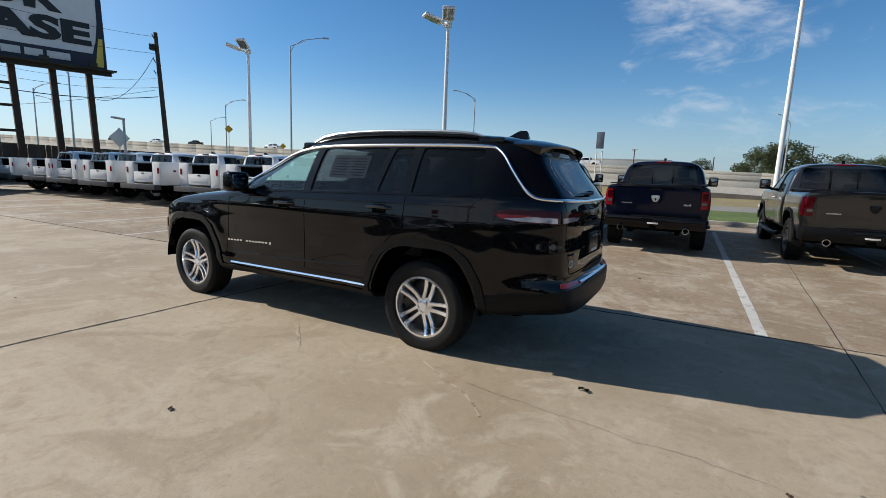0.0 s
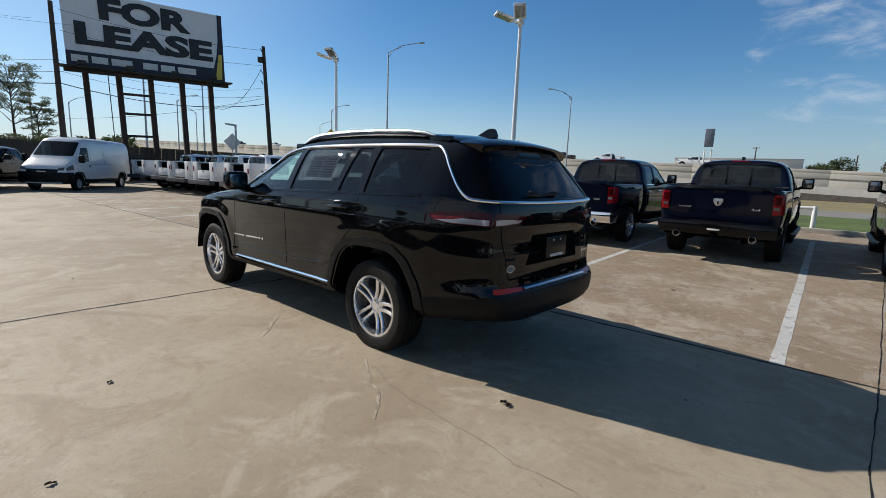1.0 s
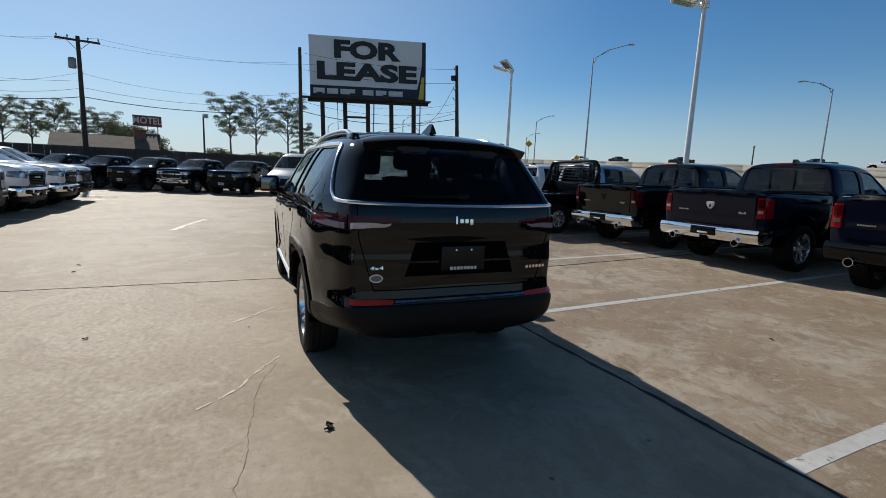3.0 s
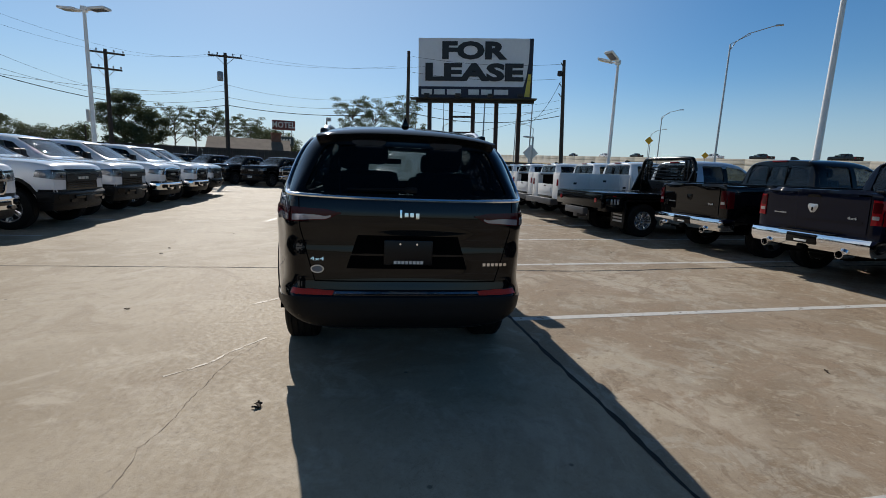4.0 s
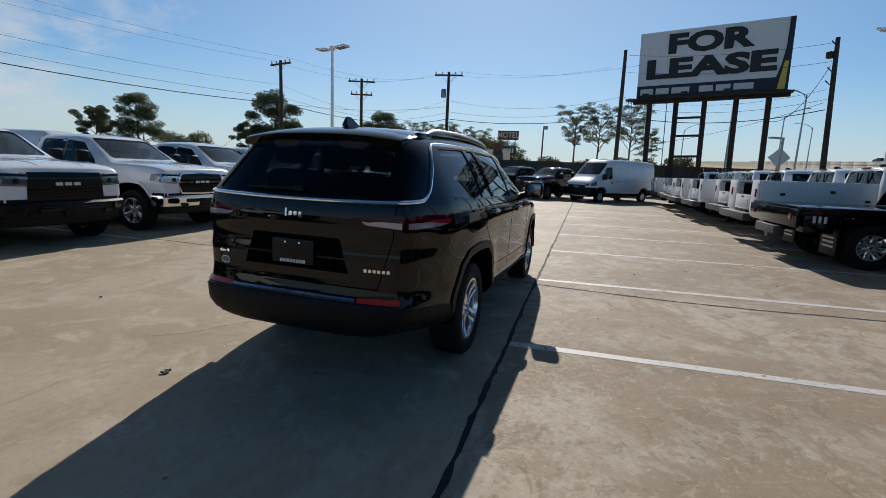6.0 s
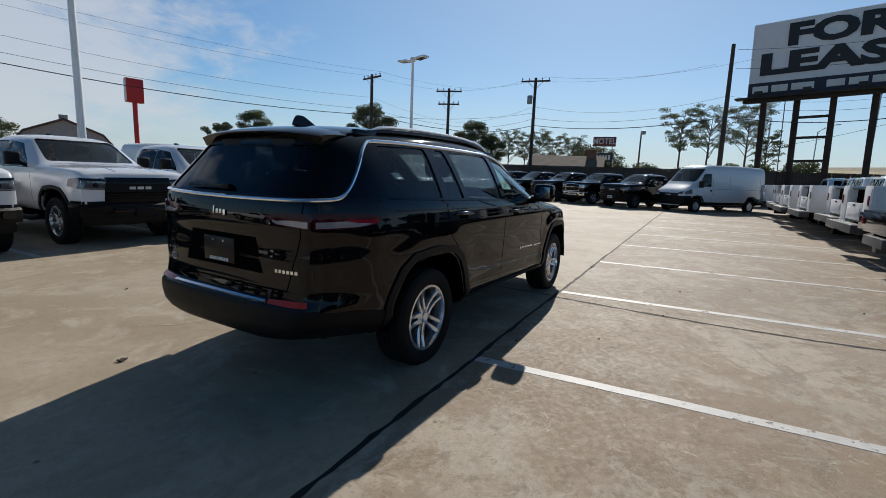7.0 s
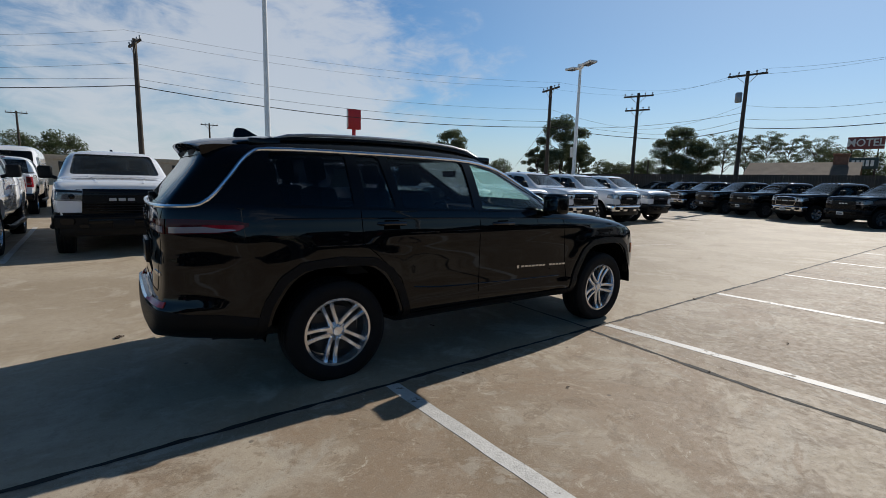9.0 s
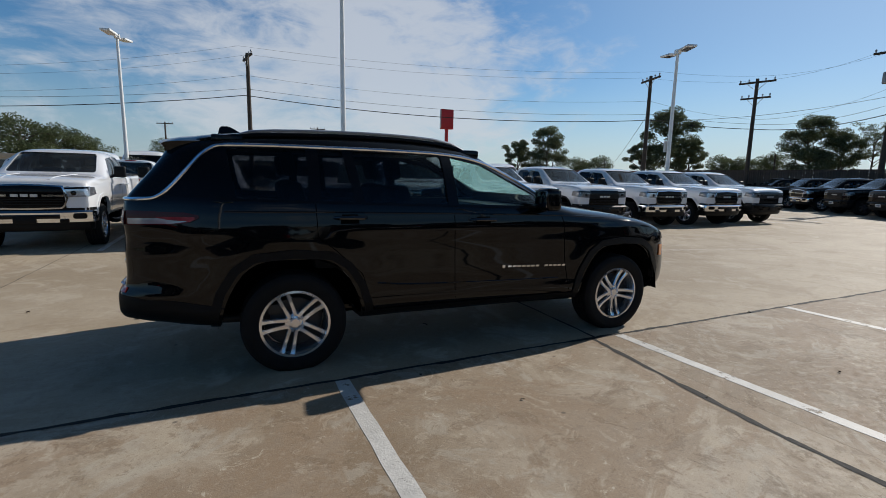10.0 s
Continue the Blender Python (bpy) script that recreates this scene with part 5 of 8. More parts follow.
def wheel_meshes(R, rim, width, style):
    """Meshes of a tyre, a rim and a brake disc; outer face along +y."""
    key = (R, rim, width, style)
    if key in WHEELS:
        return WHEELS[key]
    h = width / 2
    tyre = bmesh.new()
    prof = [(rim, -h * 0.82), (rim + 0.02, -h * 0.95), (rim + (R - rim) * 0.5, -h), (R - 0.025, -h * 0.93), (R - 0.006, -h * 0.8)]
    for g in (-0.55, -0.18, 0.18, 0.55):
        prof += [(R, (g - 0.13) * h), (R, (g - 0.035) * h), (R - 0.009, (g - 0.03) * h), (R - 0.009, (g + 0.03) * h), (R, (g + 0.035) * h)]
    prof += [(R - 0.006, h * 0.8), (R - 0.025, h * 0.93), (rim + (R - rim) * 0.62, h), (rim + (R - rim) * 0.55, h * 0.985), (rim + (R - rim) * 0.25, h * 0.99), (rim + 0.012, h * 0.93), (rim, h * 0.82)]
    lathe(tyre, prof, 56, "Y", close=True)
    rb = bmesh.new()
    lathe(rb, [(rim * 0.93, -h * 0.8), (rim, -h * 0.85), (rim + 0.004, -h * 0.8), (rim * 0.95, -h * 0.5), (rim * 0.94, h * 0.5), (rim + 0.002, h * 0.84), (rim + 0.006, h * 0.88), (rim - 0.012, h * 0.9), (rim * 0.90, h * 0.45), (rim * 0.90, -h * 0.5)], 48, "Y", close=True)
    hub_y = h * 0.62
    lathe(rb, [(0.0, hub_y + 0.012), (0.032, hub_y + 0.012), (0.036, hub_y), (0.074, hub_y - 0.010), (0.080, hub_y - 0.03), (0.080, hub_y - 0.09), (0, hub_y - 0.09)], 28, "Y")
    n = {"split": 0, "six": 6, "steel": 8, "dual": 8}[style]
    for k in range(n):
        a0 = 2 * math.pi * k / n + math.pi / 2
        w0, w1 = (0.034, 0.055) if style == "six" else (0.040, 0.05)
        sec = []
        for t in (0, 0.35, 0.7, 1.0):
            r = 0.055 + (rim * 0.97 - 0.055) * t
            ang = a0
            off = 0.0
            w = w0 + (w1 - w0) * t
            y1 = hub_y + 0.006 + (h * 0.80 - hub_y) * t ** 2 - 0.012 * math.sin(math.pi * t)
            cx, cz = math.cos(ang), math.sin(ang)
            p = Vector((cx * r, 0, cz * r))
            q = Vector((-cz, 0, cx))
            sec.append([p + q * (off - w) + Vector((0, y1 - 0.010, 0)), p + q * (off - w * 0.55) + Vector((0, y1, 0)), p + q * (off + w * 0.55) + Vector((0, y1, 0)), p + q * (off + w) + Vector((0, y1 - 0.010, 0)), p + q * (off + w) + Vector((0, y1 - 0.05, 0)), p + q * (off - w) + Vector((0, y1 - 0.05, 0))])
        rings = [[rb.verts.new(v) for v in s_] for s_ in sec]
        for A, B in zip(rings, rings[1:]):
            for i in range(6):
                rb.faces.new((A[i], A[(i + 1) % 6], B[(i + 1) % 6], B[i]))
        rb.faces.new(rings[0]), rb.faces.new(list(reversed(rings[-1])))
        lathe(rb, [(0, 0.012), (0.009, 0.012), (0.011, 0.0)], 8, "Y", (0.055 * math.cos(a0 + 0.6), hub_y - 0.002, 0.055 * math.sin(a0 + 0.6)))
    bmesh.ops.recalc_face_normals(rb, faces=rb.faces)
    db = bmesh.new()
    lathe(db, [(0, -0.01), (rim * 0.72, -0.01), (rim * 0.72, 0.02), (0.08, 0.02), (0.07, 0.05), (0, 0.05)], 32, "Y")
    box(db, (rim * 0.28, -0.03, rim * 0.3), (rim * 0.75, 0.05, rim * 0.62), 0.02)
    lathe(db, [(rim * 0.89, -h * 0.55), (rim * 0.3, -h * 0.6), (0, -h * 0.6)], 32, "Y")
    res = []
    for nm, b_, ma in (("tyre", tyre, RUBBER), ("wheel", rb, ALLOY), ("brake_disc", db, DISC)):
        me = bpy.data.meshes.new(nm)
        b_.normal_update()
        b_.to_mesh(me)
        b_.free()
        me.shade_smooth()
        me.set_sharp_from_angle(angle=radians(35))
        me.materials.append(ma)
        res.append(me)
    WHEELS[key] = res
    return res


def spoke_mesh(side, rim, h):
    """One slim arm of a split spoke, leaning away from its twin towards the rim, with chamfered edges and a hollow back."""
    bm = bmesh.new()
    hub_y = h * 0.62
    rings = []
    for t in (0, 0.12, 0.35, 0.6, 0.85, 1.0):
        r_ = 0.050 + (rim * 0.985 - 0.050) * t
        off = side * (0.024 + 0.015 * t)
        w = 0.0185 - 0.0025 * math.sin(math.pi * t) + 0.004 * max(0, t - 0.85) / 0.15
        y1 = hub_y + 0.004 + (h * 0.82 - hub_y) * t ** 2 - 0.010 * math.sin(math.pi * t)
        rings.append([bm.verts.new((r_, y_, off + d)) for d, y_ in ((-w, y1 - 0.009), (-w * 0.62, y1), (w * 0.62, y1), (w, y1 - 0.009), (w * 0.8, y1 - 0.045), (-w * 0.8, y1 - 0.045))])
    for A, B in zip(rings, rings[1:]):
        for i in range(6):
            bm.faces.new((A[i], A[(i + 1) % 6], B[(i + 1) % 6], B[i]))
    bm.faces.new(rings[0]), bm.faces.new(list(reversed(rings[-1])))
    bmesh.ops.recalc_face_normals(bm, faces=bm.faces)
    me = bpy.data.meshes.new("spoke")
    bm.to_mesh(me)
    bm.free()
    me.shade_smooth()
    me.set_sharp_from_angle(angle=radians(30))
    me.materials.append(ALLOY)
    return me


def nut_mesh(h):
    bm = lathe(bmesh.new(), [(0, 0.016), (0.008, 0.016), (0.011, 0.010), (0.0115, -0.004)], 6, "Y")
    me = bpy.data.meshes.new("lug_nut")
    bm.to_mesh(me)
    bm.free()
    me.materials.append(CHROME)
    return me


def wheel(parent, x, y, R, rim, width, style="split", turn=0.0, label="", rim_mat=None, sink=0.012):
    """A wheel under a vehicle: rim with its tyre, flattened by sink where it stands, and brake disc. y is the middle of the tyre."""
    t, r, d = wheel_meshes(R, rim, width, style)
    if (R, rim, width, sink) not in FLAT:
        f = t.copy()
        for v in f.vertices:
            k = R - sink + v.co.z
            if k < 0:
                v.co.z -= k
                v.co.y *= 1 + 0.5 * -k / sink * 0.05
        FLAT[R, rim, width, sink] = f
    t = FLAT[R, rim, width, sink]
    if rim_mat:
        r = r.copy()
        r.materials[0] = rim_mat
    w = new("wheel", r)
    w.parent = parent
    side = 0 if y > 0 else 180
    spin = Matrix.Rotation(radians(turn), 4, "Y")
    w.matrix_basis = pose(x, y, R - sink, 0, 0, side) @ spin
    w["label"] = label or "silver alloy wheel"
    for nm, me in (("tyre", t), ("brake_disc", d)):
        o = new(nm, me)
        o.parent = w
        if nm == "tyre":
            o.matrix_basis = spin.inverted()
    if style == "split":
        h = width / 2
        if "arms" not in FLAT:
            FLAT["arms"] = [spoke_mesh(-1, rim, h), spoke_mesh(1, rim, h)]
            FLAT["nut"] = nut_mesh(h)
        for k in range(5):
            for me in FLAT["arms"]:
                o = new("spoke", me)
                o.parent = w
                o.matrix_basis = Matrix.Rotation(2 * math.pi * k / 5, 4, "Y")
            a = 2 * math.pi * (k + 0.5) / 5
            o = new("lug_nut", FLAT["nut"])
            o.parent = w
            o.matrix_basis = pose(0.062 * math.cos(a), h * 0.62 - 0.012, 0.062 * math.sin(a))
    return w


def seat(parent, x, y, z, w=0.52, col=SEAT, rest=True):
    bm = bmesh.new()
    box(bm, (x - 0.25, y - w / 2, z), (x + 0.27, y + w / 2, z + 0.16), 0.06)
    box(bm, (-0.09, -w / 2, 0), (0.07, w / 2, 0.62), 0.07, m=Matrix.Translation((x - 0.24, y, z + 0.10)) @ Matrix.Rotation(radians(-14), 4, "Y"))
    s = part("seat", bm, col, parent)
    if rest:
        bm = bmesh.new()
        box(bm, (-0.06, -0.13, 0.66), (0.04, 0.13, 0.86), 0.05, m=Matrix.Translation((x - 0.24, y, z + 0.10)) @ Matrix.Rotation(radians(-12), 4, "Y"))
        part("headrest", bm, col, s)
    return s


def steering(parent, x, y, z, r=0.19):
    bm = bmesh.new()
    pts = [Vector((0, math.cos(a) * r, math.sin(a) * r)) for a in [2 * math.pi * k / 20 for k in range(21)]]
    tube(bm, pts, 0.017, 6, False)
    box(bm, (-0.03, -r, -0.02), (0.01, r, 0.03), 0.01)
    box(bm, (-0.04, -0.09, -0.07), (0.02, 0.09, 0.07), 0.03)
    bm.transform(Matrix.Translation((x, y, z)) @ Matrix.Rotation(radians(22), 4, "Y"))
    part("steering_wheel", bm, CABIN, parent)


LAMP_INNER = mat("ribbed_clear_lens", (0.40, 0.385, 0.42), 0.14, 0.45, 0.12, 3, spec=0.5, coat=0.6)
HEAD_CHROME = mat("headlamp_reflector", (0.66, 0.68, 0.72), 0.16, 0.7, 0.3, 9, coat=1.0)
HANDLE_BLACK = mat("gloss_black_handle", (0.006, 0.006, 0.007), 0.08, 0, spec=0.8)

# ---------------------------------------------------------------- the black three-row SUV


def build_suv():
    car = thing("suv", "shiny black three-row SUV with silver alloy wheels, parked on concrete", "car")
    cols = [(-0.84, -1.085, -1.12, 1.685, 0.52), (-0.82, -1.06, -1.11, 1.73, 0.60), (-0.72, -0.93, -1.04, 1.778, 0.65), (-0.50, -0.62, -0.80, 1.818, 0.672), (0.05, -0.05, -0.2, 1.848, 0.692), (0.75, 0.75, 0.75, 1.857, 0.70),
            (1.25, 1.35, 1.35, 1.838, 0.692), (1.52, 1.80, 1.8, 1.792, 0.67), (1.66, 2.02, 2.05, 1.735, 0.655), (2.36, 2.33, 2.35, 1.315, 0.735), (2.56, 2.52, 2.55, 1.255, 0.78), (3.05, 3.05, 3.05, 1.205, 0.80), (3.50, 3.50, 3.50, 1.135, 0.77),
            (3.72, 3.74, 3.80, 1.065, 0.70), (3.80, 3.86, 3.92, 1.01, 0.62)]
    belt = lambda x, zt: 1.315 - 0.022 * (x + 1.0) if x < 2.2 else min(1.235, zt - 0.075)
    hb = lambda x: lerp([(-1.09, 0.70), (-1.06, 0.765), (-0.93, 0.835), (-0.62, 0.90), (0.05, 0.958), (1.8, 0.965), (2.6, 0.95), (3.5, 0.90), (3.75, 0.82), (3.9, 0.70)], x)
    hs = lambda x: lerp([(-1.13, 0.70), (-1.10, 0.77), (-1.0, 0.85), (-0.7, 0.925), (0.0, 0.962), (3.2, 0.965), (3.6, 0.93), (3.82, 0.82), (3.95, 0.70)], x)
    sl = lambda x: lerp([(-1.13, 0.45), (-0.8, 0.39), (0.0, 0.36), (3.4, 0.34), (3.95, 0.36)], x)
    me = loft(cols, belt, hb, hs, sl, levels=3)
    # pressed shapes: lamp shoulder, hollow gate, bumper lip, door hollows and swollen arches
    tail = [(0.40, -0.02), (0.46, 0.018), (0.54, 0.040), (0.64, 0.042), (0.670, 0.030), (0.71, -0.010), (0.79, -0.022), (0.87, -0.018), (0.935, -0.010), (1.0, -0.019), (1.06, -0.015), (1.12, 0.003), (1.20, 0.006), (1.28, 0.0), (1.33, 0.0)]
    flank = [(0.40, 0.0), (0.50, 0.006), (0.60, -0.012), (0.80, -0.010), (1.0, 0.0), (1.11, 0.010), (1.19, 0.004), (1.27, 0.0)]
    for v in me.vertices:
        x, y, z = v.co
        if z < 0.42 and abs(y) < 0.6:
            continue
        w = min(1, max(0, (-0.55 - x) / 0.40))
        w = w * w * (3 - 2 * w)
        if x < -0.3:
            v.co.x += w * (0.050 * max(0, (abs(y) - 0.22) / 0.60) ** 2.4 - 0.030 * min(1, max(0, (1.58 - z) / 0.28)))
            d = Vector((x + 0.3, y, 0)).normalized()
            v.co += Vector((d.x, d.y * (0.35 if z < 0.70 else 1.0), 0)) * lerp(tail, z) * w * (1.0 if z < 0.70 else max(0.0, -d.x) ** 1.3)
            v.co.y *= 1 - w * (0.026 + 0.05 * min(1, max(0, (0.54 - z) / 0.12)))
        if abs(y) > 0.6 and x < 3.55:
            side_ = math.copysign(1, y)
            v.co.y += side_ * lerp(flank, z) * (1 - w)
            for cx in (0.0, 3.091):
                r = math.hypot(x - cx, z - 0.40)
                t = min(1, max(0, (0.80 - r) / 0.18)) if z < 1.08 else 0.0
                v.co.y += side_ * 0.012 * t * t * (3 - 2 * t)
    skin = Skin(me)

    # window outlines on the side, (x, z)
    def bz(x):
        return 1.345 - 0.028 * (x + 1.0)
    front_win = [(1.30, bz(1.30)), (2.16, bz(2.16) + 0.005), (2.10, 1.37), (1.62, 1.608), (1.30, 1.668)]
    rear_win = [(0.52, bz(0.52)), (1.22, bz(1.22)), (1.22, 1.672), (0.45, 1.682)]
    vent_win = [(0.20, bz(0.2)), (0.46, bz(0.46)), (0.39, 1.682), (0.20, 1.684)]
    quarter_win = [(-0.37, bz(-0.37)), (0.12, bz(0.12)), (0.12, 1.684), (-0.43, 1.672)]
    cutters = []
    for o in (front_win, rear_win, vent_win, quarter_win):
        cutters.append(prism(bmesh.new(), rounded(o, 0.035, 3), "y", -2, 2))
    for x in (0.0, 3.091):
        arch = rounded([(x - 0.52, 0.1), (x + 0.52, 0.1), (x + 0.50, 0.55), (x + 0.30, 0.885), (x - 0.30, 0.885), (x - 0.50, 0.55)], 0.22, 5)
        for s in (-1, 1):
            cutters.append(prism(bmesh.new(), arch, "y", *sorted((s * 0.52, s * 1.4))))
    cutters.append(prism(bmesh.new(), rounded([(-0.68, 1.333), (0.68, 1.333), (0.565, 1.645), (-0.565, 1.645)], 0.05, 4), "x", -2.0, -0.4))
    wind = prism(bmesh.new(), rounded([(-0.66, 1.345), (0.66, 1.345), (0.57, 1.725), (-0.57, 1.725)], 0.06, 4), "x", 1.3, 3.0)
    cutters.append(wind)
    body = place_mesh("body", cut(me, cutters), BLACK_PAINT, car)
    P = lambda name, bm, ma, lab="", par=None: part(name, bm, ma, par or car, lab)

    # glass
    Q = lambda ax, c, out=-0.006, n=10: skin.quad(bmesh.new(), ax, c, n, 8, out, 0.005)

    def grow(c, g=0.02):
        m = sum((Vector(p) for p in c), Vector((0, 0))) / len(c)
        return [Vector(p) + (Vector(p) - m).normalized() * g for p in c]
    for ax in "lr":
        g = [(1.28, bz(1.28) - 0.02), (2.20, bz(2.2) - 0.02), (2.12, 1.38), (1.28, 1.70)]
        bm = bmesh.new()
        skin.patch(bm, ax, lambda u, v: (Vector(g[0]).lerp(Vector(g[1]), u)).lerp(Vector((1.28 + (1.60 - 1.28) * min(1, u / 0.5), 1.705 - 0.065 * min(1, u / 0.5))) if u < 0.5 else Vector((1.60, 1.64)).lerp(Vector((2.12, 1.39)), (u - 0.5) / 0.5), v), 14, 8, -0.006, 0.005)
        P("front_window", bm, GLASS, "clear front door window")
        P("rear_window", Q(ax, [(0.49, bz(0.5) - 0.02), (1.24, bz(1.24) - 0.02), (1.24, 1.71), (0.42, 1.72)]), PRIVACY, "dark tinted window")
        P("vent_window", Q(ax, [(0.18, bz(0.2) - 0.02), (0.48, bz(0.5) - 0.02), (0.41, 1.72), (0.18, 1.72)], n=5), PRIVACY, "dark tinted window")
        P("quarter_window", Q(ax, [(-0.40, bz(-0.40) - 0.02), (0.14, bz(0.14) - 0.02), (0.14, 1.71), (-0.46, 1.70)]), PRIVACY, "dark tinted window")
    P("tailgate_window", Q("t", [(-0.71, 1.315), (0.71, 1.315), (0.59, 1.66), (-0.59, 1.66)], n=16), PRIVACY, "dark tinted tailgate window")
    P("windscreen", Q("n", [(-0.69, 1.32), (0.69, 1.32), (0.60, 1.745), (-0.60, 1.745)]), GLASS_BRIGHTENED, "sloping windscreen")

    for ax in "lr":
        s = 1 if ax == "l" else -1
        # black surround of the glass: pillars
        for c in ([(1.215, bz(1.2) - 0.005), (1.305, bz(1.3) - 0.005), (1.305, 1.69), (1.215, 1.69)], [(0.115, bz(0.1) - 0.005), (0.205, bz(0.2) - 0.005), (0.205, 1.70), (0.115, 1.70)], [(0.453, bz(0.45)), (0.525, bz(0.52)), (0.458, 1.70), (0.385, 1.70)], [(-0.80, bz(-0.8)), (-0.375, bz(-0.4)), (-0.435, 1.665), (-0.58, 1.655)]):
            P("pillar_trim", skin.quad(bmesh.new(), ax, c, 4, 6, 0.003, 0.01), BLACK_PAINT, "gloss black pillar trim")
        # bright strip over the windows, running down to the tailgate
        top = smooth_path([(2.20, 1.345), (1.98, 1.475), (1.66, 1.618), (1.30, 1.684), (0.75, 1.700), (0.16, 1.702), (-0.20, 1.701), (-0.44, 1.694)], 3)
        P("bright_strip", skin.rod(bmesh.new(), ax, top, 0.0145, 0.005), BRIGHT, "satin silver window strip")
        co, no = skin.hit(ax, -0.44, 1.694)
        a0 = math.degrees(math.atan2(abs(co.y), co.x + 0.3))
        down = smooth_path([(a0 - 0.3, 1.694), (a0 + 4.2, 1.686), (a0 + 7.8, 1.656), (a0 + 10.8, 1.610), (a0 + 13.6, 1.540), (a0 + 16.6, 1.462), (a0 + 19.6, 1.388), (a0 + 22.4, 1.342), (a0 + 26, 1.318), (138, 1.310), (150, 1.305), (165, 1.302), (180.3, 1.301)], 5)
        down = [((d_ if s > 0 else 360 - d_) * ARC, z_) for d_, z_ in down]
        P("pillar_strip", skin.rod(bmesh.new(), "p", down, 0.0125, 0.004), BRIGHT, "satin silver strip down the rear pillar")
        P("belt_strip", skin.band(bmesh.new(), ax, [(2.18, bz(2.18) - 0.012), (1.2, bz(1.2) - 0.012), (0.1, bz(0.1) - 0.012), (-0.50, bz(-0.5) - 0.010)], 0.012, 0.006, 0.012, 8), GLOSS_BLACK)
        # shut lines
        for path in ([(2.30, 1.27), (2.36, 1.10), (2.40, 0.75), (2.47, 0.45)], [(1.26, bz(1.2) - 0.03), (1.27, 0.95), (1.30, 0.43)], [(0.16, bz(0.1) - 0.03), (0.17, 1.05), (0.30, 0.94), (0.50, 0.75), (0.58, 0.5), (0.60, 0.44)], [(2.42, 0.455), (0.62, 0.455)], [(0.17, 1.70), (0.165, 1.40)]):
            P("shut_line", skin.band(bmesh.new(), ax, path, 0.006, 0.0012, 0.004, 6), UNDER)
        # pressed creases along the shoulder and low on the doors
        P("shoulder_crease", skin.rod(bmesh.new(), ax, smooth_path([(2.86, 1.150), (2.2, 1.185), (1.2, 1.210), (0.2, 1.228), (-0.45, 1.236)], 6), 0.007, -0.0035), BLACK_PAINT)
        P("door_crease", skin.rod(bmesh.new(), ax, smooth_path([(2.34, 0.60), (1.6, 0.615), (0.9, 0.64), (0.62, 0.67)], 6), 0.008, -0.004), BLACK_PAINT)
        # handles, with the shade of their scoops laid on as near-black patches
        for x, zh in ((0.405, 1.185), (1.525, 1.155)):
            P("handle_scoop", skin.quad(bmesh.new(), ax, [(x - 0.07, zh - 0.045), (x + 0.07, zh - 0.045), (x + 0.06, zh + 0.025), (x - 0.06, zh + 0.025)], 6, 5, 0.0018, 0.005), UNDER)
            co, no = skin.hit(ax, x, zh)
            bm = bmesh.new()
            pts = [co + Vector((-0.115, -0.005 * s, 0)), co + Vector((-0.08, 0.030 * s, 0.003)), co + Vector((0.02, 0.036 * s, 0.003)), co + Vector((0.10, 0.028 * s, 0)), co + Vector((0.125, -0.005 * s, 0))]
            tube(bm, pts, [0.012, 0.016, 0.017, 0.017, 0.013], 8)
            P("door_handle", bm, HANDLE_BLACK, "black door handle")
        # lower cladding with a bright line
        P("sill_cladding", skin.quad(bmesh.new(), ax, [(0.50, 0.36), (2.58, 0.36), (2.58, 0.452), (0.50, 0.452)], 24, 3, 0.010, 0.03), BLACK_PLASTIC, "black grained sill cladding")
        if ax == "l":
            P("sill_strip", skin.band(bmesh.new(), ax, [(0.55, 0.505), (1.5, 0.497), (2.36, 0.49)], 0.0135, lambda u, v: 0.020 - 0.009 * v, 0.02, 10), BRIGHT, "bright silver sill strip")
        # arch cladding follows the opening
        for x in (0.0, 3.091):
            arch = [(x - 0.545, 0.36), (x - 0.545, 0.50), (x - 0.50, 0.66), (x - 0.40, 0.82), (x - 0.27, 0.905), (x, 0.928), (x + 0.27, 0.905), (x + 0.40, 0.82), (x + 0.50, 0.66), (x + 0.55, 0.50), (x + 0.555, 0.36)]
            if x > 2:
                arch = [(x - 0.555, 0.36), (x - 0.55, 0.50)] + arch[2:-3] + [(x + 0.485, 0.66), (x + 0.515, 0.52)]
            P("arch_cladding", skin.band(bmesh.new(), ax, arch, 0.062, 0.013, 0.05, 4), BLACK_PLASTIC, "black grained wheel-arch cladding")
            # liner of the arch
            bm = bmesh.new()
            tr = []
            for k in range(13):
                a = math.pi * (k / 12)
                q = Vector((x + 0.525 * math.cos(a), 0, 0.40 + 0.50 * math.sin(a)))
                tr.append([bm.verts.new((q.x, s * 0.50, q.z)), bm.verts.new((q.x, s * 0.925, q.z))])
            for a_, b_ in zip(tr, tr[1:]):
                bm.faces.new((a_[0], a_[1], b_[1], b_[0]))
            cap = [t[0] for t in tr]
            bm.faces.new(cap)
            P("arch_liner", bm, UNDER)
            wheel(car, x, s * 0.80, 0.387, 0.252, 0.262, "split", 20 + 31 * x + 17 * s, "silver alloy wheel with split spokes", sink=0.026)
        # tail lamp that wraps the corner
        A = lambda d: d if s > 0 else 360 - d
        low = [(108.5, 1.190), (112, 1.158), (120, 1.145), (134, 1.142), (146, 1.156), (152, 1.198)]
        high = [(108.5, 1.210), (114, 1.228), (132, 1.236), (146, 1.228), (152, 1.208)]
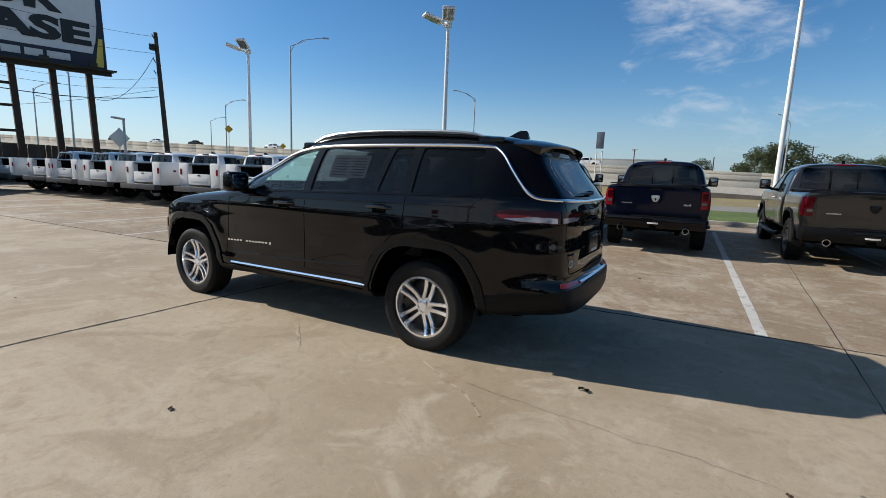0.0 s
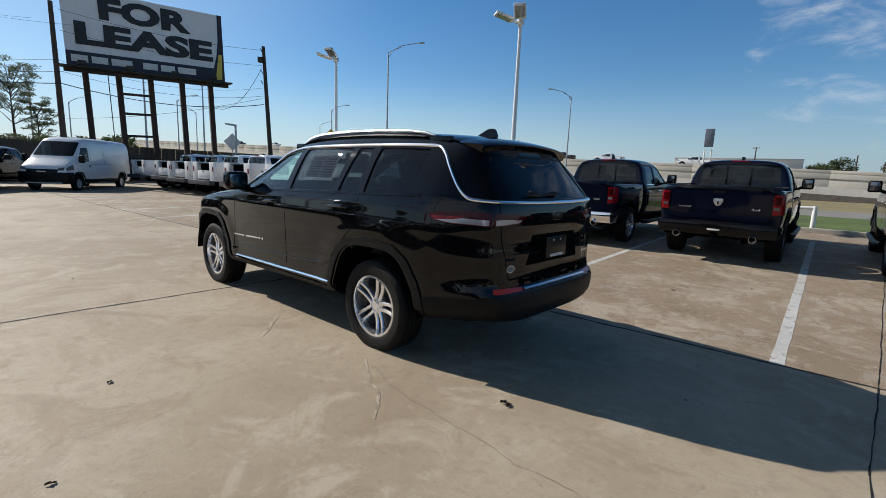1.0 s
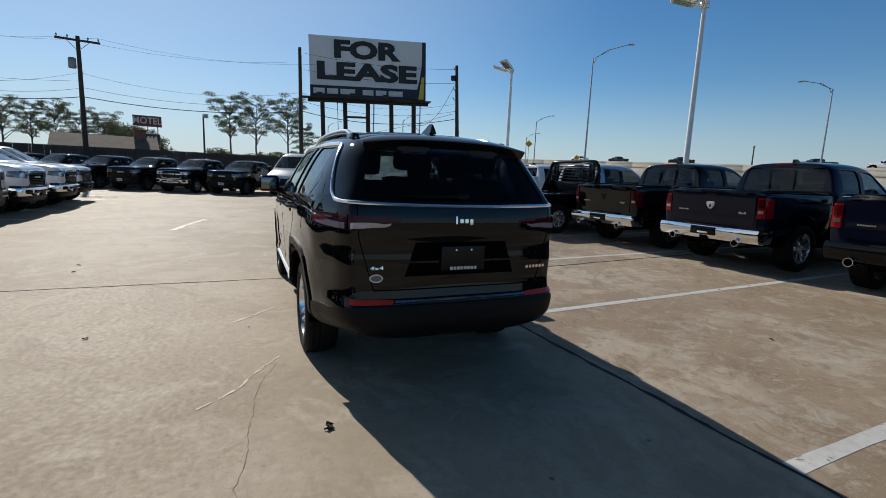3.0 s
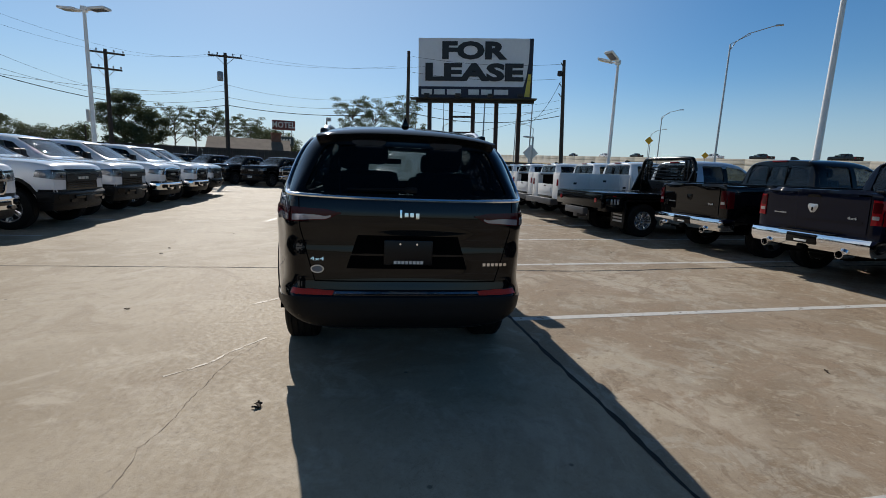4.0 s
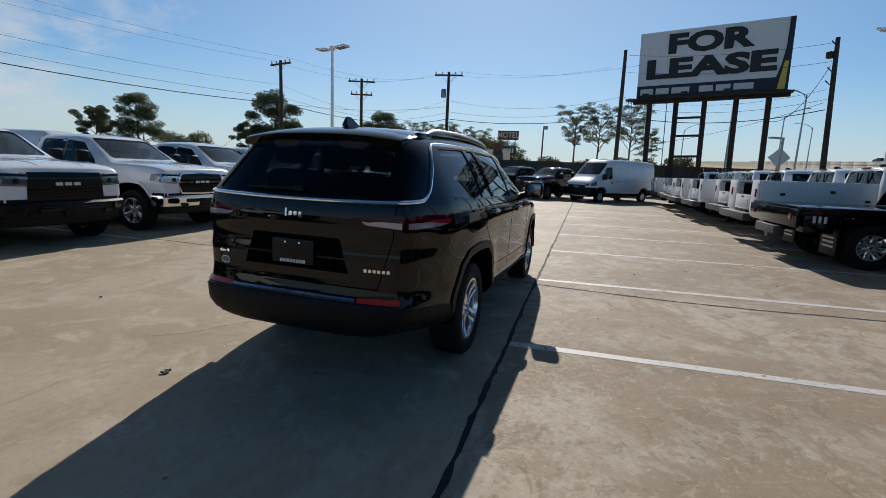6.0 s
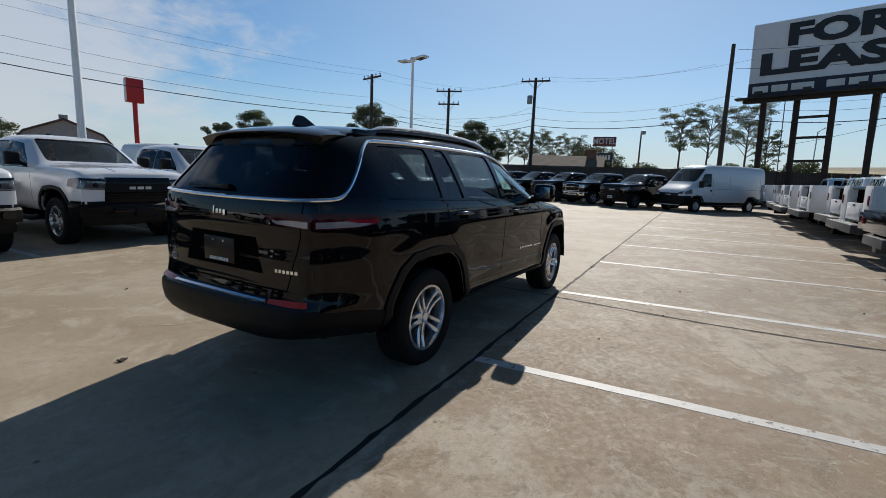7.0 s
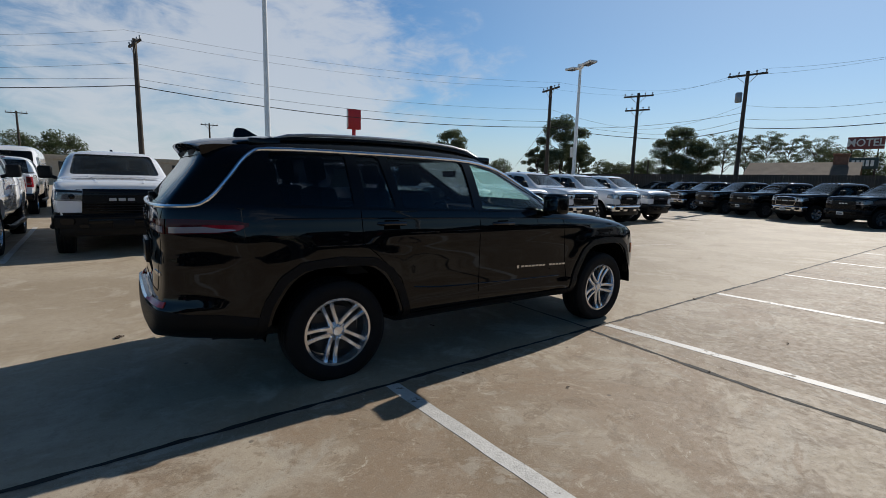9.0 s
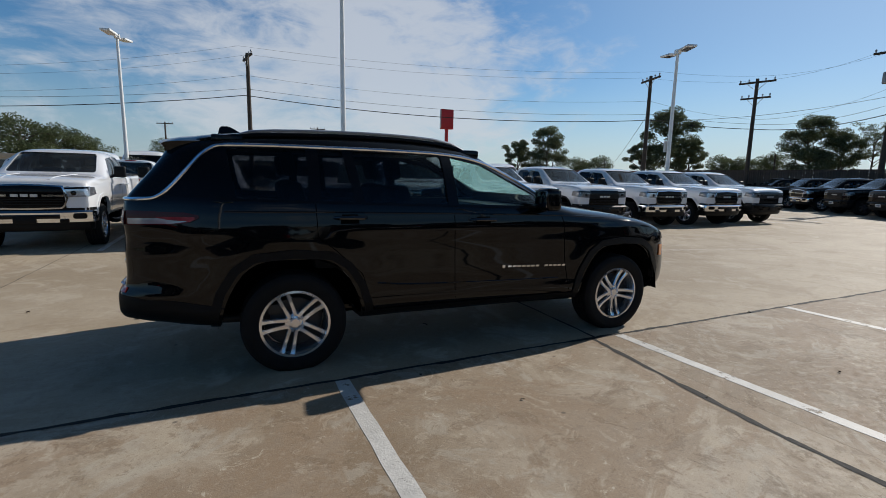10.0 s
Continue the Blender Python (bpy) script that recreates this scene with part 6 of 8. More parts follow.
        for a0, a1 in ((108.5, 134.6), (135.4, 152)):
            P("tail_lamp", skin.patch(bmesh.new(), "o", lambda u, v: (A(a0 + (a1 - a0) * u), lerp(low, a0 + (a1 - a0) * u) * (1 - v) + lerp(high, a0 + (a1 - a0) * u) * v), 14, 5, 0.007, 0.02), RED_DARK, "dark red wrap-round tail lamp")
        P("lamp_tip", skin.patch(bmesh.new(), "o", lambda u, v: (A(110.0 + 14.0 * u), (lerp(low, 110.0 + 14.0 * u) + 0.006) * (1 - v) + 1.198 * v), 8, 3, 0.0085, 0.01), LAMP_RED, "bright red lamp tip")
        for a0, a1 in ((113.0, 133.8), (136.0, 148.5)):
            P("lamp_clear_band", skin.patch(bmesh.new(), "o", lambda u, v: (A(a0 + (a1 - a0) * u), (lambda lo, hi: lo + (hi - lo) * v)(lerp(low, a0 + (a1 - a0) * u) + 0.007, lerp(low, a0 + (a1 - a0) * u) + 0.009 + 0.036 * min(1, u / 0.55 + 0.08 if a0 < 130 else 1 - 0.75 * u * u))), 14, 3, 0.0105, 0.01), LAMP_INNER)
        P("lamp_glow_bar", skin.patch(bmesh.new(), "o", lambda u, v: (A(112.0 + 22 * u), 1.200 + 0.006 * u + (0.008 + 0.006 * u) * v), 12, 2, 0.0095, 0.01), RED_DARK, "dark red upper band")
        # side marker on the front bumper
        P("side_marker", skin.quad(bmesh.new(), ax, [(3.66, 0.74), (3.72, 0.74), (3.73, 0.85), (3.67, 0.85)], 3, 4, 0.010, 0.015), AMBER, "amber side marker")
        # badge bars on the door
        for k in range(13):
            xx = 2.385 - 0.048 * k
            if k == 5:
                continue
            P("badge_bar", skin.quad(bmesh.new(), ax, [(xx - 0.018, 0.712 + 0.0015 * k), (xx + 0.018, 0.712 + 0.0015 * k), (xx + 0.018, 0.728 + 0.0015 * k), (xx - 0.018, 0.728 + 0.0015 * k)], 1, 1, 0.005, 0.005), CHROME)
        P("badge_bar", skin.quad(bmesh.new(), ax, [(1.735, 0.725), (1.762, 0.725), (1.762, 0.752), (1.735, 0.752)], 1, 1, 0.005, 0.005), CHROME)
        # mirror
        mir = bmesh.new()
        box(mir, (2.03, s * 0.965 - 0.005, 1.235), (2.18, s * 0.965 + s * 0.22, 1.425), 0.045, 3)
        for v in mir.verts:
            v.co.x += 0.05 * max(0, (abs(v.co.y) - 1.0)) * -1.2 + 0.35 * max(0, 1.36 - v.co.z) * 0.2
        m_ = P("door_mirror", mir, GLOSS_BLACK, "black door mirror")
        part("mirror_foot", tubes(([(2.16, s * 0.90, 1.24), (2.13, s * 1.01, 1.27)], [0.05, 0.04]), n=8), BLACK_PLASTIC, m_)
        part("mirror_glass", boxes(((2.015, s * 0.995, 1.265), (2.028, s * 1.165, 1.40)), bevel=0.004), MIRROR, m_)
        # roof rail
        pts = []
        for k in range(13):
            x = -0.42 + 1.95 * k / 12
            co, no = skin.hit("u", x, s * 0.60)
            lift = 0.040 * min(1, k / 1.2, (12 - k) / 1.2)
            pts.append(co + Vector((0, 0, 0.004 + lift)))
        rail = bmesh.new()
        tube(rail, pts, [0.009] + [0.013] * 11 + [0.009], 8)
        for v in rail.verts:
            v.co.y = s * 0.60 + (v.co.y - s * 0.60) * 1.5
        r_ = P("roof_rail", rail, SATIN, "satin silver roof rail")
        base = bmesh.new()
        tube(base, [skin.hit("u", -0.60 + 2.2 * k / 12, s * 0.605)[0] + Vector((0, 0, 0.006 + 0.010 * min(1, k / 2, (12 - k) / 2))) for k in range(13)], [0.006] + [0.016] * 11 + [0.006], 8)
        part("rail_base", base, GLOSS_BLACK, r_)
        for k in (0, 12):
            bm = bmesh.new()
            c = pts[k]
            box(bm, (c.x - 0.11, c.y - 0.028, c.z - 0.05), (c.x + 0.11, c.y + 0.028, c.z + 0.020), 0.022)
            part("rail_foot", bm, GLOSS_BLACK, r_)
    # fuel flap on the left flank
    P("fuel_flap", skin.quad(bmesh.new(), "l", [(-0.30, 1.07), (-0.08, 1.07), (-0.08, 1.24), (-0.30, 1.24)], 6, 6, 0.0025, 0.006), BLACK_PAINT)
    # spoiler over the tailgate glass
    sp = bmesh.new()
    rows = []
    for k in range(17):
        y = -0.62 + 1.24 * k / 16
        q = abs(y) / 0.62
        z1, z2 = [skin.hit("u", x_, y)[0].z for x_ in (-0.55, -0.72)]
        xr = -0.915 + 0.075 * q ** 2.4
        zr = 1.733 - 0.036 * q ** 2.6
        rows.append([(-0.55, y, z1 - 0.004), (-0.74, y, max(z2 + 0.010, (z1 + zr) / 2 + 0.004)), (xr + 0.02, y, zr + 0.008), (xr, y, zr - 0.004), (xr + 0.012, y * 0.995, zr - 0.022), (-0.82, y * 0.97, 1.672 - 0.03 * q ** 4)])
    vs = [[sp.verts.new(p) for p in r] for r in rows]
    for a_, b_ in zip(vs, vs[1:]):
        for j in range(6):
            sp.faces.new((a_[j], a_[(j + 1) % 6], b_[(j + 1) % 6], b_[j]))
    sp.faces.new(vs[0]), sp.faces.new(list(reversed(vs[-1])))
    bmesh.ops.recalc_face_normals(sp, faces=sp.faces)
    spo = P("spoiler", sp, BLACK_PAINT, "black roof spoiler")
    part("brake_light", boxes(((-0.902, -0.20, 1.714), (-0.88, 0.20, 1.725)), bevel=0.004), RED_DARK, spo)
    # shark fin
    fin = bmesh.new()
    prism(fin, rounded([(-0.51, 1.81), (-0.30, 1.82), (-0.42, 1.889), (-0.49, 1.886)], 0.022, 3), "y", -0.034, 0.034)
    for v in fin.verts:
        v.co.y *= 1.0 - 0.75 * max(0, (v.co.z - 1.79) / 0.08)
    P("roof_fin", fin, BLACK_PAINT, "black roof aerial fin")
    # tailgate dress
    for s in (-1, 1):
        A = lambda d: d if s > 0 else 360 - d
        P("bumper_reflector", skin.patch(bmesh.new(), "o", lambda u, v: (A(136.5 + 14.0 * u), 0.674 + v * (0.036 - 0.014 * u)), 10, 2, 0.008, 0.02), RED_REFLECT, "slim red bumper reflector")
        P("shut_line", skin.band(bmesh.new(), "t", [(s * 0.705, 1.33), (s * 0.695, 1.1), (s * 0.63, 0.86), (s * 0.60, 0.76)], 0.006, 0.0012, 0.004, 6), UNDER)
    P("shut_line", skin.band(bmesh.new(), "t", [(-0.60, 0.76), (0.60, 0.76)], 0.008, 0.0012, 0.004, 12), UNDER)
    P("bumper_chrome", skin.patch(bmesh.new(), "o", lambda u, v: (150.9 + 58.2 * u, 0.674 + 0.013 * v), 24, 2, lambda u, v: 0.024 - 0.003 * v, 0.03), BRIGHT, "satin chrome bumper strip")
    # lower black bumper, bowed out a little
    zt_ = lambda d: lerp([(103, 0.575), (125, 0.625), (140, 0.662), (220, 0.662), (235, 0.625), (257, 0.575)], d)
    P("rear_bumper", skin.patch(bmesh.new(), "o", lambda u, v: (103 + 154 * u, 0.425 * (1 - v) + zt_(103 + 154 * u) * v), 60, 10, 0.006, 0.03), BLACK_PLASTIC, "black grained lower bumper")
    # plate recess, its shade laid on as a near-black patch, with holder and bars
    P("plate_recess", skin.quad(bmesh.new(), "t", [(-0.40, 0.845), (0.40, 0.845), (0.33, 1.065), (-0.33, 1.065)], 12, 6, 0.0015, 0.006), UNDER, "near-black patch standing in for the shaded number plate recess")
    px = skin.hit("t", 0, 0.95)[0].x - 0.004
    P("dealer_plate", boxes(((px - 0.020, -0.16, 0.875), (px + 0.02, 0.16, 1.04)), bevel=0.008), mat("black_plate_insert", (0.005, 0.005, 0.006), 0.3, spec=0.25), "black dealer plate insert with a pale bar")
    for k in range(8):
        P("plate_bar", boxes(((px - 0.024, -0.099 + 0.025 * k, 0.883), (px - 0.0205, -0.080 + 0.025 * k, 0.904))), SIGN_WHITE)
    for s in (-0.055, 0.055):
        P("plate_screw", lathe(bmesh.new(), [(0, -0.004), (0.007, -0.004), (0.009, 0)], 8, "X", (px - 0.021, s, 1.015)), CHROME)
    # emblems: plain bright shapes
    co, no = skin.hit("t", 0, 1.215)
    for k, (w, h, dz) in enumerate(((0.013, 0.050, 0.0), (0.024, 0.026, -0.006), (0.024, 0.026, -0.006), (0.022, 0.036, -0.012))):
        y = 0.055 - 0.036 * k
        P("emblem_bar", skin.quad(bmesh.new(), "t", [(y - w / 2, 1.21 + dz - h / 2), (y + w / 2, 1.21 + dz - h / 2), (y + w / 2, 1.21 + dz + h / 2), (y - w / 2, 1.21 + dz + h / 2)], 2, 2, 0.010, 0.012), CHROME)
    bm = text_mesh("4x4", 0.034, 0.004, 0.0, 1.75)
    co, no = skin.hit("t", 0.585, 0.905)
    bm.transform(Matrix.Translation((co.x - 0.009, 0.585, 0.905)) @ Matrix.Rotation(radians(-90), 4, "Z") @ Matrix.Rotation(radians(90 - 8), 4, "X"))
    P("badge_lettering", bm, CHROME, "chrome badge lettering")
    bm = bmesh.new()
    skin.patch(bm, "t", lambda u, v: (0.585 + 0.042 * math.cos(2 * math.pi * u) * (0.15 + 0.85 * v), 0.838 + 0.027 * math.sin(2 * math.pi * u) * (0.15 + 0.85 * v)), 20, 2, 0.005, 0.006)
    P("round_badge", bm, SATIN, "oval silver badge")
    bm = bmesh.new()
    skin.patch(bm, "t", lambda u, v: (0.585 + 0.035 * math.cos(2 * math.pi * u) * (0.05 + 0.95 * v), 0.838 + 0.020 * math.sin(2 * math.pi * u) * (0.05 + 0.95 * v)), 20, 2, 0.0065, 0.006)
    P("badge_centre", bm, INK)
    for k in range(6):
        y = -0.52 - 0.030 * k
        P("badge_bar", skin.quad(bmesh.new(), "t", [(y - 0.010, 0.868), (y + 0.010, 0.868), (y + 0.010, 0.888), (y - 0.010, 0.888)], 1, 1, 0.006, 0.006), CHROME)
    # rear wiper
    bm = bmesh.new()
    c1, _ = skin.hit("t", -0.02, 1.365)
    c2, _ = skin.hit("t", 0.40, 1.355)
    tube(bm, [c1 + Vector((-0.026, 0, 0)), c2 + Vector((-0.014, 0, 0.004))], [0.012, 0.005], 6)
    box(bm, (c1.x - 0.036, -0.05, 1.345), (c1.x + 0.01, 0.03, 1.382), 0.015)
    P("rear_wiper", bm, BLACK_PLASTIC, "black rear wiper")
    # nose: grille slots, lamps and lower bumper, seen only in passing
    P("grille", skin.quad(bmesh.new(), "n", [(-0.46, 0.86), (0.46, 0.86), (0.46, 0.97), (-0.46, 0.97)], 12, 3, 0.006, 0.02), GLOSS_BLACK, "black grille panel")
    for k in range(7):
        y = -0.375 + 0.125 * k
        P("grille_slot", skin.quad(bmesh.new(), "n", [(y - 0.045, 0.875), (y + 0.045, 0.875), (y + 0.045, 0.955), (y - 0.045, 0.955)], 2, 2, 0.010, 0.01), CHROME)
    for s in (-1, 1):
        P("headlamp", skin.quad(bmesh.new(), "n", [(s * 0.50, 0.89), (s * 0.78, 0.90), (s * 0.78, 0.98), (s * 0.50, 0.965)], 8, 3, 0.008, 0.02), CLEAR_LENS, "slim clear headlamp")
    P("front_valance", skin.quad(bmesh.new(), "n", [(-0.70, 0.42), (0.70, 0.42), (0.72, 0.66), (-0.72, 0.66)], 16, 4, 0.012, 0.03), BLACK_PLASTIC, "black lower front bumper")
    # cabin
    P("cabin_floor", boxes(((-0.75, -0.48, 0.50), (2.45, 0.48, 0.58)), ((0.60, -0.80, 0.50), (2.45, 0.80, 0.58)), bevel=0.01), CABIN)
    P("dashboard", boxes(((1.98, -0.74, 0.95), (2.28, 0.74, 1.24)), ((1.86, -0.74, 1.02), (2.1, 0.74, 1.16)), bevel=0.05), CABIN)
    P("door_card", boxes(((0.58, 0.82, 0.6), (2.3, 0.87, 1.26)), ((-0.5, 0.80, 0.98), (0.58, 0.84, 1.26)), bevel=0.02), CABIN)
    P("door_card", boxes(((0.58, -0.87, 0.6), (2.3, -0.82, 1.26)), ((-0.5, -0.84, 0.98), (0.58, -0.80, 1.26)), bevel=0.02), CABIN)
    P("headliner", boxes(((-0.5, -0.58, 1.70), (1.45, 0.58, 1.725)), bevel=0.01), HEADLINER)
    for y in (-0.40, 0.40):
        seat(car, 1.30, y, 0.72)
        seat(car, 0.42, y, 0.74)
        seat(car, -0.38, y * 0.66, 0.78, 0.42)
    steering(car, 1.74, 0.40, 1.10)
    bm = bmesh.new()
    box(bm, (1.60, -0.11, 1.555), (1.63, 0.11, 1.62), 0.015)
    P("rear_view_mirror", bm, CABIN)
    # papers inside the rear left window
    co, no = skin.hit("l", 0.92, 1.50)
    q = [(0.64, 1.42), (1.06, 1.42), (1.06, 1.62), (0.64, 1.62)]
    P("window_paper", skin.quad(bmesh.new(), "l", q, 6, 4, -0.016, 0.002), PAPER, "printed white sheets inside the window")
    for k in range(7):
        z = 1.44 + 0.024 * k
        P("print_bar", skin.quad(bmesh.new(), "l", [(0.67, z), (0.83 if k % 2 else 0.80, z), (0.83 if k % 2 else 0.80, z + 0.010), (0.67, z + 0.010)], 2, 1, -0.0145, 0.001), INK)
        P("print_bar", skin.quad(bmesh.new(), "l", [(0.87, z), (1.03, z), (1.03, z + 0.009), (0.87, z + 0.009)], 2, 1, -0.0145, 0.001), INK)
    # underside: exhaust, axle and floor
    P("underbody", boxes(((-0.72, -0.52, 0.32), (3.6, 0.52, 0.46)), bevel=0.05), UNDER)
    P("rear_axle", tubes(([(0, -0.7, 0.36), (0, 0.7, 0.36)], 0.05), ([(0.1, -0.45, 0.3), (-0.05, -0.45, 0.75)], 0.05), ([(0.1, 0.45, 0.3), (-0.05, 0.45, 0.75)], 0.05), n=8), DARK_STEEL, car)
    P("front_axle", tubes(([(3.09, -0.7, 0.36), (3.09, 0.7, 0.36)], 0.045), n=8), DARK_STEEL, car)
    P("tailpipe", tubes(([(-0.3, -0.55, 0.36), (-0.80, -0.58, 0.40)], 0.035), n=10), DARK_STEEL, car)
    for o in car.children:          # the body settles on its springs
        if not o.name.startswith("wheel"):
            o.location.z -= 0.022
    return car


suv = build_suv()
suv.matrix_basis = pose(-1.60, 3.995, 0, 0, 0, 180)

# ---------------------------------------------------------------- full-size pickups
SHELLS = {}


def pickup_shells():
    """Cab and load bed skins, cut once and shared by all pickups."""
    if SHELLS:
        return SHELLS
    cols = [(0.93, 0.845, 0.845, 1.885, 0.735), (0.945, 0.855, 0.855, 1.905, 0.765), (1.05, 0.93, 0.93, 1.925, 0.785), (1.45, 1.45, 1.45, 1.94, 0.79), (1.95, 1.95, 1.95, 1.935, 0.79), (2.25, 2.45, 2.45, 1.90, 0.775),
            (2.38, 2.65, 2.65, 1.85, 0.755), (3.02, 2.95, 2.95, 1.415, 0.85), (3.18, 3.15, 3.15, 1.39, 0.885), (3.85, 3.85, 3.85, 1.375, 0.895), (4.28, 4.28, 4.30, 1.34, 0.885), (4.43, 4.45, 4.46, 1.29, 0.85), (4.46, 4.50, 4.50, 1.235, 0.80)]
    belt = lambda x, zt: 1.30 if x < 2.85 else min(1.29, zt - 0.10)
    hb = lambda x: lerp([(0.85, 0.90), (0.95, 0.965), (2.5, 0.965), (3.4, 0.965), (4.1, 0.96), (4.40, 0.925), (4.5, 0.86)], x)
    hs = lambda x: lerp([(0.85, 0.93), (0.95, 0.975), (4.2, 0.985), (4.42, 0.94), (4.5, 0.86)], x)
    me = loft(cols, belt, hb, hs, lambda x: 0.50, levels=2, bulge=0.025)
    cab = Skin(me)
    z0 = 1.325
    wins = [[(1.10, z0), (1.70, z0), (1.70, 1.785), (1.12, 1.79)], [(1.80, z0), (2.74, z0 + 0.005), (2.68, 1.40), (2.28, 1.735), (1.80, 1.785)]]
    cutters = [prism(bmesh.new(), rounded(w, 0.05, 3), "y", -2, 2) for w in wins]
    cutters.append(prism(bmesh.new(), rounded([(-0.74, 1.36), (0.74, 1.36), (0.69, 1.815), (-0.69, 1.815)], 0.05, 3), "x", 0.5, 1.3))
    cutters.append(prism(bmesh.new(), rounded([(-0.75, 1.43), (0.75, 1.43), (0.66, 1.835), (-0.66, 1.835)], 0.06, 3), "x", 2.05, 3.5))
    arch = lambda x: rounded([(x - 0.53, 0.1), (x + 0.53, 0.1), (x + 0.51, 0.66), (x + 0.30, 0.965), (x - 0.30, 0.965), (x - 0.51, 0.66)], 0.24, 4)
    for s in (-1, 1):
        cutters.append(prism(bmesh.new(), arch(3.67), "y", *sorted((s * 0.50, s * 1.4))))
    cab_me = cut(me, cutters)
    cols = [(-1.14, -1.14, -1.12, 1.375, 0.84), (-1.12, -1.12, -1.10, 1.385, 0.88), (-0.95, -0.95, -0.95, 1.385, 0.895), (0.0, 0.0, 0.0, 1.375, 0.895), (0.66, 0.66, 0.66, 1.37, 0.895), (0.79, 0.79, 0.79, 1.37, 0.885), (0.805, 0.805, 0.805, 1.36, 0.85)]
    hb = lambda x: lerp([(-1.14, 0.90), (-1.08, 0.965), (0.75, 0.965), (0.81, 0.93)], x)
    hs = lambda x: lerp([(-1.14, 0.90), (-1.08, 0.965), (0.75, 0.985), (0.81, 0.93)], x)
    me = loft(cols, lambda x, zt: zt - 0.08, hb, hs, lambda x: 0.56, levels=2, bulge=0.025)
    bedskin = Skin(me)
    cutters = [boxes(((-1.06, -0.78, 0.86), (0.74, 0.78, 2.0)))]
    for s in (-1, 1):
        cutters.append(prism(bmesh.new(), arch(0.0), "y", *sorted((s * 0.50, s * 1.4))))
    SHELLS.update(cab=cab_me, cab_skin=cab, bed=cut(me, cutters, 0.04), bed_skin=bedskin)
    return SHELLS


def curved_bar(bm, x, half, sweep, sec, back=0.45, n=28):
    """A bumper: a section of (dx, z) swept across the vehicle, curving back at its ends. sweep below 0 for a tail."""
    d = 1 if sweep > 0 else -1
    rows = []
    for k in range(n + 1):
        t = -1 + 2 * k / n
        a = abs(t)
        y = half * math.copysign(min(1.0, a * 1.12) ** 0.95, t)
        xx = x - d * (abs(sweep) * min(1, a * 1.12) ** 3 + (max(0, a - 0.893) / 0.107) * back)
        rows.append([bm.verts.new((xx + d * dx * (1 if a < 0.9 else 0.25), y * (1 + (dx if a >= 0.9 else 0) * 0.5), z)) for dx, z in sec])
    m = len(sec)
    for A, B in zip(rows, rows[1:]):
        for j in range(m):
            bm.faces.new((A[j], A[(j + 1) % m], B[(j + 1) % m], B[j]))
    bm.faces.new(rows[0]), bm.faces.new(list(reversed(rows[-1])))
    bmesh.ops.recalc_face_normals(bm, faces=bm.faces)
    return bm


def rounded_pad(half, high, thick):
    """An upright pad with round ends, facing +x."""
    return prism(bmesh.new(), rounded([(-half, -high), (half, -high), (half, high), (-half, high)], high * 0.9, 4), "x", -thick / 2, thick / 2)


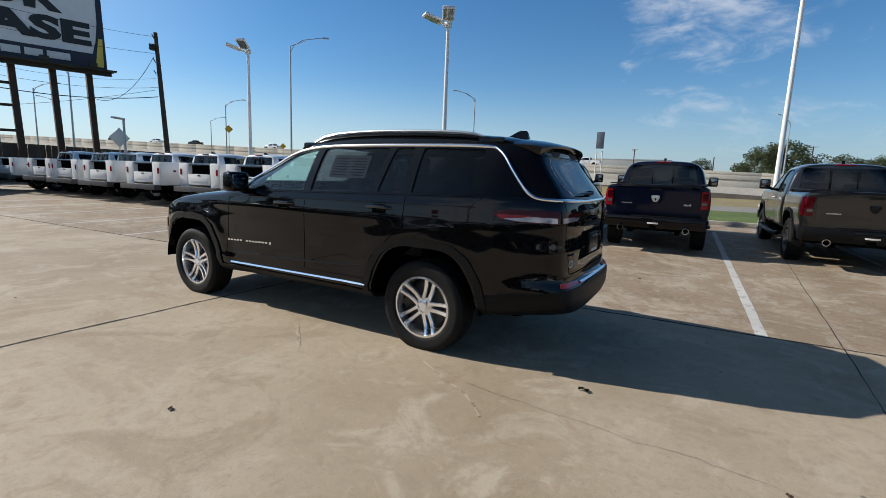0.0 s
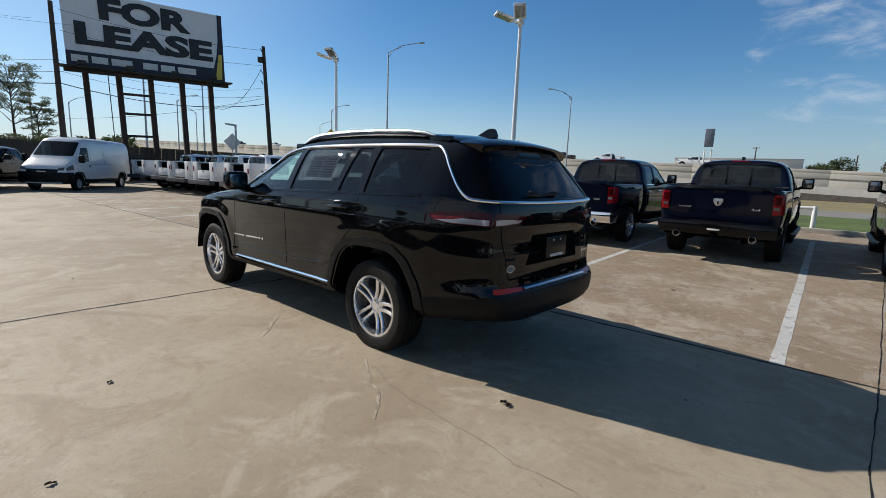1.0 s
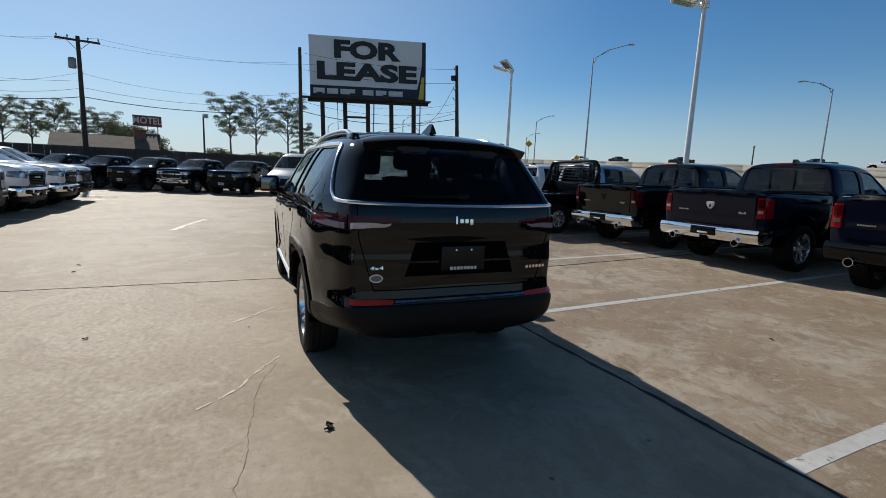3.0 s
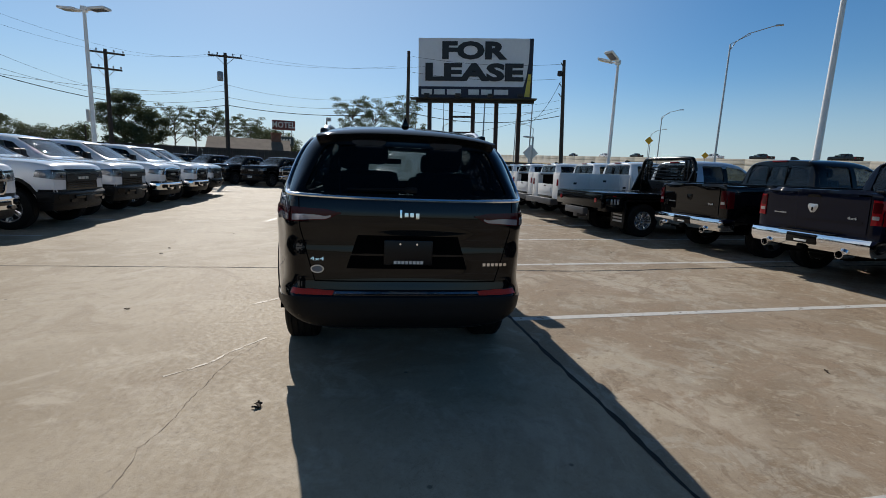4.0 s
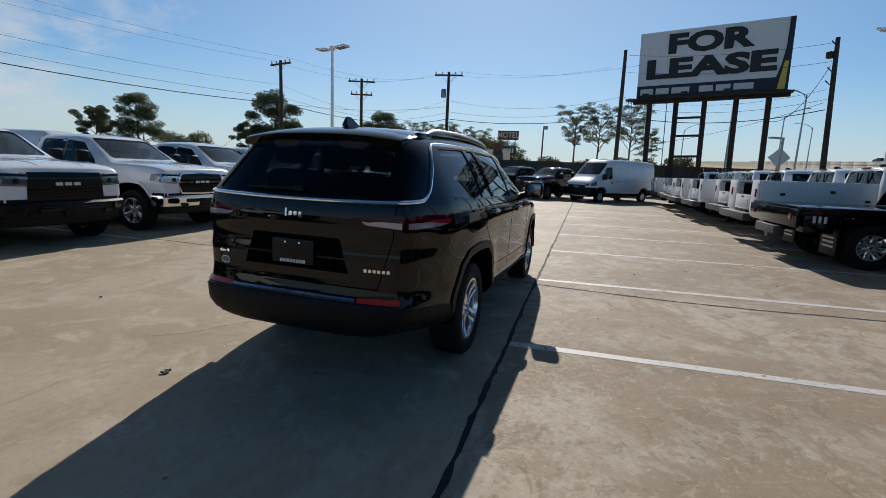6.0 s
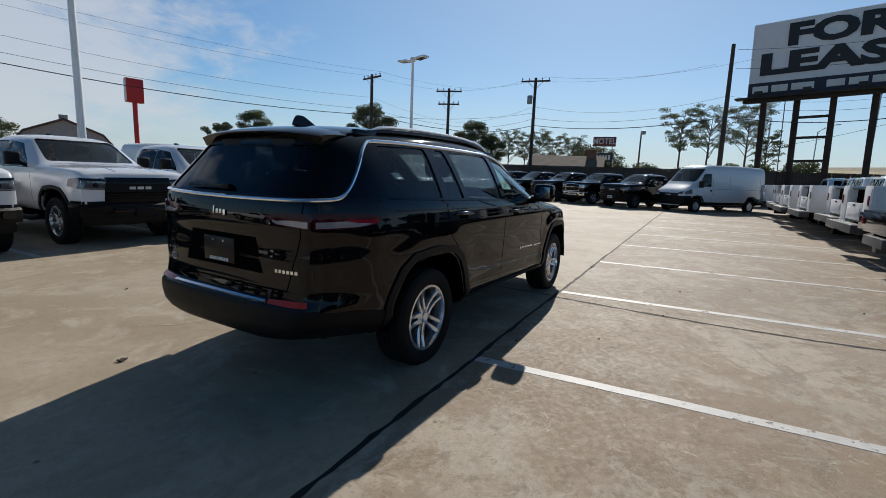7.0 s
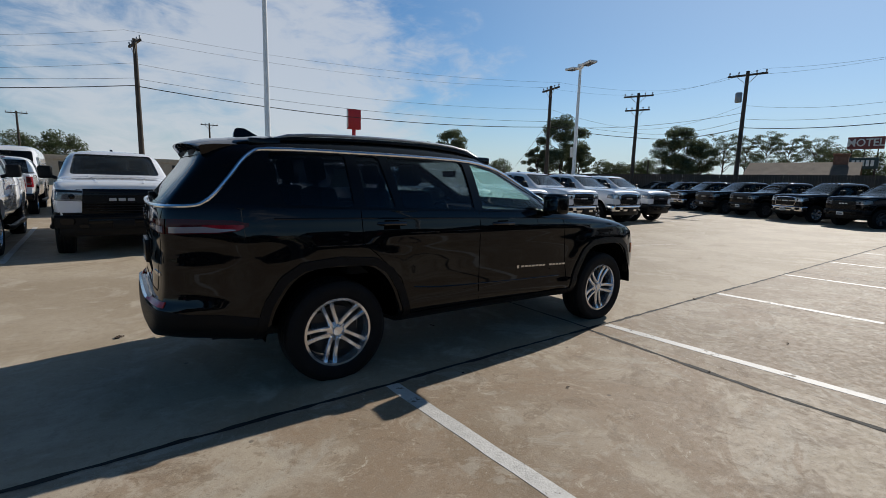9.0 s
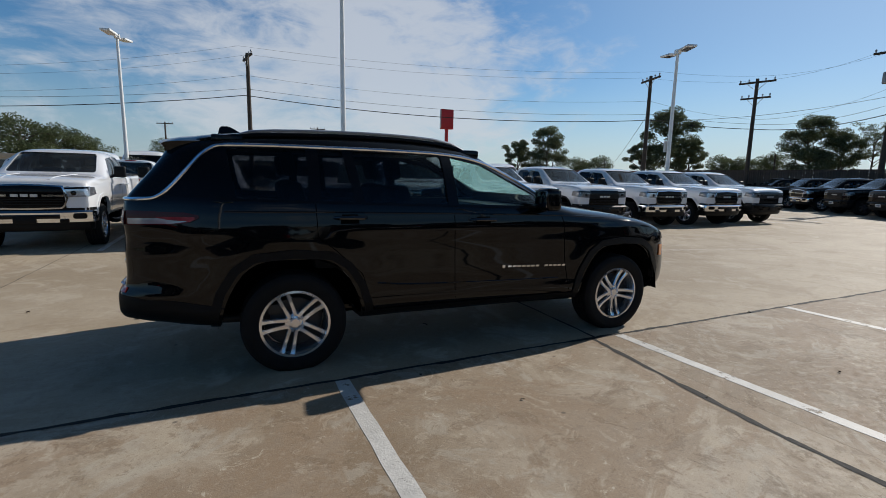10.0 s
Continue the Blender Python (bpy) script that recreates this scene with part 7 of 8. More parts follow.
def cab_parts(e, paint, bright, glass_back=True, rear_tint=PRIVACY, grille_style="bar"):
    """Everything of a crew cab from the bulkhead to the nose."""
    S = pickup_shells()
    sk = S["cab_skin"]
    P = lambda name, bm, ma, lab="", par=None: part(name, bm, ma, par or e, lab)
    cab_me = S["cab"].copy()
    place_mesh("cab", cab_me, paint, e)
    trim = CHROME if bright else GLOSS_BLACK
    Q = lambda ax, c, out=-0.014, n=8: sk.quad(bmesh.new(), ax, c, n, 6, out, 0.005)
    for ax in "lr":
        s = 1 if ax == "l" else -1
        P("rear_window", Q(ax, [(1.07, 1.30), (1.72, 1.30), (1.72, 1.81), (1.09, 1.815)]), rear_tint, "dark tinted rear door window")
        bm = bmesh.new()
        sk.patch(bm, ax, lambda u, v: Vector((1.78 + 1.0 * u, 1.30)).lerp(Vector((1.78 + 0.50 * u / 0.5, 1.81 - 0.055 * u / 0.5)) if u < 0.5 else Vector((2.28, 1.755)).lerp(Vector((2.72, 1.40)), (u - 0.5) / 0.5), v), 12, 6, -0.014, 0.005)
        P("front_window", bm, GLASS_SHADE, "front door window")
        P("pillar_trim", sk.quad(bmesh.new(), ax, [(1.695, 1.315), (1.805, 1.315), (1.805, 1.79), (1.695, 1.795)], 3, 5, 0.003, 0.008), GLOSS_BLACK)
        P("belt_strip", sk.band(bmesh.new(), ax, [(2.78, 1.312), (1.8, 1.310), (1.06, 1.310)], 0.018, 0.006, 0.012, 8), trim)
        for path in ([(1.75, 1.30), (1.76, 0.9), (1.78, 0.56)], [(1.05, 1.30), (1.0, 1.05), (1.0, 0.56)], [(2.84, 1.29), (2.90, 1.05), (2.92, 0.56)]):
            P("shut_line", sk.band(bmesh.new(), ax, path, 0.008, 0.0012, 0.004, 5), UNDER)
        for x in (1.16, 1.98):
            co, no = sk.hit(ax, x, 1.16)
            P("door_handle", tubes(([co + Vector((-0.10, -0.004 * s, 0)), co + Vector((-0.07, 0.03 * s, 0)), co + Vector((0.07, 0.03 * s, 0)), co + Vector((0.11, -0.004 * s, 0))], [0.012, 0.016, 0.016, 0.012]), n=8), trim if bright else paint, "door handle")
        P("running_board", tubes(([(0.75, s * 1.0, 0.44), (0.95, s * 1.06, 0.42), (3.0, s * 1.06, 0.42), (3.15, s * 1.0, 0.44)], 0.05), n=8), BLACK_PLASTIC, e)
        arch = [(3.67 - 0.55, 0.52), (3.67 - 0.53, 0.66), (3.67 - 0.42, 0.85), (3.67 - 0.28, 0.97), (3.67, 1.0), (3.67 + 0.28, 0.97), (3.67 + 0.42, 0.85), (3.67 + 0.53, 0.68), (3.67 + 0.56, 0.56)]
        P("arch_lip", sk.band(bmesh.new(), ax, arch, 0.06, 0.018, 0.05, 3), paint if bright else BLACK_PLASTIC)
        mb = bmesh.new()
        box(mb, (2.56, s * 1.01 if s > 0 else s * 1.23, 1.335), (2.70, s * 1.23 if s > 0 else s * 1.01, 1.575), 0.045, 3)
        mo = P("door_mirror", mb, BLACK_PLASTIC, "large door mirror")
        part("mirror_foot", tubes(([(2.70, s * 0.93, 1.33), (2.66, s * 1.06, 1.39)], 0.035), n=6), BLACK_PLASTIC, mo)
        part("mirror_glass", boxes(((2.548, s * 1.12 - 0.08, 1.37), (2.561, s * 1.12 + 0.08, 1.55)), bevel=0.004), MIRROR, mo)
        P("headlamp", sk.quad(bmesh.new(), "n", [(s * 0.565, 0.975), (s * 0.915, 0.99), (s * 0.915, 1.175), (s * 0.545, 1.155)], 8, 4, 0.012, 0.03), HEAD_CHROME if bright else HEAD_LENS, "stepped headlamp with dark inner reflectors")
        P("headlamp_wrap", sk.quad(bmesh.new(), ax, [(4.17, 1.03), (4.475, 0.99), (4.475, 1.175), (4.20, 1.155)], 6, 4, 0.010, 0.03), HEAD_LENS)
        P("headlamp_brow", sk.quad(bmesh.new(), "n", [(s * 0.555, 1.120), (s * 0.90, 1.135), (s * 0.90, 1.168), (s * 0.555, 1.150)], 8, 2, 0.0145, 0.01), GLOSS_BLACK)
        P("headlamp_projector", sk.patch(bmesh.new(), "n", lambda u, v: (s * 0.70 + 0.044 * math.cos(2 * math.pi * u) * (0.05 + 0.95 * v), 1.058 + 0.042 * math.sin(2 * math.pi * u) * (0.05 + 0.95 * v)), 14, 2, lambda u, v: 0.022 - 0.006 * v, 0.01), GLOSS_BLACK, "dark round projector lens")
        P("headlamp_bezel", sk.quad(bmesh.new(), "n", [(s * 0.58, 0.985), (s * 0.88, 1.0), (s * 0.88, 1.014), (s * 0.58, 1.002)], 6, 2, 0.016, 0.01), CLEAR_LENS)
        P("bumper_corner", sk.quad(bmesh.new(), ax, [(4.16, 0.51), (4.47, 0.51), (4.47, 0.79), (4.22, 0.79)], 6, 4, 0.008, 0.02), BLACK_PLASTIC)
        bm = bmesh.new()
        tr = [[bm.verts.new((3.67 + 0.53 * math.cos(math.pi * k / 12), s * y, 0.44 + 0.53 * math.sin(math.pi * k / 12))) for y in (0.48, 0.93)] for k in range(13)]
        for A, B in zip(tr, tr[1:]):
            bm.faces.new((A[0], A[1], B[1], B[0]))
        bm.faces.new([t[0] for t in tr])
        P("arch_liner", bm, UNDER)
    P("windscreen", Q("n", [(-0.79, 1.40), (0.79, 1.40), (0.70, 1.855), (-0.70, 1.855)]), GLASS_GLARE, "sloping windscreen with sky glare put in as a pale film")
    if glass_back:
        P("back_window", Q("t", [(-0.77, 1.335), (0.77, 1.335), (0.715, 1.835), (-0.715, 1.835)]), GLASS_SHADE if rear_tint is not PRIVACY else GLASS_BACK, "sliding cab back window")
        for s in (-0.22, 0.22):
            co, no = sk.hit("t", s, 1.56)
            P("slider_frame", boxes(((co.x - 0.012, s - 0.014, 1.36), (co.x + 0.012, s + 0.014, 1.78)), bevel=0.003), GLOSS_BLACK)
        co, no = sk.hit("t", 0, 1.875)
        P("high_brake_lamp", boxes(((co.x - 0.03, -0.17, 1.868), (co.x + 0.06, 0.17, 1.905)), bevel=0.012), RED_LENS, "red high brake lamp")
    co, no = sk.hit("u", 1.25, 0.0)
    P("roof_fin", prism(bmesh.new(), rounded([(1.18, co.z - 0.01), (1.42, co.z - 0.01), (1.26, co.z + 0.06), (1.20, co.z + 0.06)], 0.02, 3), "y", -0.025, 0.025), GLOSS_BLACK)
    # grille
    P("grille", sk.quad(bmesh.new(), "n", [(-0.58, 0.765), (0.58, 0.765), (0.55, 1.185), (-0.55, 1.185)], 14, 8, 0.010, 0.03), GLOSS_BLACK, "black mesh grille")
    for z in (0.81, 0.855, 0.90, 0.945, 1.075, 1.12):
        P("grille_bar", sk.band(bmesh.new(), "n", [(-0.54, z), (0, z), (0.54, z)], 0.014, 0.020, 0.02, 8), BLACK_PLASTIC)
    if bright:
        frame_pts = [(-0.54, 0.785), (-0.61, 0.97), (-0.55, 1.165), (0, 1.195), (0.55, 1.165), (0.61, 0.97), (0.54, 0.785), (0, 0.77), (-0.54, 0.785)]
        P("grille_surround", sk.band(bmesh.new(), "n", frame_pts, 0.030, 0.026, 0.03, 5), CHROME, "chrome grille surround")
        for s in (-1, 1):
            P("grille_cross_bar", sk.band(bmesh.new(), "n", [(s * 0.58, 1.01), (s * 0.24, 1.01)], 0.034, 0.028, 0.02, 6), CHROME)
    else:
        P("grille_cross_bar", sk.band(bmesh.new(), "n", [(-0.56, 1.01), (0, 1.01), (0.56, 1.01)], 0.11, 0.022, 0.02, 8), BLACK_PLASTIC)
    for k in range(3):
        y = 0.135 - 0.135 * k
        P("emblem_bar", sk.quad(bmesh.new(), "n", [(y - 0.052, 0.985), (y + 0.052, 0.985), (y + 0.052, 1.035), (y - 0.052, 1.035)], 2, 2, 0.036, 0.012), SATIN)
    # front bumper
    bm = curved_bar(bmesh.new(), 4.60, 0.99, 0.16, [(-0.10, 0.745), (-0.01, 0.74), (0.02, 0.705), (0.015, 0.61), (0.0, 0.53), (-0.10, 0.52)], 0.24)
    P("front_bumper", bm, CHROME if bright else BLACK_PLASTIC, "chrome front bumper" if bright else "black front bumper")
    bm = curved_bar(bmesh.new(), 4.55, 0.93, 0.16, [(-0.12, 0.53), (0.0, 0.53), (0.01, 0.45), (-0.03, 0.37), (-0.12, 0.37)], 0.20)
    P("front_valance", bm, BLACK_PLASTIC)
    P("nose_infill", sk.quad(bmesh.new(), "n", [(-0.88, 0.54), (0.88, 0.54), (0.90, 0.785), (-0.90, 0.785)], 16, 4, 0.008, 0.02), BLACK_PLASTIC)
    P("bumper_intake", boxes(((4.58, -0.50, 0.60), (4.632, 0.50, 0.675)), bevel=0.012), GLOSS_BLACK)
    for s in (-1, 1):
        fog = P("fog_lamp", rounded_pad(0.105, 0.052, 0.05), GLOSS_BLACK, "dark fog lamp recess")
        fog.matrix_local = pose(4.535, s * 0.775, 0.640, 0, 0, s * 24)
        slot = P("tow_slot", rounded_pad(0.070, 0.030, 0.05), GLOSS_BLACK, "dark tow-hook opening")
        slot.matrix_local = pose(4.588, s * 0.555, 0.560, 0, 0, s * 10)
    fp = P("front_plate", boxes(((4.60, -0.16, 0.52), (4.64, 0.16, 0.66)), bevel=0.008), SIGN_WHITE if paint is BLACK_PAINT else BLACK_PLASTIC)
    if paint is BLACK_PAINT:
        part("plate_bar", boxes(((4.638, -0.12, 0.56), (4.644, 0.12, 0.61))), INK, fp)
    # hood creases
    for s in (-1, 1):
        P("hood_crease", sk.band(bmesh.new(), "u", [(3.15, s * 0.46), (3.9, s * 0.40), (4.40, s * 0.34)], 0.03, 0.008, 0.012, 8), paint)
    # cabin
    P("cabin_floor", boxes(((0.95, -0.8, 0.62), (3.06, 0.8, 0.70)), bevel=0.01), CABIN)
    P("dashboard", boxes(((2.58, -0.8, 0.95), (2.92, 0.8, 1.30)), ((2.45, -0.78, 1.08), (2.7, 0.78, 1.22)), bevel=0.05), CABIN)
    for y in (-0.42, 0.42):
        seat(e, 2.02, y, 0.82)
        seat(e, 1.42, y, 0.80, 0.6)
        P("door_card", boxes(((1.05, y * 2.07 - 0.02, 0.7), (2.85, y * 2.07 + 0.02, 1.28)), bevel=0.01), CABIN)
    steering(e, 2.34, 0.42, 1.18)
    P("headliner", boxes(((1.1, -0.56, 1.825), (2.2, 0.56, 1.845)), bevel=0.01), HEADLINER)
    P("wiper", tubes(([(3.03, -0.55, 1.41), (2.97, 0.05, 1.435)], 0.010), ([(3.03, 0.10, 1.415), (2.97, 0.62, 1.43)], 0.010), n=5), BLACK_PLASTIC, e)
    P("chassis", boxes(((-1.0, -0.50, 0.38), (4.3, -0.40, 0.56)), ((-1.0, 0.40, 0.38), (4.3, 0.50, 0.56)), ((0.9, -0.6, 0.36), (3.4, 0.6, 0.5)), bevel=0.01), UNDER)
    # unseen plates added to stop sunlight streaking under the truck
    P("belly_plate", boxes(((0.56, -0.88, 0.37), (3.10, 0.88, 0.45)), ((-1.05, -0.86, 0.46), (-0.52, 0.86, 0.52)), bevel=0.01), UNDER)
    P("front_axle", tubes(([(3.67, -0.75, 0.42), (3.67, 0.75, 0.42)], 0.05), n=8), UNDER, e)


HEAD_LENS = mat("headlamp_lens", (0.17, 0.175, 0.19), 0.08, 0.5, 0.75, 7, spec=0.6)
GLASS_BACK = glass_mat("tinted_cab_back_glass", (0.36, 0.37, 0.38))


def pickup(label, paint, bright, wheels="six", rim_mat=None, group="parked pickups", tonneau=False, flag=""):
    e = thing("pickup_truck", label, "pickup truck", group)
    S = pickup_shells()
    bk = S["bed_skin"]
    P = lambda name, bm, ma, lab="", par=None: part(name, bm, ma, par or e, lab)
    cab_parts(e, paint, bright)
    place_mesh("load_bed", S["bed"].copy(), paint, e, "load bed with rounded sides")
    P("bed_liner", boxes(((-1.05, -0.77, 0.84), (0.73, 0.77, 0.88)), bevel=0.01), BLACK_PLASTIC)
    for s in (-1, 1):
        ax = "l" if s > 0 else "r"
        P("bed_rail_cap", boxes(((-1.10, s * 0.84 - 0.055, 1.372), (0.78, s * 0.84 + 0.055, 1.398)), bevel=0.012), BLACK_PLASTIC)
        arch = [(-0.56, 0.58), (-0.53, 0.68), (-0.42, 0.85), (-0.28, 0.97), (0, 1.0), (0.28, 0.97), (0.42, 0.85), (0.53, 0.68), (0.56, 0.58)]
        P("arch_lip", bk.band(bmesh.new(), ax, arch, 0.06, 0.018, 0.05, 3), paint if bright else BLACK_PLASTIC)
        lamp = P("tail_lamp", bk.quad(bmesh.new(), "t", [(s * 0.815, 0.93), (s * 0.935, 0.94), (s * 0.935, 1.26), (s * 0.815, 1.27)], 6, 8, 0.014, 0.04), RED_DARK if flag == "dark" else RED_LENS, "tall red tail lamp")
        part("reverse_lens", bk.quad(bmesh.new(), "t", [(s * 0.825, 1.01), (s * 0.905, 1.01), (s * 0.905, 1.06), (s * 0.825, 1.06)], 4, 3, 0.018, 0.01), CLEAR_LENS if bright else SMOKE_LENS, lamp)
        part("lamp_core", bk.quad(bmesh.new(), "t", [(s * 0.825, 1.10), (s * 0.92, 1.10), (s * 0.92, 1.235), (s * 0.825, 1.24)], 4, 3, 0.018, 0.01), RED_DARK, lamp)
        P("lamp_wrap", bk.quad(bmesh.new(), ax, [(-1.10, 0.93), (-0.98, 0.94), (-0.98, 1.25), (-1.10, 1.27)], 3, 6, 0.012, 0.03), RED_DARK if flag == "dark" else RED_LENS)
        bm = bmesh.new()
        tr = [[bm.verts.new((0.53 * math.cos(math.pi * k / 12), s * y, 0.44 + 0.53 * math.sin(math.pi * k / 12))) for y in (0.48, 0.93)] for k in range(13)]
        for A, B in zip(tr, tr[1:]):
            bm.faces.new((A[0], A[1], B[1], B[0]))
        bm.faces.new([t[0] for t in tr])
        P("arch_liner", bm, UNDER)
        P("tailpipe", lathe(bmesh.new(), [(0.052, 0.0), (0.060, 0.0), (0.060, 0.22), (0.050, 0.22), (0.045, 0.02)], 16, "X", (-1.29, s * 0.60, 0.50)), CHROME, "polished exhaust tip")
        for x in (0.0, 3.67):
            wheel(e, x, s * 0.845, 0.415, 0.255, 0.275, wheels, 14 + 23 * x + 40 * s, "alloy wheel", rim_mat)
    # tailgate
    tg = P("tailgate", bk.quad(bmesh.new(), "t", [(-0.775, 0.80), (0.775, 0.80), (0.775, 1.365), (-0.775, 1.365)], 10, 10, 0.012, 0.03), paint, "tailgate with a recessed latch")
    part("tailgate_cap", bk.band(bmesh.new(), "t", [(-0.775, 1.352), (0, 1.352), (0.775, 1.352)], 0.035, 0.024, 0.03, 6), BLACK_PLASTIC if not bright else paint, tg)
    part("tailgate_crease", bk.band(bmesh.new(), "t", [(-0.72, 0.955), (0, 0.955), (0.72, 0.955)], 0.020, 0.020, 0.02, 6), paint, tg)
    part("latch", bk.quad(bmesh.new(), "t", [(-0.10, 1.265), (0.10, 1.265), (0.09, 1.305), (-0.09, 1.305)], 3, 2, 0.016, 0.01), BLACK_PLASTIC if not bright else GLOSS_BLACK, tg)
    bm = bmesh.new()
    shield = rounded([(-0.072, 1.165), (0.072, 1.165), (0.080, 1.12), (0.045, 1.055), (0.018, 1.035), (-0.018, 1.035), (-0.045, 1.055), (-0.080, 1.12)], 0.012, 3)
    em = part("emblem", bk.patch(bm, "t", lambda u, v: Vector((0, 1.105)).lerp(Vector(shield[round(u * len(shield)) % len(shield)]), 0.02 + 0.98 * v), len(shield), 2, lambda u, v: 0.026 - 0.008 * v, 0.012), SATIN if flag != "dark" else GLOSS_BLACK, tg, "plain satin shield emblem")
    part("emblem_inlay", boxes(((bk.hit("t", 0, 1.1)[0].x - 0.0285, -0.012, 1.062), (bk.hit("t", 0, 1.1)[0].x - 0.018, 0.012, 1.118)), bevel=0.003), GLOSS_BLACK, em)
    for side, z, n in ((0.62, 0.995, 7), (-0.58, 1.0, 0)):
        if n:
            for k in range(n):
                y = side - 0.030 * k
                part("badge_bar", bk.quad(bmesh.new(), "t", [(y - 0.011, z - 0.010), (y + 0.011, z - 0.010), (y + 0.011, z + 0.010), (y - 0.011, z + 0.010)], 1, 1, 0.016, 0.008), SATIN, tg)
        elif flag != "plain":
            bm = text_mesh("4x4", 0.058, 0.004, 0.001, 1.5)
            co, no = bk.hit("t", side, z)
            bm.transform(Matrix.Translation((co.x - 0.020, side, z)) @ Matrix.Rotation(radians(-90), 4, "Z") @ Matrix.Rotation(radians(90), 4, "X"))
            part("badge_lettering", bm, SATIN, tg)
    # rear bumper with a step
    bm = curved_bar(bmesh.new(), -1.26, 0.97, -0.05, [(-0.14, 0.74), (0.0, 0.735), (0.02, 0.68), (0.008, 0.58), (-0.04, 0.51), (-0.14, 0.50)], 0.30)
    rb = P("rear_bumper", bm, CHROME if bright else GLOSS_BLACK if paint is not GREY_PAINT else BLACK_PLASTIC, "chrome step bumper" if bright else "dark step bumper")
    part("step_pad", boxes(((-1.265, -0.42, 0.735), (-1.13, 0.42, 0.752)), bevel=0.004), BLACK_PLASTIC, rb)
    part("plate_well", boxes(((-1.285, -0.24, 0.575), (-1.26, 0.24, 0.72)), bevel=0.012), GLOSS_BLACK, rb)
    part("plate_bar", boxes(((-1.292, -0.10, 0.60), (-1.284, 0.10, 0.63)), bevel=0.003), SIGN_WHITE, rb)
    P("hitch", boxes(((-1.27, -0.06, 0.47), (-1.0, 0.06, 0.56)), ((-1.2, -0.4, 0.46), (-1.1, 0.4, 0.54)), bevel=0.01), UNDER)
    P("spare_wheel", lathe(bmesh.new(), [(0.15, 0.55), (0.36, 0.55), (0.38, 0.60), (0.36, 0.66), (0.15, 0.66)], 24, "Z", (-0.55, 0, -0.05), close=True), RUBBER)
    P("rear_axle", tubes(([(0, -0.75, 0.42), (0, 0.75, 0.42)], 0.07), n=10), UNDER, e)
    if "heavy-duty" in label:
        for y in (-0.52, -0.26, 0.0, 0.26, 0.52):
            co = S["cab_skin"].hit("u", 2.16, y)[0]
            P("clearance_lamp", boxes(((co.x - 0.05, y - 0.035, co.z - 0.01), (co.x + 0.05, y + 0.035, co.z + 0.030)), bevel=0.012), CLEAR_LENS, "small clear roof lamp")
    if tonneau:
        P("tonneau_cover", boxes(((-1.08, -0.80, 1.375), (0.78, 0.80, 1.415)), bevel=0.012), BLACK_PLASTIC, "black folding bed cover")
    return e


def at_lot(u, v, heading=90):
    return (UP if v > 0 else LOT) @ pose(u, v, 0, 0, 0, heading)


# the row along the street: tails towards the lot
DARK_RIM = mat("dark_machined_rim", (0.16, 0.16, 0.17), 0.3, 0.85)
navy_black = pickup("dark navy pickup with dark bumper, tail towards the lot", NAVY_PAINT, False, "six", DARK_RIM, "pickups along the street")
navy_black.matrix_basis = at_lot(-0.40, 6.08)
navy_bright = pickup("dark navy pickup with chrome step bumper and chrome exhausts", NAVY_PAINT, True, "six", ALLOY, "pickups along the street")
navy_bright.matrix_basis = at_lot(-3.30, 6.33)
black_long = pickup("black pickup with silver step bumper and red tail lamps", BLACK_PAINT, True, "six", DARK_RIM, "pickups along the street", flag="dark")
black_long.matrix_basis = at_lot(-5.92, 6.33)
grey_black = pickup("dark grey metallic pickup with black trim beside a white rail", GREY_PAINT, False, "six", DARK_RIM, "pickups along the street", flag="dark")
grey_black.matrix_basis = at_lot(2.95, 6.0)
copy_thing(navy_black, at_lot(5.6, 5.9))

# the white row: noses towards the lot
white_bright = pickup("white pickup with chrome grille and chrome bumper", WHITE_PAINT, True, "six", ALLOY, "white pickups in a row")
white_dark = pickup("white pickup with black grille and black bumper", WHITE_PAINT, False, "six", ALLOY, "white pickups in a row")
nose_v = -7.25
kinds = "cddcddccd"
first_of = {}
for k, kind in enumerate(kinds):
    u = 2.05 - 2.70 * k
    proto = white_bright if kind == "c" else white_dark
    m = at_lot(u, nose_v - 4.60 + (0.10 if k % 3 == 1 else -0.05 if k % 3 == 2 else 0.0))
    if kind in first_of:
        copy_thing(proto, m)
    else:
        first_of[kind] = True
        proto.matrix_basis = m
# second row, tails back to back with the first
for u, v, kind in ((5.2, -19.0, "c"), (2.2, -19.2, "d"), (-0.6, -19.1, "c"), (-12.0, -19.2, "d"), (-15, -19.1, "c"), (7.9, -11.9, "d")):
    h = 90 if v > -15 else -90
    copy_thing(white_bright if kind == "c" else white_dark, at_lot(u, v + (1.2 if h < 0 else 0), h))

# the far row: dark pickups parked at a slant
far_dark = pickup("black heavy-duty pickup with black grille", BLACK_PAINT, False, "six", DARK_RIM, "dark pickups in the far row")
far_bright = pickup("black heavy-duty pickup with a bright grille", BLACK_PAINT, True, "six", ALLOY, "dark pickups in the far row")
started = set()
for k, kind in enumerate("dbddbbdb"):
    nx, ny, h = -26.0 - 1.30 * k, 1.4 - 2.60 * k, -30
    m = pose(nx - 4.6 * math.cos(radians(h)), ny - 4.6 * math.sin(radians(h)), 0, 0, 0, h)
    proto = far_dark if kind == "d" else far_bright
    if kind in started:
        copy_thing(proto, m)
    else:
        started.add(kind)
        proto.matrix_basis = m

# ---------------------------------------------------------------- flatbed and utility trucks


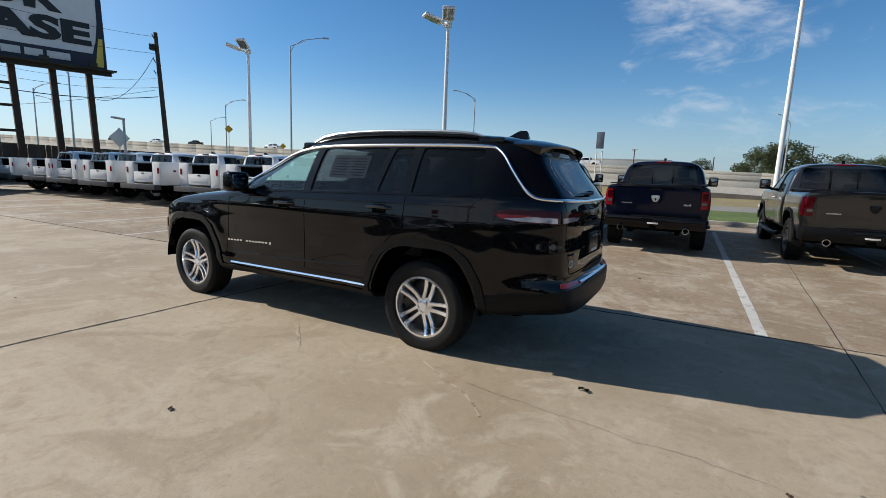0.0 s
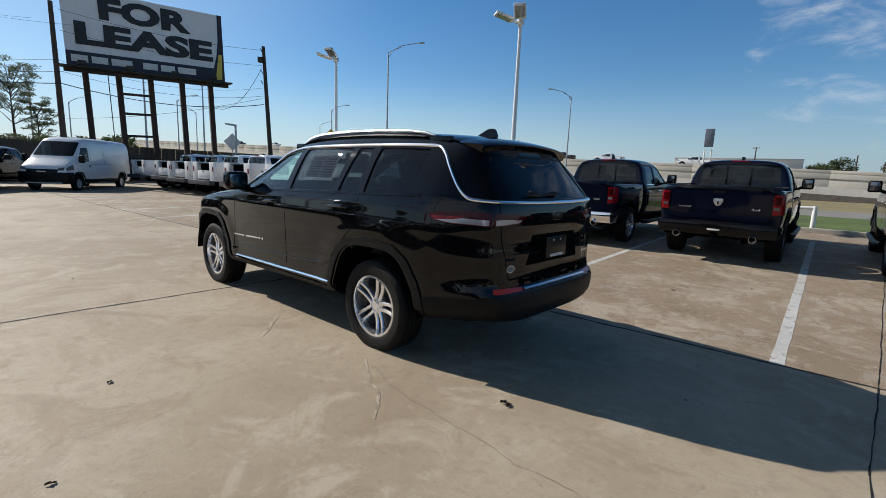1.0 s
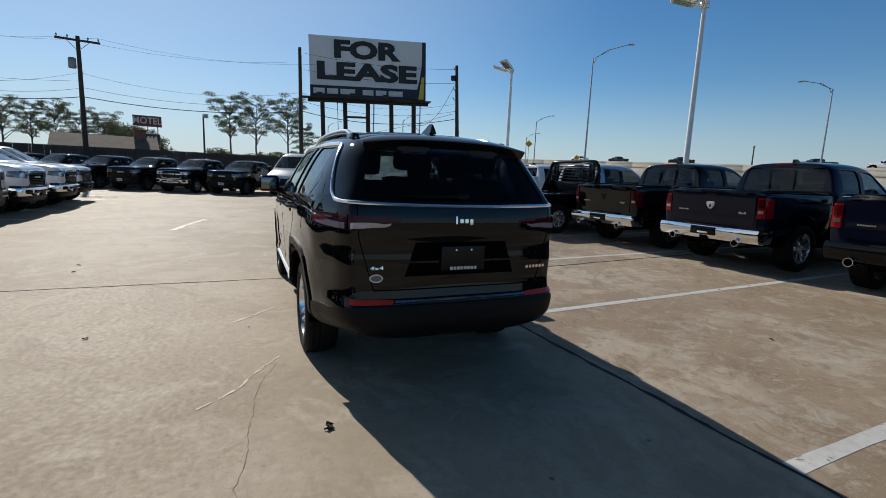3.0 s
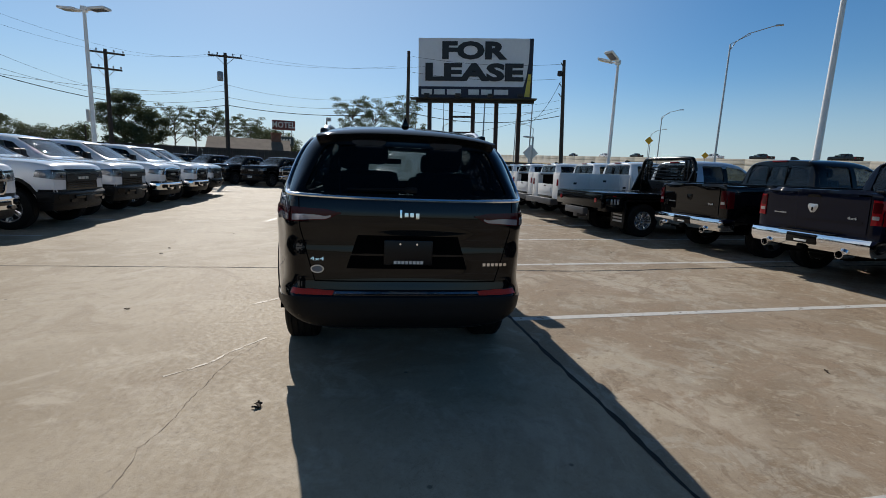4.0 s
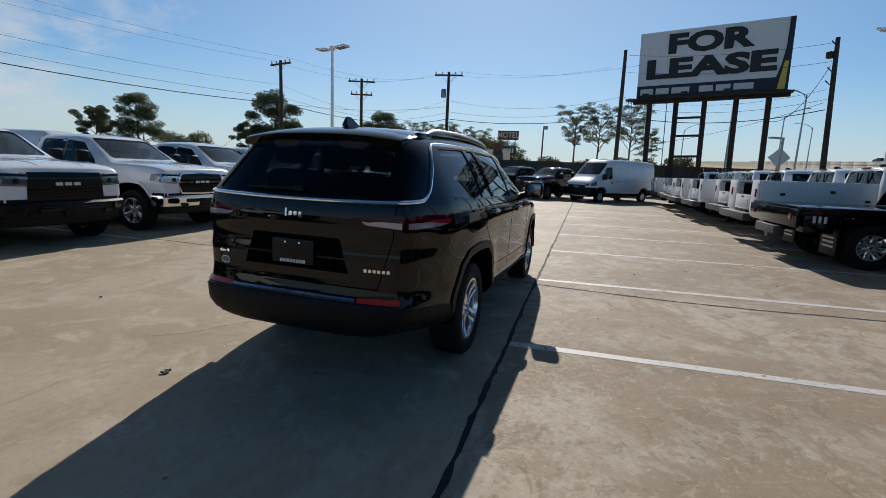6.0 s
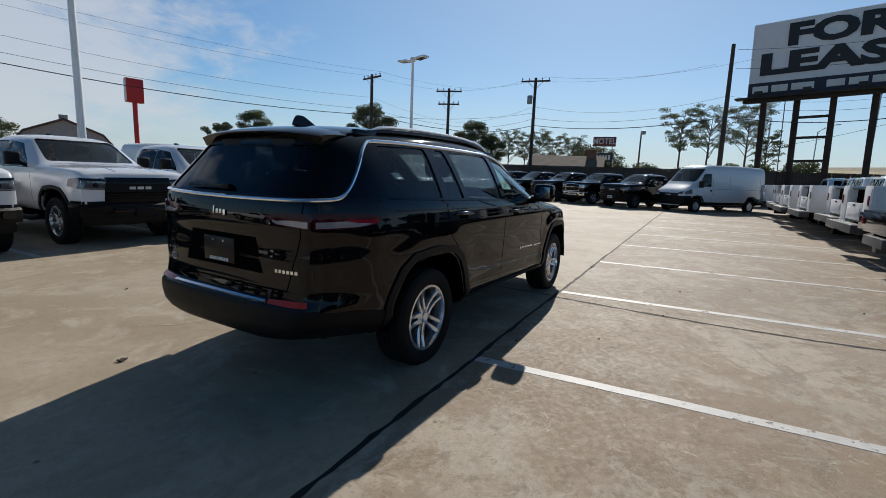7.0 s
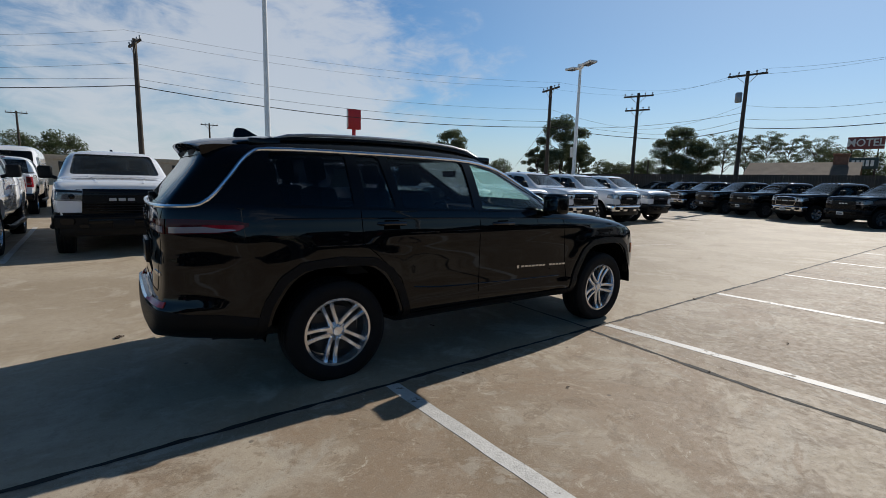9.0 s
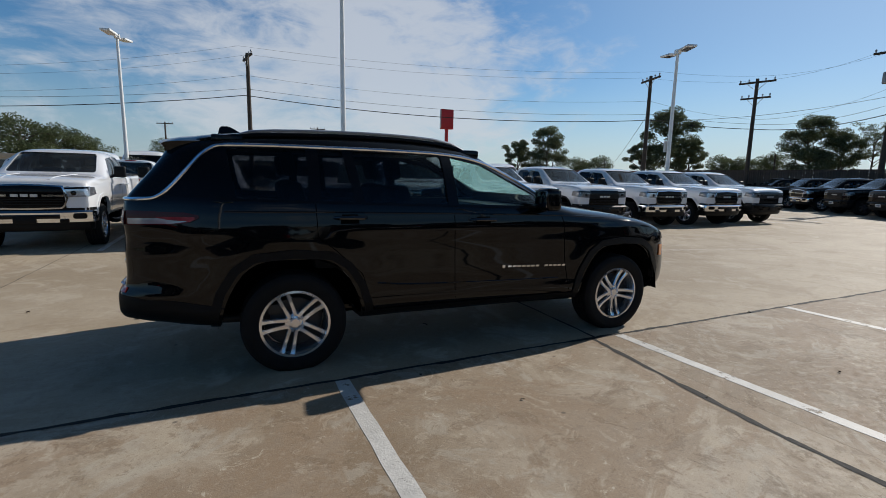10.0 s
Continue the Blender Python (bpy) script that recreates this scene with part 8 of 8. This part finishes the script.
def flatbed_truck():
    e = thing("flatbed_truck", "silver crew-cab truck with black steel flatbed and headache rack", "truck", "work trucks")
    cab_parts(e, SILVER_PAINT, False)
    P = lambda name, bm, ma, lab="", par=None: part(name, bm, ma, par or e, lab)
    deck = P("flatbed_deck", boxes(((-1.78, -1.2, 1.00), (0.80, 1.2, 1.075)), ((-1.80, -1.22, 0.93), (-1.73, 1.22, 1.075)), ((-1.78, -1.22, 0.95), (0.80, -1.16, 1.07)), ((-1.78, 1.16, 0.95), (0.80, 1.22, 1.07)), bevel=0.01), GLOSS_BLACK, "black steel flatbed deck")
    for k in range(5):
        part("cross_member", boxes(((-1.6 + 0.5 * k, -1.1, 0.9), (-1.52 + 0.5 * k, 1.1, 1.0))), UNDER, deck)
    P("tail_board", boxes(((-1.85, -1.22, 0.70), (-1.79, 1.22, 1.03)), bevel=0.01), GLOSS_BLACK, "black tail board with lamps")
    for s in (-1, 1):
        P("tail_lamp", lathe(bmesh.new(), [(0, -0.012), (0.055, -0.012), (0.06, 0.0)], 16, "X", (-1.852, s * 0.95, 0.88)), RED_LENS, "round red tail lamp")
        P("marker_lamp", boxes(((-1.55, s * 1.222 - 0.01, 0.98), (-1.47, s * 1.222 + 0.01, 1.01)), bevel=0.004), RED_LENS)
        for k in range(3):
            P("step_slot", boxes(((-1.60 + 0.085 * k, s * 1.215 - 0.006, 0.80), (-1.55 + 0.085 * k, s * 1.215 + 0.006, 0.92)), bevel=0.003), SATIN)
        P("tool_box", boxes(((-1.72, s * 0.80 - 0.40, 0.62), (-1.25, s * 0.80 + 0.40, 0.94)), bevel=0.02), GLOSS_BLACK)
        P("mud_flap", boxes(((-1.17, s * 0.86 - 0.30, 0.22), (-1.15, s * 0.86 + 0.30, 0.88)), bevel=0.004), BLACK_PLASTIC, "black mud flap with pale bars")
        for k in range(3):
            P("flap_bar", boxes(((-1.178, s * 0.86 - 0.20, 0.36 + 0.08 * k), (-1.171, s * 0.86 + 0.20, 0.40 + 0.08 * k))), SIGN_GREY)
        wheel(e, 3.67, s * 0.845, 0.415, 0.245, 0.26, "dual", 10, "steel wheel", ALLOY)
        wheel(e, -0.60, s * 0.96, 0.415, 0.225, 0.24, "dual", 33, "dual steel rear wheel", ALLOY)
        wheel(e, -0.60, s * 0.66, 0.415, 0.225, 0.24, "dual", 12, "inner dual steel wheel", ALLOY)
        P("fender", boxes(((-1.12, s * 1.0 - 0.15, 0.86), (-0.08, s * 1.0 + 0.15, 0.93)), bevel=0.03), GLOSS_BLACK)
    for y in (-0.40, 0.40):
        P("frame_rail", boxes(((-1.8, y - 0.05, 0.6), (0.9, y + 0.05, 0.95)), bevel=0.01), UNDER)
    # headache rack
    rack = P("headache_rack", tubes((smooth_path([(0.71, -1.07, 1.07), (0.71, -1.07, 1.45), (0.71, -1.06, 1.72), (0.71, -0.98, 1.90), (0.71, -0.80, 1.97), (0.71, 0, 1.97), (0.71, 0.80, 1.97), (0.71, 0.98, 1.90), (0.71, 1.06, 1.72), (0.71, 1.07, 1.45), (0.71, 1.07, 1.07)], 4), 0.052), n=10), GLOSS_BLACK, "black steel headache rack")
    part("rack_panel", boxes(((0.68, -1.05, 1.07), (0.74, 1.05, 1.40)), bevel=0.01), GLOSS_BLACK, rack)
    for k in range(5):
        part("rack_bar", boxes(((0.69, -1.02, 1.46 + 0.09 * k), (0.74, 1.02, 1.49 + 0.09 * k)), bevel=0.006), GLOSS_BLACK, rack)
    for s in (-0.85, -0.72, 0.72, 0.85):
        part("rack_upright", boxes(((0.68, s - 0.03, 1.40), (0.75, s + 0.03, 1.92)), bevel=0.006), GLOSS_BLACK, rack)
    for s in (-1, 1):
        part("rack_gusset", prism(bmesh.new(), [(0.40, 1.08), (0.68, 1.08), (0.68, 1.75)], "y", s * 1.08 - 0.02, s * 1.08 + 0.02), GLOSS_BLACK, rack)
    P("tow_bumper", boxes(((-1.93, -0.5, 0.50), (-1.78, 0.5, 0.66)), ((-1.88, -0.1, 0.4), (-1.6, 0.1, 0.55)), bevel=0.01), mat("chequer_steel", (0.09, 0.09, 0.095), 0.5, 0.6, 0.2, 6, 0.4, 60))
    P("rear_axle", tubes(([(-0.6, -0.9, 0.42), (-0.6, 0.9, 0.42)], 0.09), n=10), UNDER, e)
    return e


def utility_truck():
    e = thing("utility_truck", "white work truck with a boxed utility body and side lockers", "truck", "work trucks")
    cab_parts(e, WHITE_PAINT, False)
    P = lambda name, bm, ma, lab="", par=None: part(name, bm, ma, par or e, lab)
    for s in (-1, 1):
        o = boxes(((-1.55, s * 0.80 - 0.24, 0.72), (0.74, s * 0.80 + 0.24, 1.52)), bevel=0.012)
        lk = P("side_locker", o, UTIL_WHITE, "white steel side locker")
        for a, b, z0_, z1 in ((-1.50, -0.62, 0.95, 1.48), (-0.58, 0.38, 1.12, 1.48), (0.42, 0.72, 0.76, 1.48)):
            d = part("locker_door", boxes(((a, s * 1.042 - 0.008, z0_), (b, s * 1.042 + 0.008, z1)), bevel=0.004), UTIL_WHITE, lk)
            part("latch", boxes((((a + b) / 2 - 0.05, s * 1.052 - 0.006, (z0_ + z1) / 2 - 0.03), ((a + b) / 2 + 0.05, s * 1.052 + 0.006, (z0_ + z1) / 2 + 0.03)), bevel=0.004), DARK_STEEL, lk)
        part("arch_flare", boxes(((-0.52, s * 1.035 - 0.01, 0.86), (0.52, s * 1.035 + 0.02, 0.92)), bevel=0.01), BLACK_PLASTIC, lk)
        part("tail_lamp", boxes(((-1.575, s * 0.92 - 0.045, 1.12), (-1.548, s * 0.92 + 0.045, 1.32)), bevel=0.008), RED_LENS, lk, "red tail lamp")
        part("locker_end", boxes(((-1.562, s * 0.80 - 0.20, 0.80), (-1.552, s * 0.80 + 0.20, 1.46)), bevel=0.003), UTIL_WHITE, lk)
        P("wheel_well", boxes(((-0.55, s * 0.80 - 0.25, 0.45), (0.55, s * 0.80 + 0.20, 0.74)), bevel=0.02), UNDER)
        wheel(e, 3.67, s * 0.845, 0.415, 0.245, 0.26, "steel", 10, "steel wheel", SATIN)
        wheel(e, 0.0, s * 0.90, 0.415, 0.235, 0.25, "steel", 33, "steel rear wheel", SATIN)
    P("load_floor", boxes(((-1.55, -0.58, 0.78), (0.74, 0.58, 0.86)), bevel=0.01), DARK_STEEL)
    P("bulkhead", boxes(((0.66, -0.58, 0.80), (0.74, 0.58, 1.52)), bevel=0.01), BLACK_PLASTIC)
    tg = P("tailgate", boxes(((-1.56, -0.55, 0.80), (-1.51, 0.55, 1.16)), bevel=0.01), UTIL_WHITE, "white drop tailgate")
    part("gate_rib", boxes(((-1.572, -0.45, 0.90), (-1.56, 0.45, 1.06)), bevel=0.005), UTIL_WHITE, tg)
    part("latch", boxes(((-1.575, -0.07, 1.09), (-1.56, 0.07, 1.13)), bevel=0.004), DARK_STEEL, tg)
    P("load_cover", boxes(((-1.50, -0.56, 1.44), (0.66, 0.56, 1.475)), bevel=0.01), BLACK_PLASTIC, "black roll cover over the load bay")
    # added near-black sheet in place of the shade inside the load bay
    P("load_shade", boxes(((-1.40, -0.56, 0.86), (-1.36, 0.56, 1.44))), UNDER)
    P("rear_bumper", boxes(((-1.80, -1.02, 0.56), (-1.55, 1.02, 0.74)), bevel=0.015), mat("chequer_steel", (0.09, 0.09, 0.095), 0.5, 0.6, 0.2, 6, 0.4, 60), "dark steel step bumper")
    P("hitch", boxes(((-1.86, -0.08, 0.46), (-1.5, 0.08, 0.58)), bevel=0.01), UNDER)
    P("rear_axle", tubes(([(0, -0.9, 0.42), (0, 0.9, 0.42)], 0.08), n=10), UNDER, e)
    return e


flat = flatbed_truck()
flat.matrix_basis = at_lot(-8.85, 6.05)
util = utility_truck()
for k in range(7):
    m = at_lot(-11.55 - 2.725 * k, 6.0 + (0.25 if k % 2 else 0) - (0.35 if k == 3 else 0))
    if k == 0:
        util.matrix_basis = m
    else:
        copy_thing(util, m)

# ---------------------------------------------------------------- white vans


def cargo_van(label):
    e = thing("cargo_van", label, "van", "white vans")
    cols = [(-1.03, -1.04, -1.04, 2.46, 0.88), (-1.01, -1.02, -1.02, 2.50, 0.92), (-0.85, -0.87, -0.87, 2.53, 0.94), (0.8, 0.8, 0.8, 2.54, 0.945), (2.6, 2.6, 2.6, 2.53, 0.94), (3.12, 3.3, 3.3, 2.50, 0.92), (3.32, 3.6, 3.6, 2.42, 0.90), (3.42, 3.72, 3.72, 2.34, 0.89), (4.20, 4.15, 4.15, 1.56, 0.92), (4.32, 4.30, 4.30, 1.46, 0.91), (4.78, 4.75, 4.75, 1.20, 0.87), (4.89, 4.90, 4.92, 1.10, 0.82), (4.94, 4.97, 5.0, 1.02, 0.74)]
    belt = lambda x, zt: min(1.25, zt - 0.12)
    hb = lambda x: lerp([(-1.04, 0.97), (-0.9, 1.02), (3.6, 1.02), (4.5, 1.0), (4.85, 0.92), (5.0, 0.80)], x)
    me = loft(cols, belt, hb, hb, lambda x: 0.34, levels=2, bulge=0.015)
    sk = Skin(me)
    cutters = [prism(bmesh.new(), rounded([(3.10, 1.36), (4.02, 1.36), (3.96, 1.48), (3.56, 2.02), (3.10, 2.05)], 0.06, 3), "y", -2, 2), prism(bmesh.new(), rounded([(-0.84, 1.60), (0.84, 1.60), (0.78, 2.28), (-0.78, 2.28)], 0.08, 3), "x", 3.0, 5.5)]
    for x in (0.0, 4.04):
        for s in (-1, 1):
            cutters.append(prism(bmesh.new(), rounded([(x - 0.45, 0.1), (x + 0.45, 0.1), (x + 0.43, 0.55), (x + 0.26, 0.82), (x - 0.26, 0.82), (x - 0.43, 0.55)], 0.2, 4), "y", *sorted((s * 0.5, s * 1.4))))
    place_mesh("body", cut(me, cutters), WHITE_PAINT, e)
    P = lambda name, bm, ma, lab="", par=None: part(name, bm, ma, par or e, lab)
    P("windscreen", sk.quad(bmesh.new(), "n", [(-0.87, 1.57), (0.87, 1.57), (0.81, 2.31), (-0.81, 2.31)], 8, 6, -0.012, 0.005), GLASS_SHADE, "steep windscreen")
    for ax in "lr":
        s = 1 if ax == "l" else -1
        bm = bmesh.new()
        sk.patch(bm, ax, lambda u, v: Vector((3.07 + 1.0 * u, 1.33)).lerp(Vector((3.07 + 1.0 * u, 2.08)) if u < 0.5 else Vector((3.57, 2.08)).lerp(Vector((4.03, 1.46)), (u - 0.5) / 0.5), v), 10, 6, -0.012, 0.005)
        P("front_window", bm, GLASS_SHADE, "cab door window")
        for path in ([(3.0, 2.1), (3.0, 0.45)], [(4.12, 1.30), (4.10, 0.80)], [(1.75, 2.2), (1.75, 0.45)], [(-0.5, 1.25), (2.9, 1.25)], [(-0.6, 2.2), (-0.6, 0.9)]):
            P("shut_line", sk.band(bmesh.new(), ax, path, 0.010, 0.0014, 0.004, 6), UNDER)
        P("lower_cladding", sk.quad(bmesh.new(), ax, [(0.5, 0.36), (3.55, 0.36), (3.55, 0.55), (0.5, 0.55)], 12, 3, 0.012, 0.03), BLACK_PLASTIC, "black lower cladding")
        P("door_handle", sk.quad(bmesh.new(), ax, [(3.08, 1.12), (3.20, 1.12), (3.20, 1.2), (3.08, 1.2)], 3, 2, 0.015, 0.02), BLACK_PLASTIC)
        mb = bmesh.new()
        box(mb, (3.95, s * 1.05 if s > 0 else s * 1.28, 1.30), (4.10, s * 1.28 if s > 0 else s * 1.05, 1.66), 0.05, 3)
        P("door_mirror", mb, BLACK_PLASTIC, "tall black door mirror")
        P("headlamp", sk.quad(bmesh.new(), ax, [(4.40, 0.98), (4.84, 0.93), (4.82, 1.06), (4.44, 1.22)], 6, 4, 0.010, 0.03), SMOKE_LENS, "swept headlamp")
        P("headlamp_face", sk.quad(bmesh.new(), "n", [(s * 0.60, 0.93), (s * 0.86, 0.95), (s * 0.86, 1.08), (s * 0.66, 1.04)], 4, 3, 0.012, 0.03), SMOKE_LENS)
        P("tail_lamp", sk.quad(bmesh.new(), "t", [(s * 0.86, 0.9), (s * 0.96, 0.9), (s * 0.96, 1.4), (s * 0.86, 1.4)], 3, 6, 0.012, 0.03), RED_LENS, "tall red tail lamp")
        arch = lambda x: [(x - 0.47, 0.36), (x - 0.45, 0.58), (x - 0.28, 0.83), (x, 0.87), (x + 0.28, 0.83), (x + 0.45, 0.58), (x + 0.47, 0.36)]
        for x in (0.0, 4.04):
            P("arch_trim", sk.band(bmesh.new(), ax, arch(x), 0.07, 0.014, 0.04, 4), BLACK_PLASTIC)
            wheel(e, x, s * 0.88, 0.345, 0.20, 0.225, "steel", 30 * x, "steel wheel", SATIN)
    P("front_bumper", curved_bar(bmesh.new(), 5.05, 1.03, 0.16, [(-0.12, 0.86), (0.0, 0.85), (0.02, 0.65), (0.0, 0.42), (-0.12, 0.34)], 0.42), BLACK_PLASTIC, "black front bumper")
    P("grille", sk.quad(bmesh.new(), "n", [(-0.60, 0.80), (0.60, 0.80), (0.64, 0.98), (-0.64, 0.98)], 10, 3, 0.014, 0.03), GLOSS_BLACK, "black grille")
    P("name_bar", boxes(((5.0, -0.18, 0.85), (5.025, 0.18, 0.90)), bevel=0.006), SATIN)
    P("plate", boxes(((5.035, -0.16, 0.50), (5.05, 0.16, 0.62)), bevel=0.005), SIGN_WHITE)
    P("cabin_floor", boxes(((2.7, -0.85, 0.6), (4.3, 0.85, 0.7))), CABIN)
    P("bulkhead", boxes(((2.6, -0.85, 0.6), (2.66, 0.85, 2.3))), CABIN)
    P("dashboard", boxes(((3.95, -0.85, 0.9), (4.35, 0.85, 1.36)), bevel=0.06), CABIN)
    for y in (-0.45, 0.45):
        seat(e, 3.2, y, 0.85)
    steering(e, 3.75, 0.45, 1.25)
    P("chassis", boxes(((-0.9, -0.5, 0.3), (4.6, 0.5, 0.45)), bevel=0.02), UNDER)
    for s in (-1, 1):
        for x in (0.0, 4.04):
            bm = bmesh.new()
            tr = [[bm.verts.new((x + 0.45 * math.cos(math.pi * k / 10), s * y, 0.38 + 0.45 * math.sin(math.pi * k / 10))) for y in (0.48, 0.97)] for k in range(11)]
            for A, B in zip(tr, tr[1:]):
                bm.faces.new((A[0], A[1], B[1], B[0]))
            bm.faces.new([t[0] for t in tr])
            P("arch_liner", bm, UNDER)
    return e


van = cargo_van("white high-roof cargo van with black bumper at the far row's end")
van.matrix_basis = pose(-30.08, 7.39, 0, 0, 0, -38)
for u, v, h in ((2.5, -28, 90), (-14.5, -27.0, 90), (-18.5, -27.5, 90), (5.5, -30, 90)):
    tagged(copy_thing(van, at_lot(u, v, h)), "white high-roof cargo van parked behind the pickups")

# ---------------------------------------------------------------- traffic standing on the highway


def on_highway(ob, along, away, h=0):
    return copy_thing(ob, HWM @ pose(along, away, 3.60, 0, 0, h))


for proto, along, away, h in ((white_bright, -20, 6, 180), (white_dark, -36, 6, 180), (grey_black, -47, 7, 180), (far_dark, -75, 7, 180), (far_bright, -96, 8, 180), (white_dark, -112, 8, 180), (far_dark, -150, 8, 180), (white_bright, -175, 9, 180), (navy_bright, -205, 9, 180)):
    tagged(on_highway(proto, along, away, h), group="vehicles on the highway")
# ---------------------------------------------------------------- concrete slabs, each a piece of the lot
lot_floor = thing("lot_pavement", "worn tan concrete slabs of a dealer lot", "pavement", at=LOT)
lot_floor["kind"] = "structure"
for vs_, us_ in (((0.0, 13.3), (-39.5, -29.2, -22.9, -16.8, -10.6, -4.3, 2.05, 8.3, 14.5, 20.7, 30, 40)), ((-12.2, 0.0), (-39.5, -29.72, -23.42, -17.22, -11.02, -4.82, 1.48, 7.78, 13.98, 20.18, 30, 40)), ((-60, -12.2), (-39.5, -24, -8, 8, 24, 40))):
    for a_, b_ in zip(us_, us_[1:]):
        bm = bmesh.new()
        k_ = 0.4 / 12.2 if vs_[1] == 0.0 else 0.0      # joints drift a little across the middle bay
        v0_, v1_ = vs_[0] + 0.0008, vs_[1] - 0.0008
        prism(bm, [(a_ + 0.0008, v0_), (b_ - 0.0008, v0_), (b_ - 0.0008 + 12.2 * k_, v1_), (a_ + 0.0008 + 12.2 * k_, v1_)], "z", -0.07, 0.0)
        if vs_[0] == 0.0:
            bm.transform(LOT.inverted() @ UP)
        part("slab", bm, CONCRETE_STAINED if vs_[0] == 0.0 else CONCRETE, lot_floor, smooth=False)
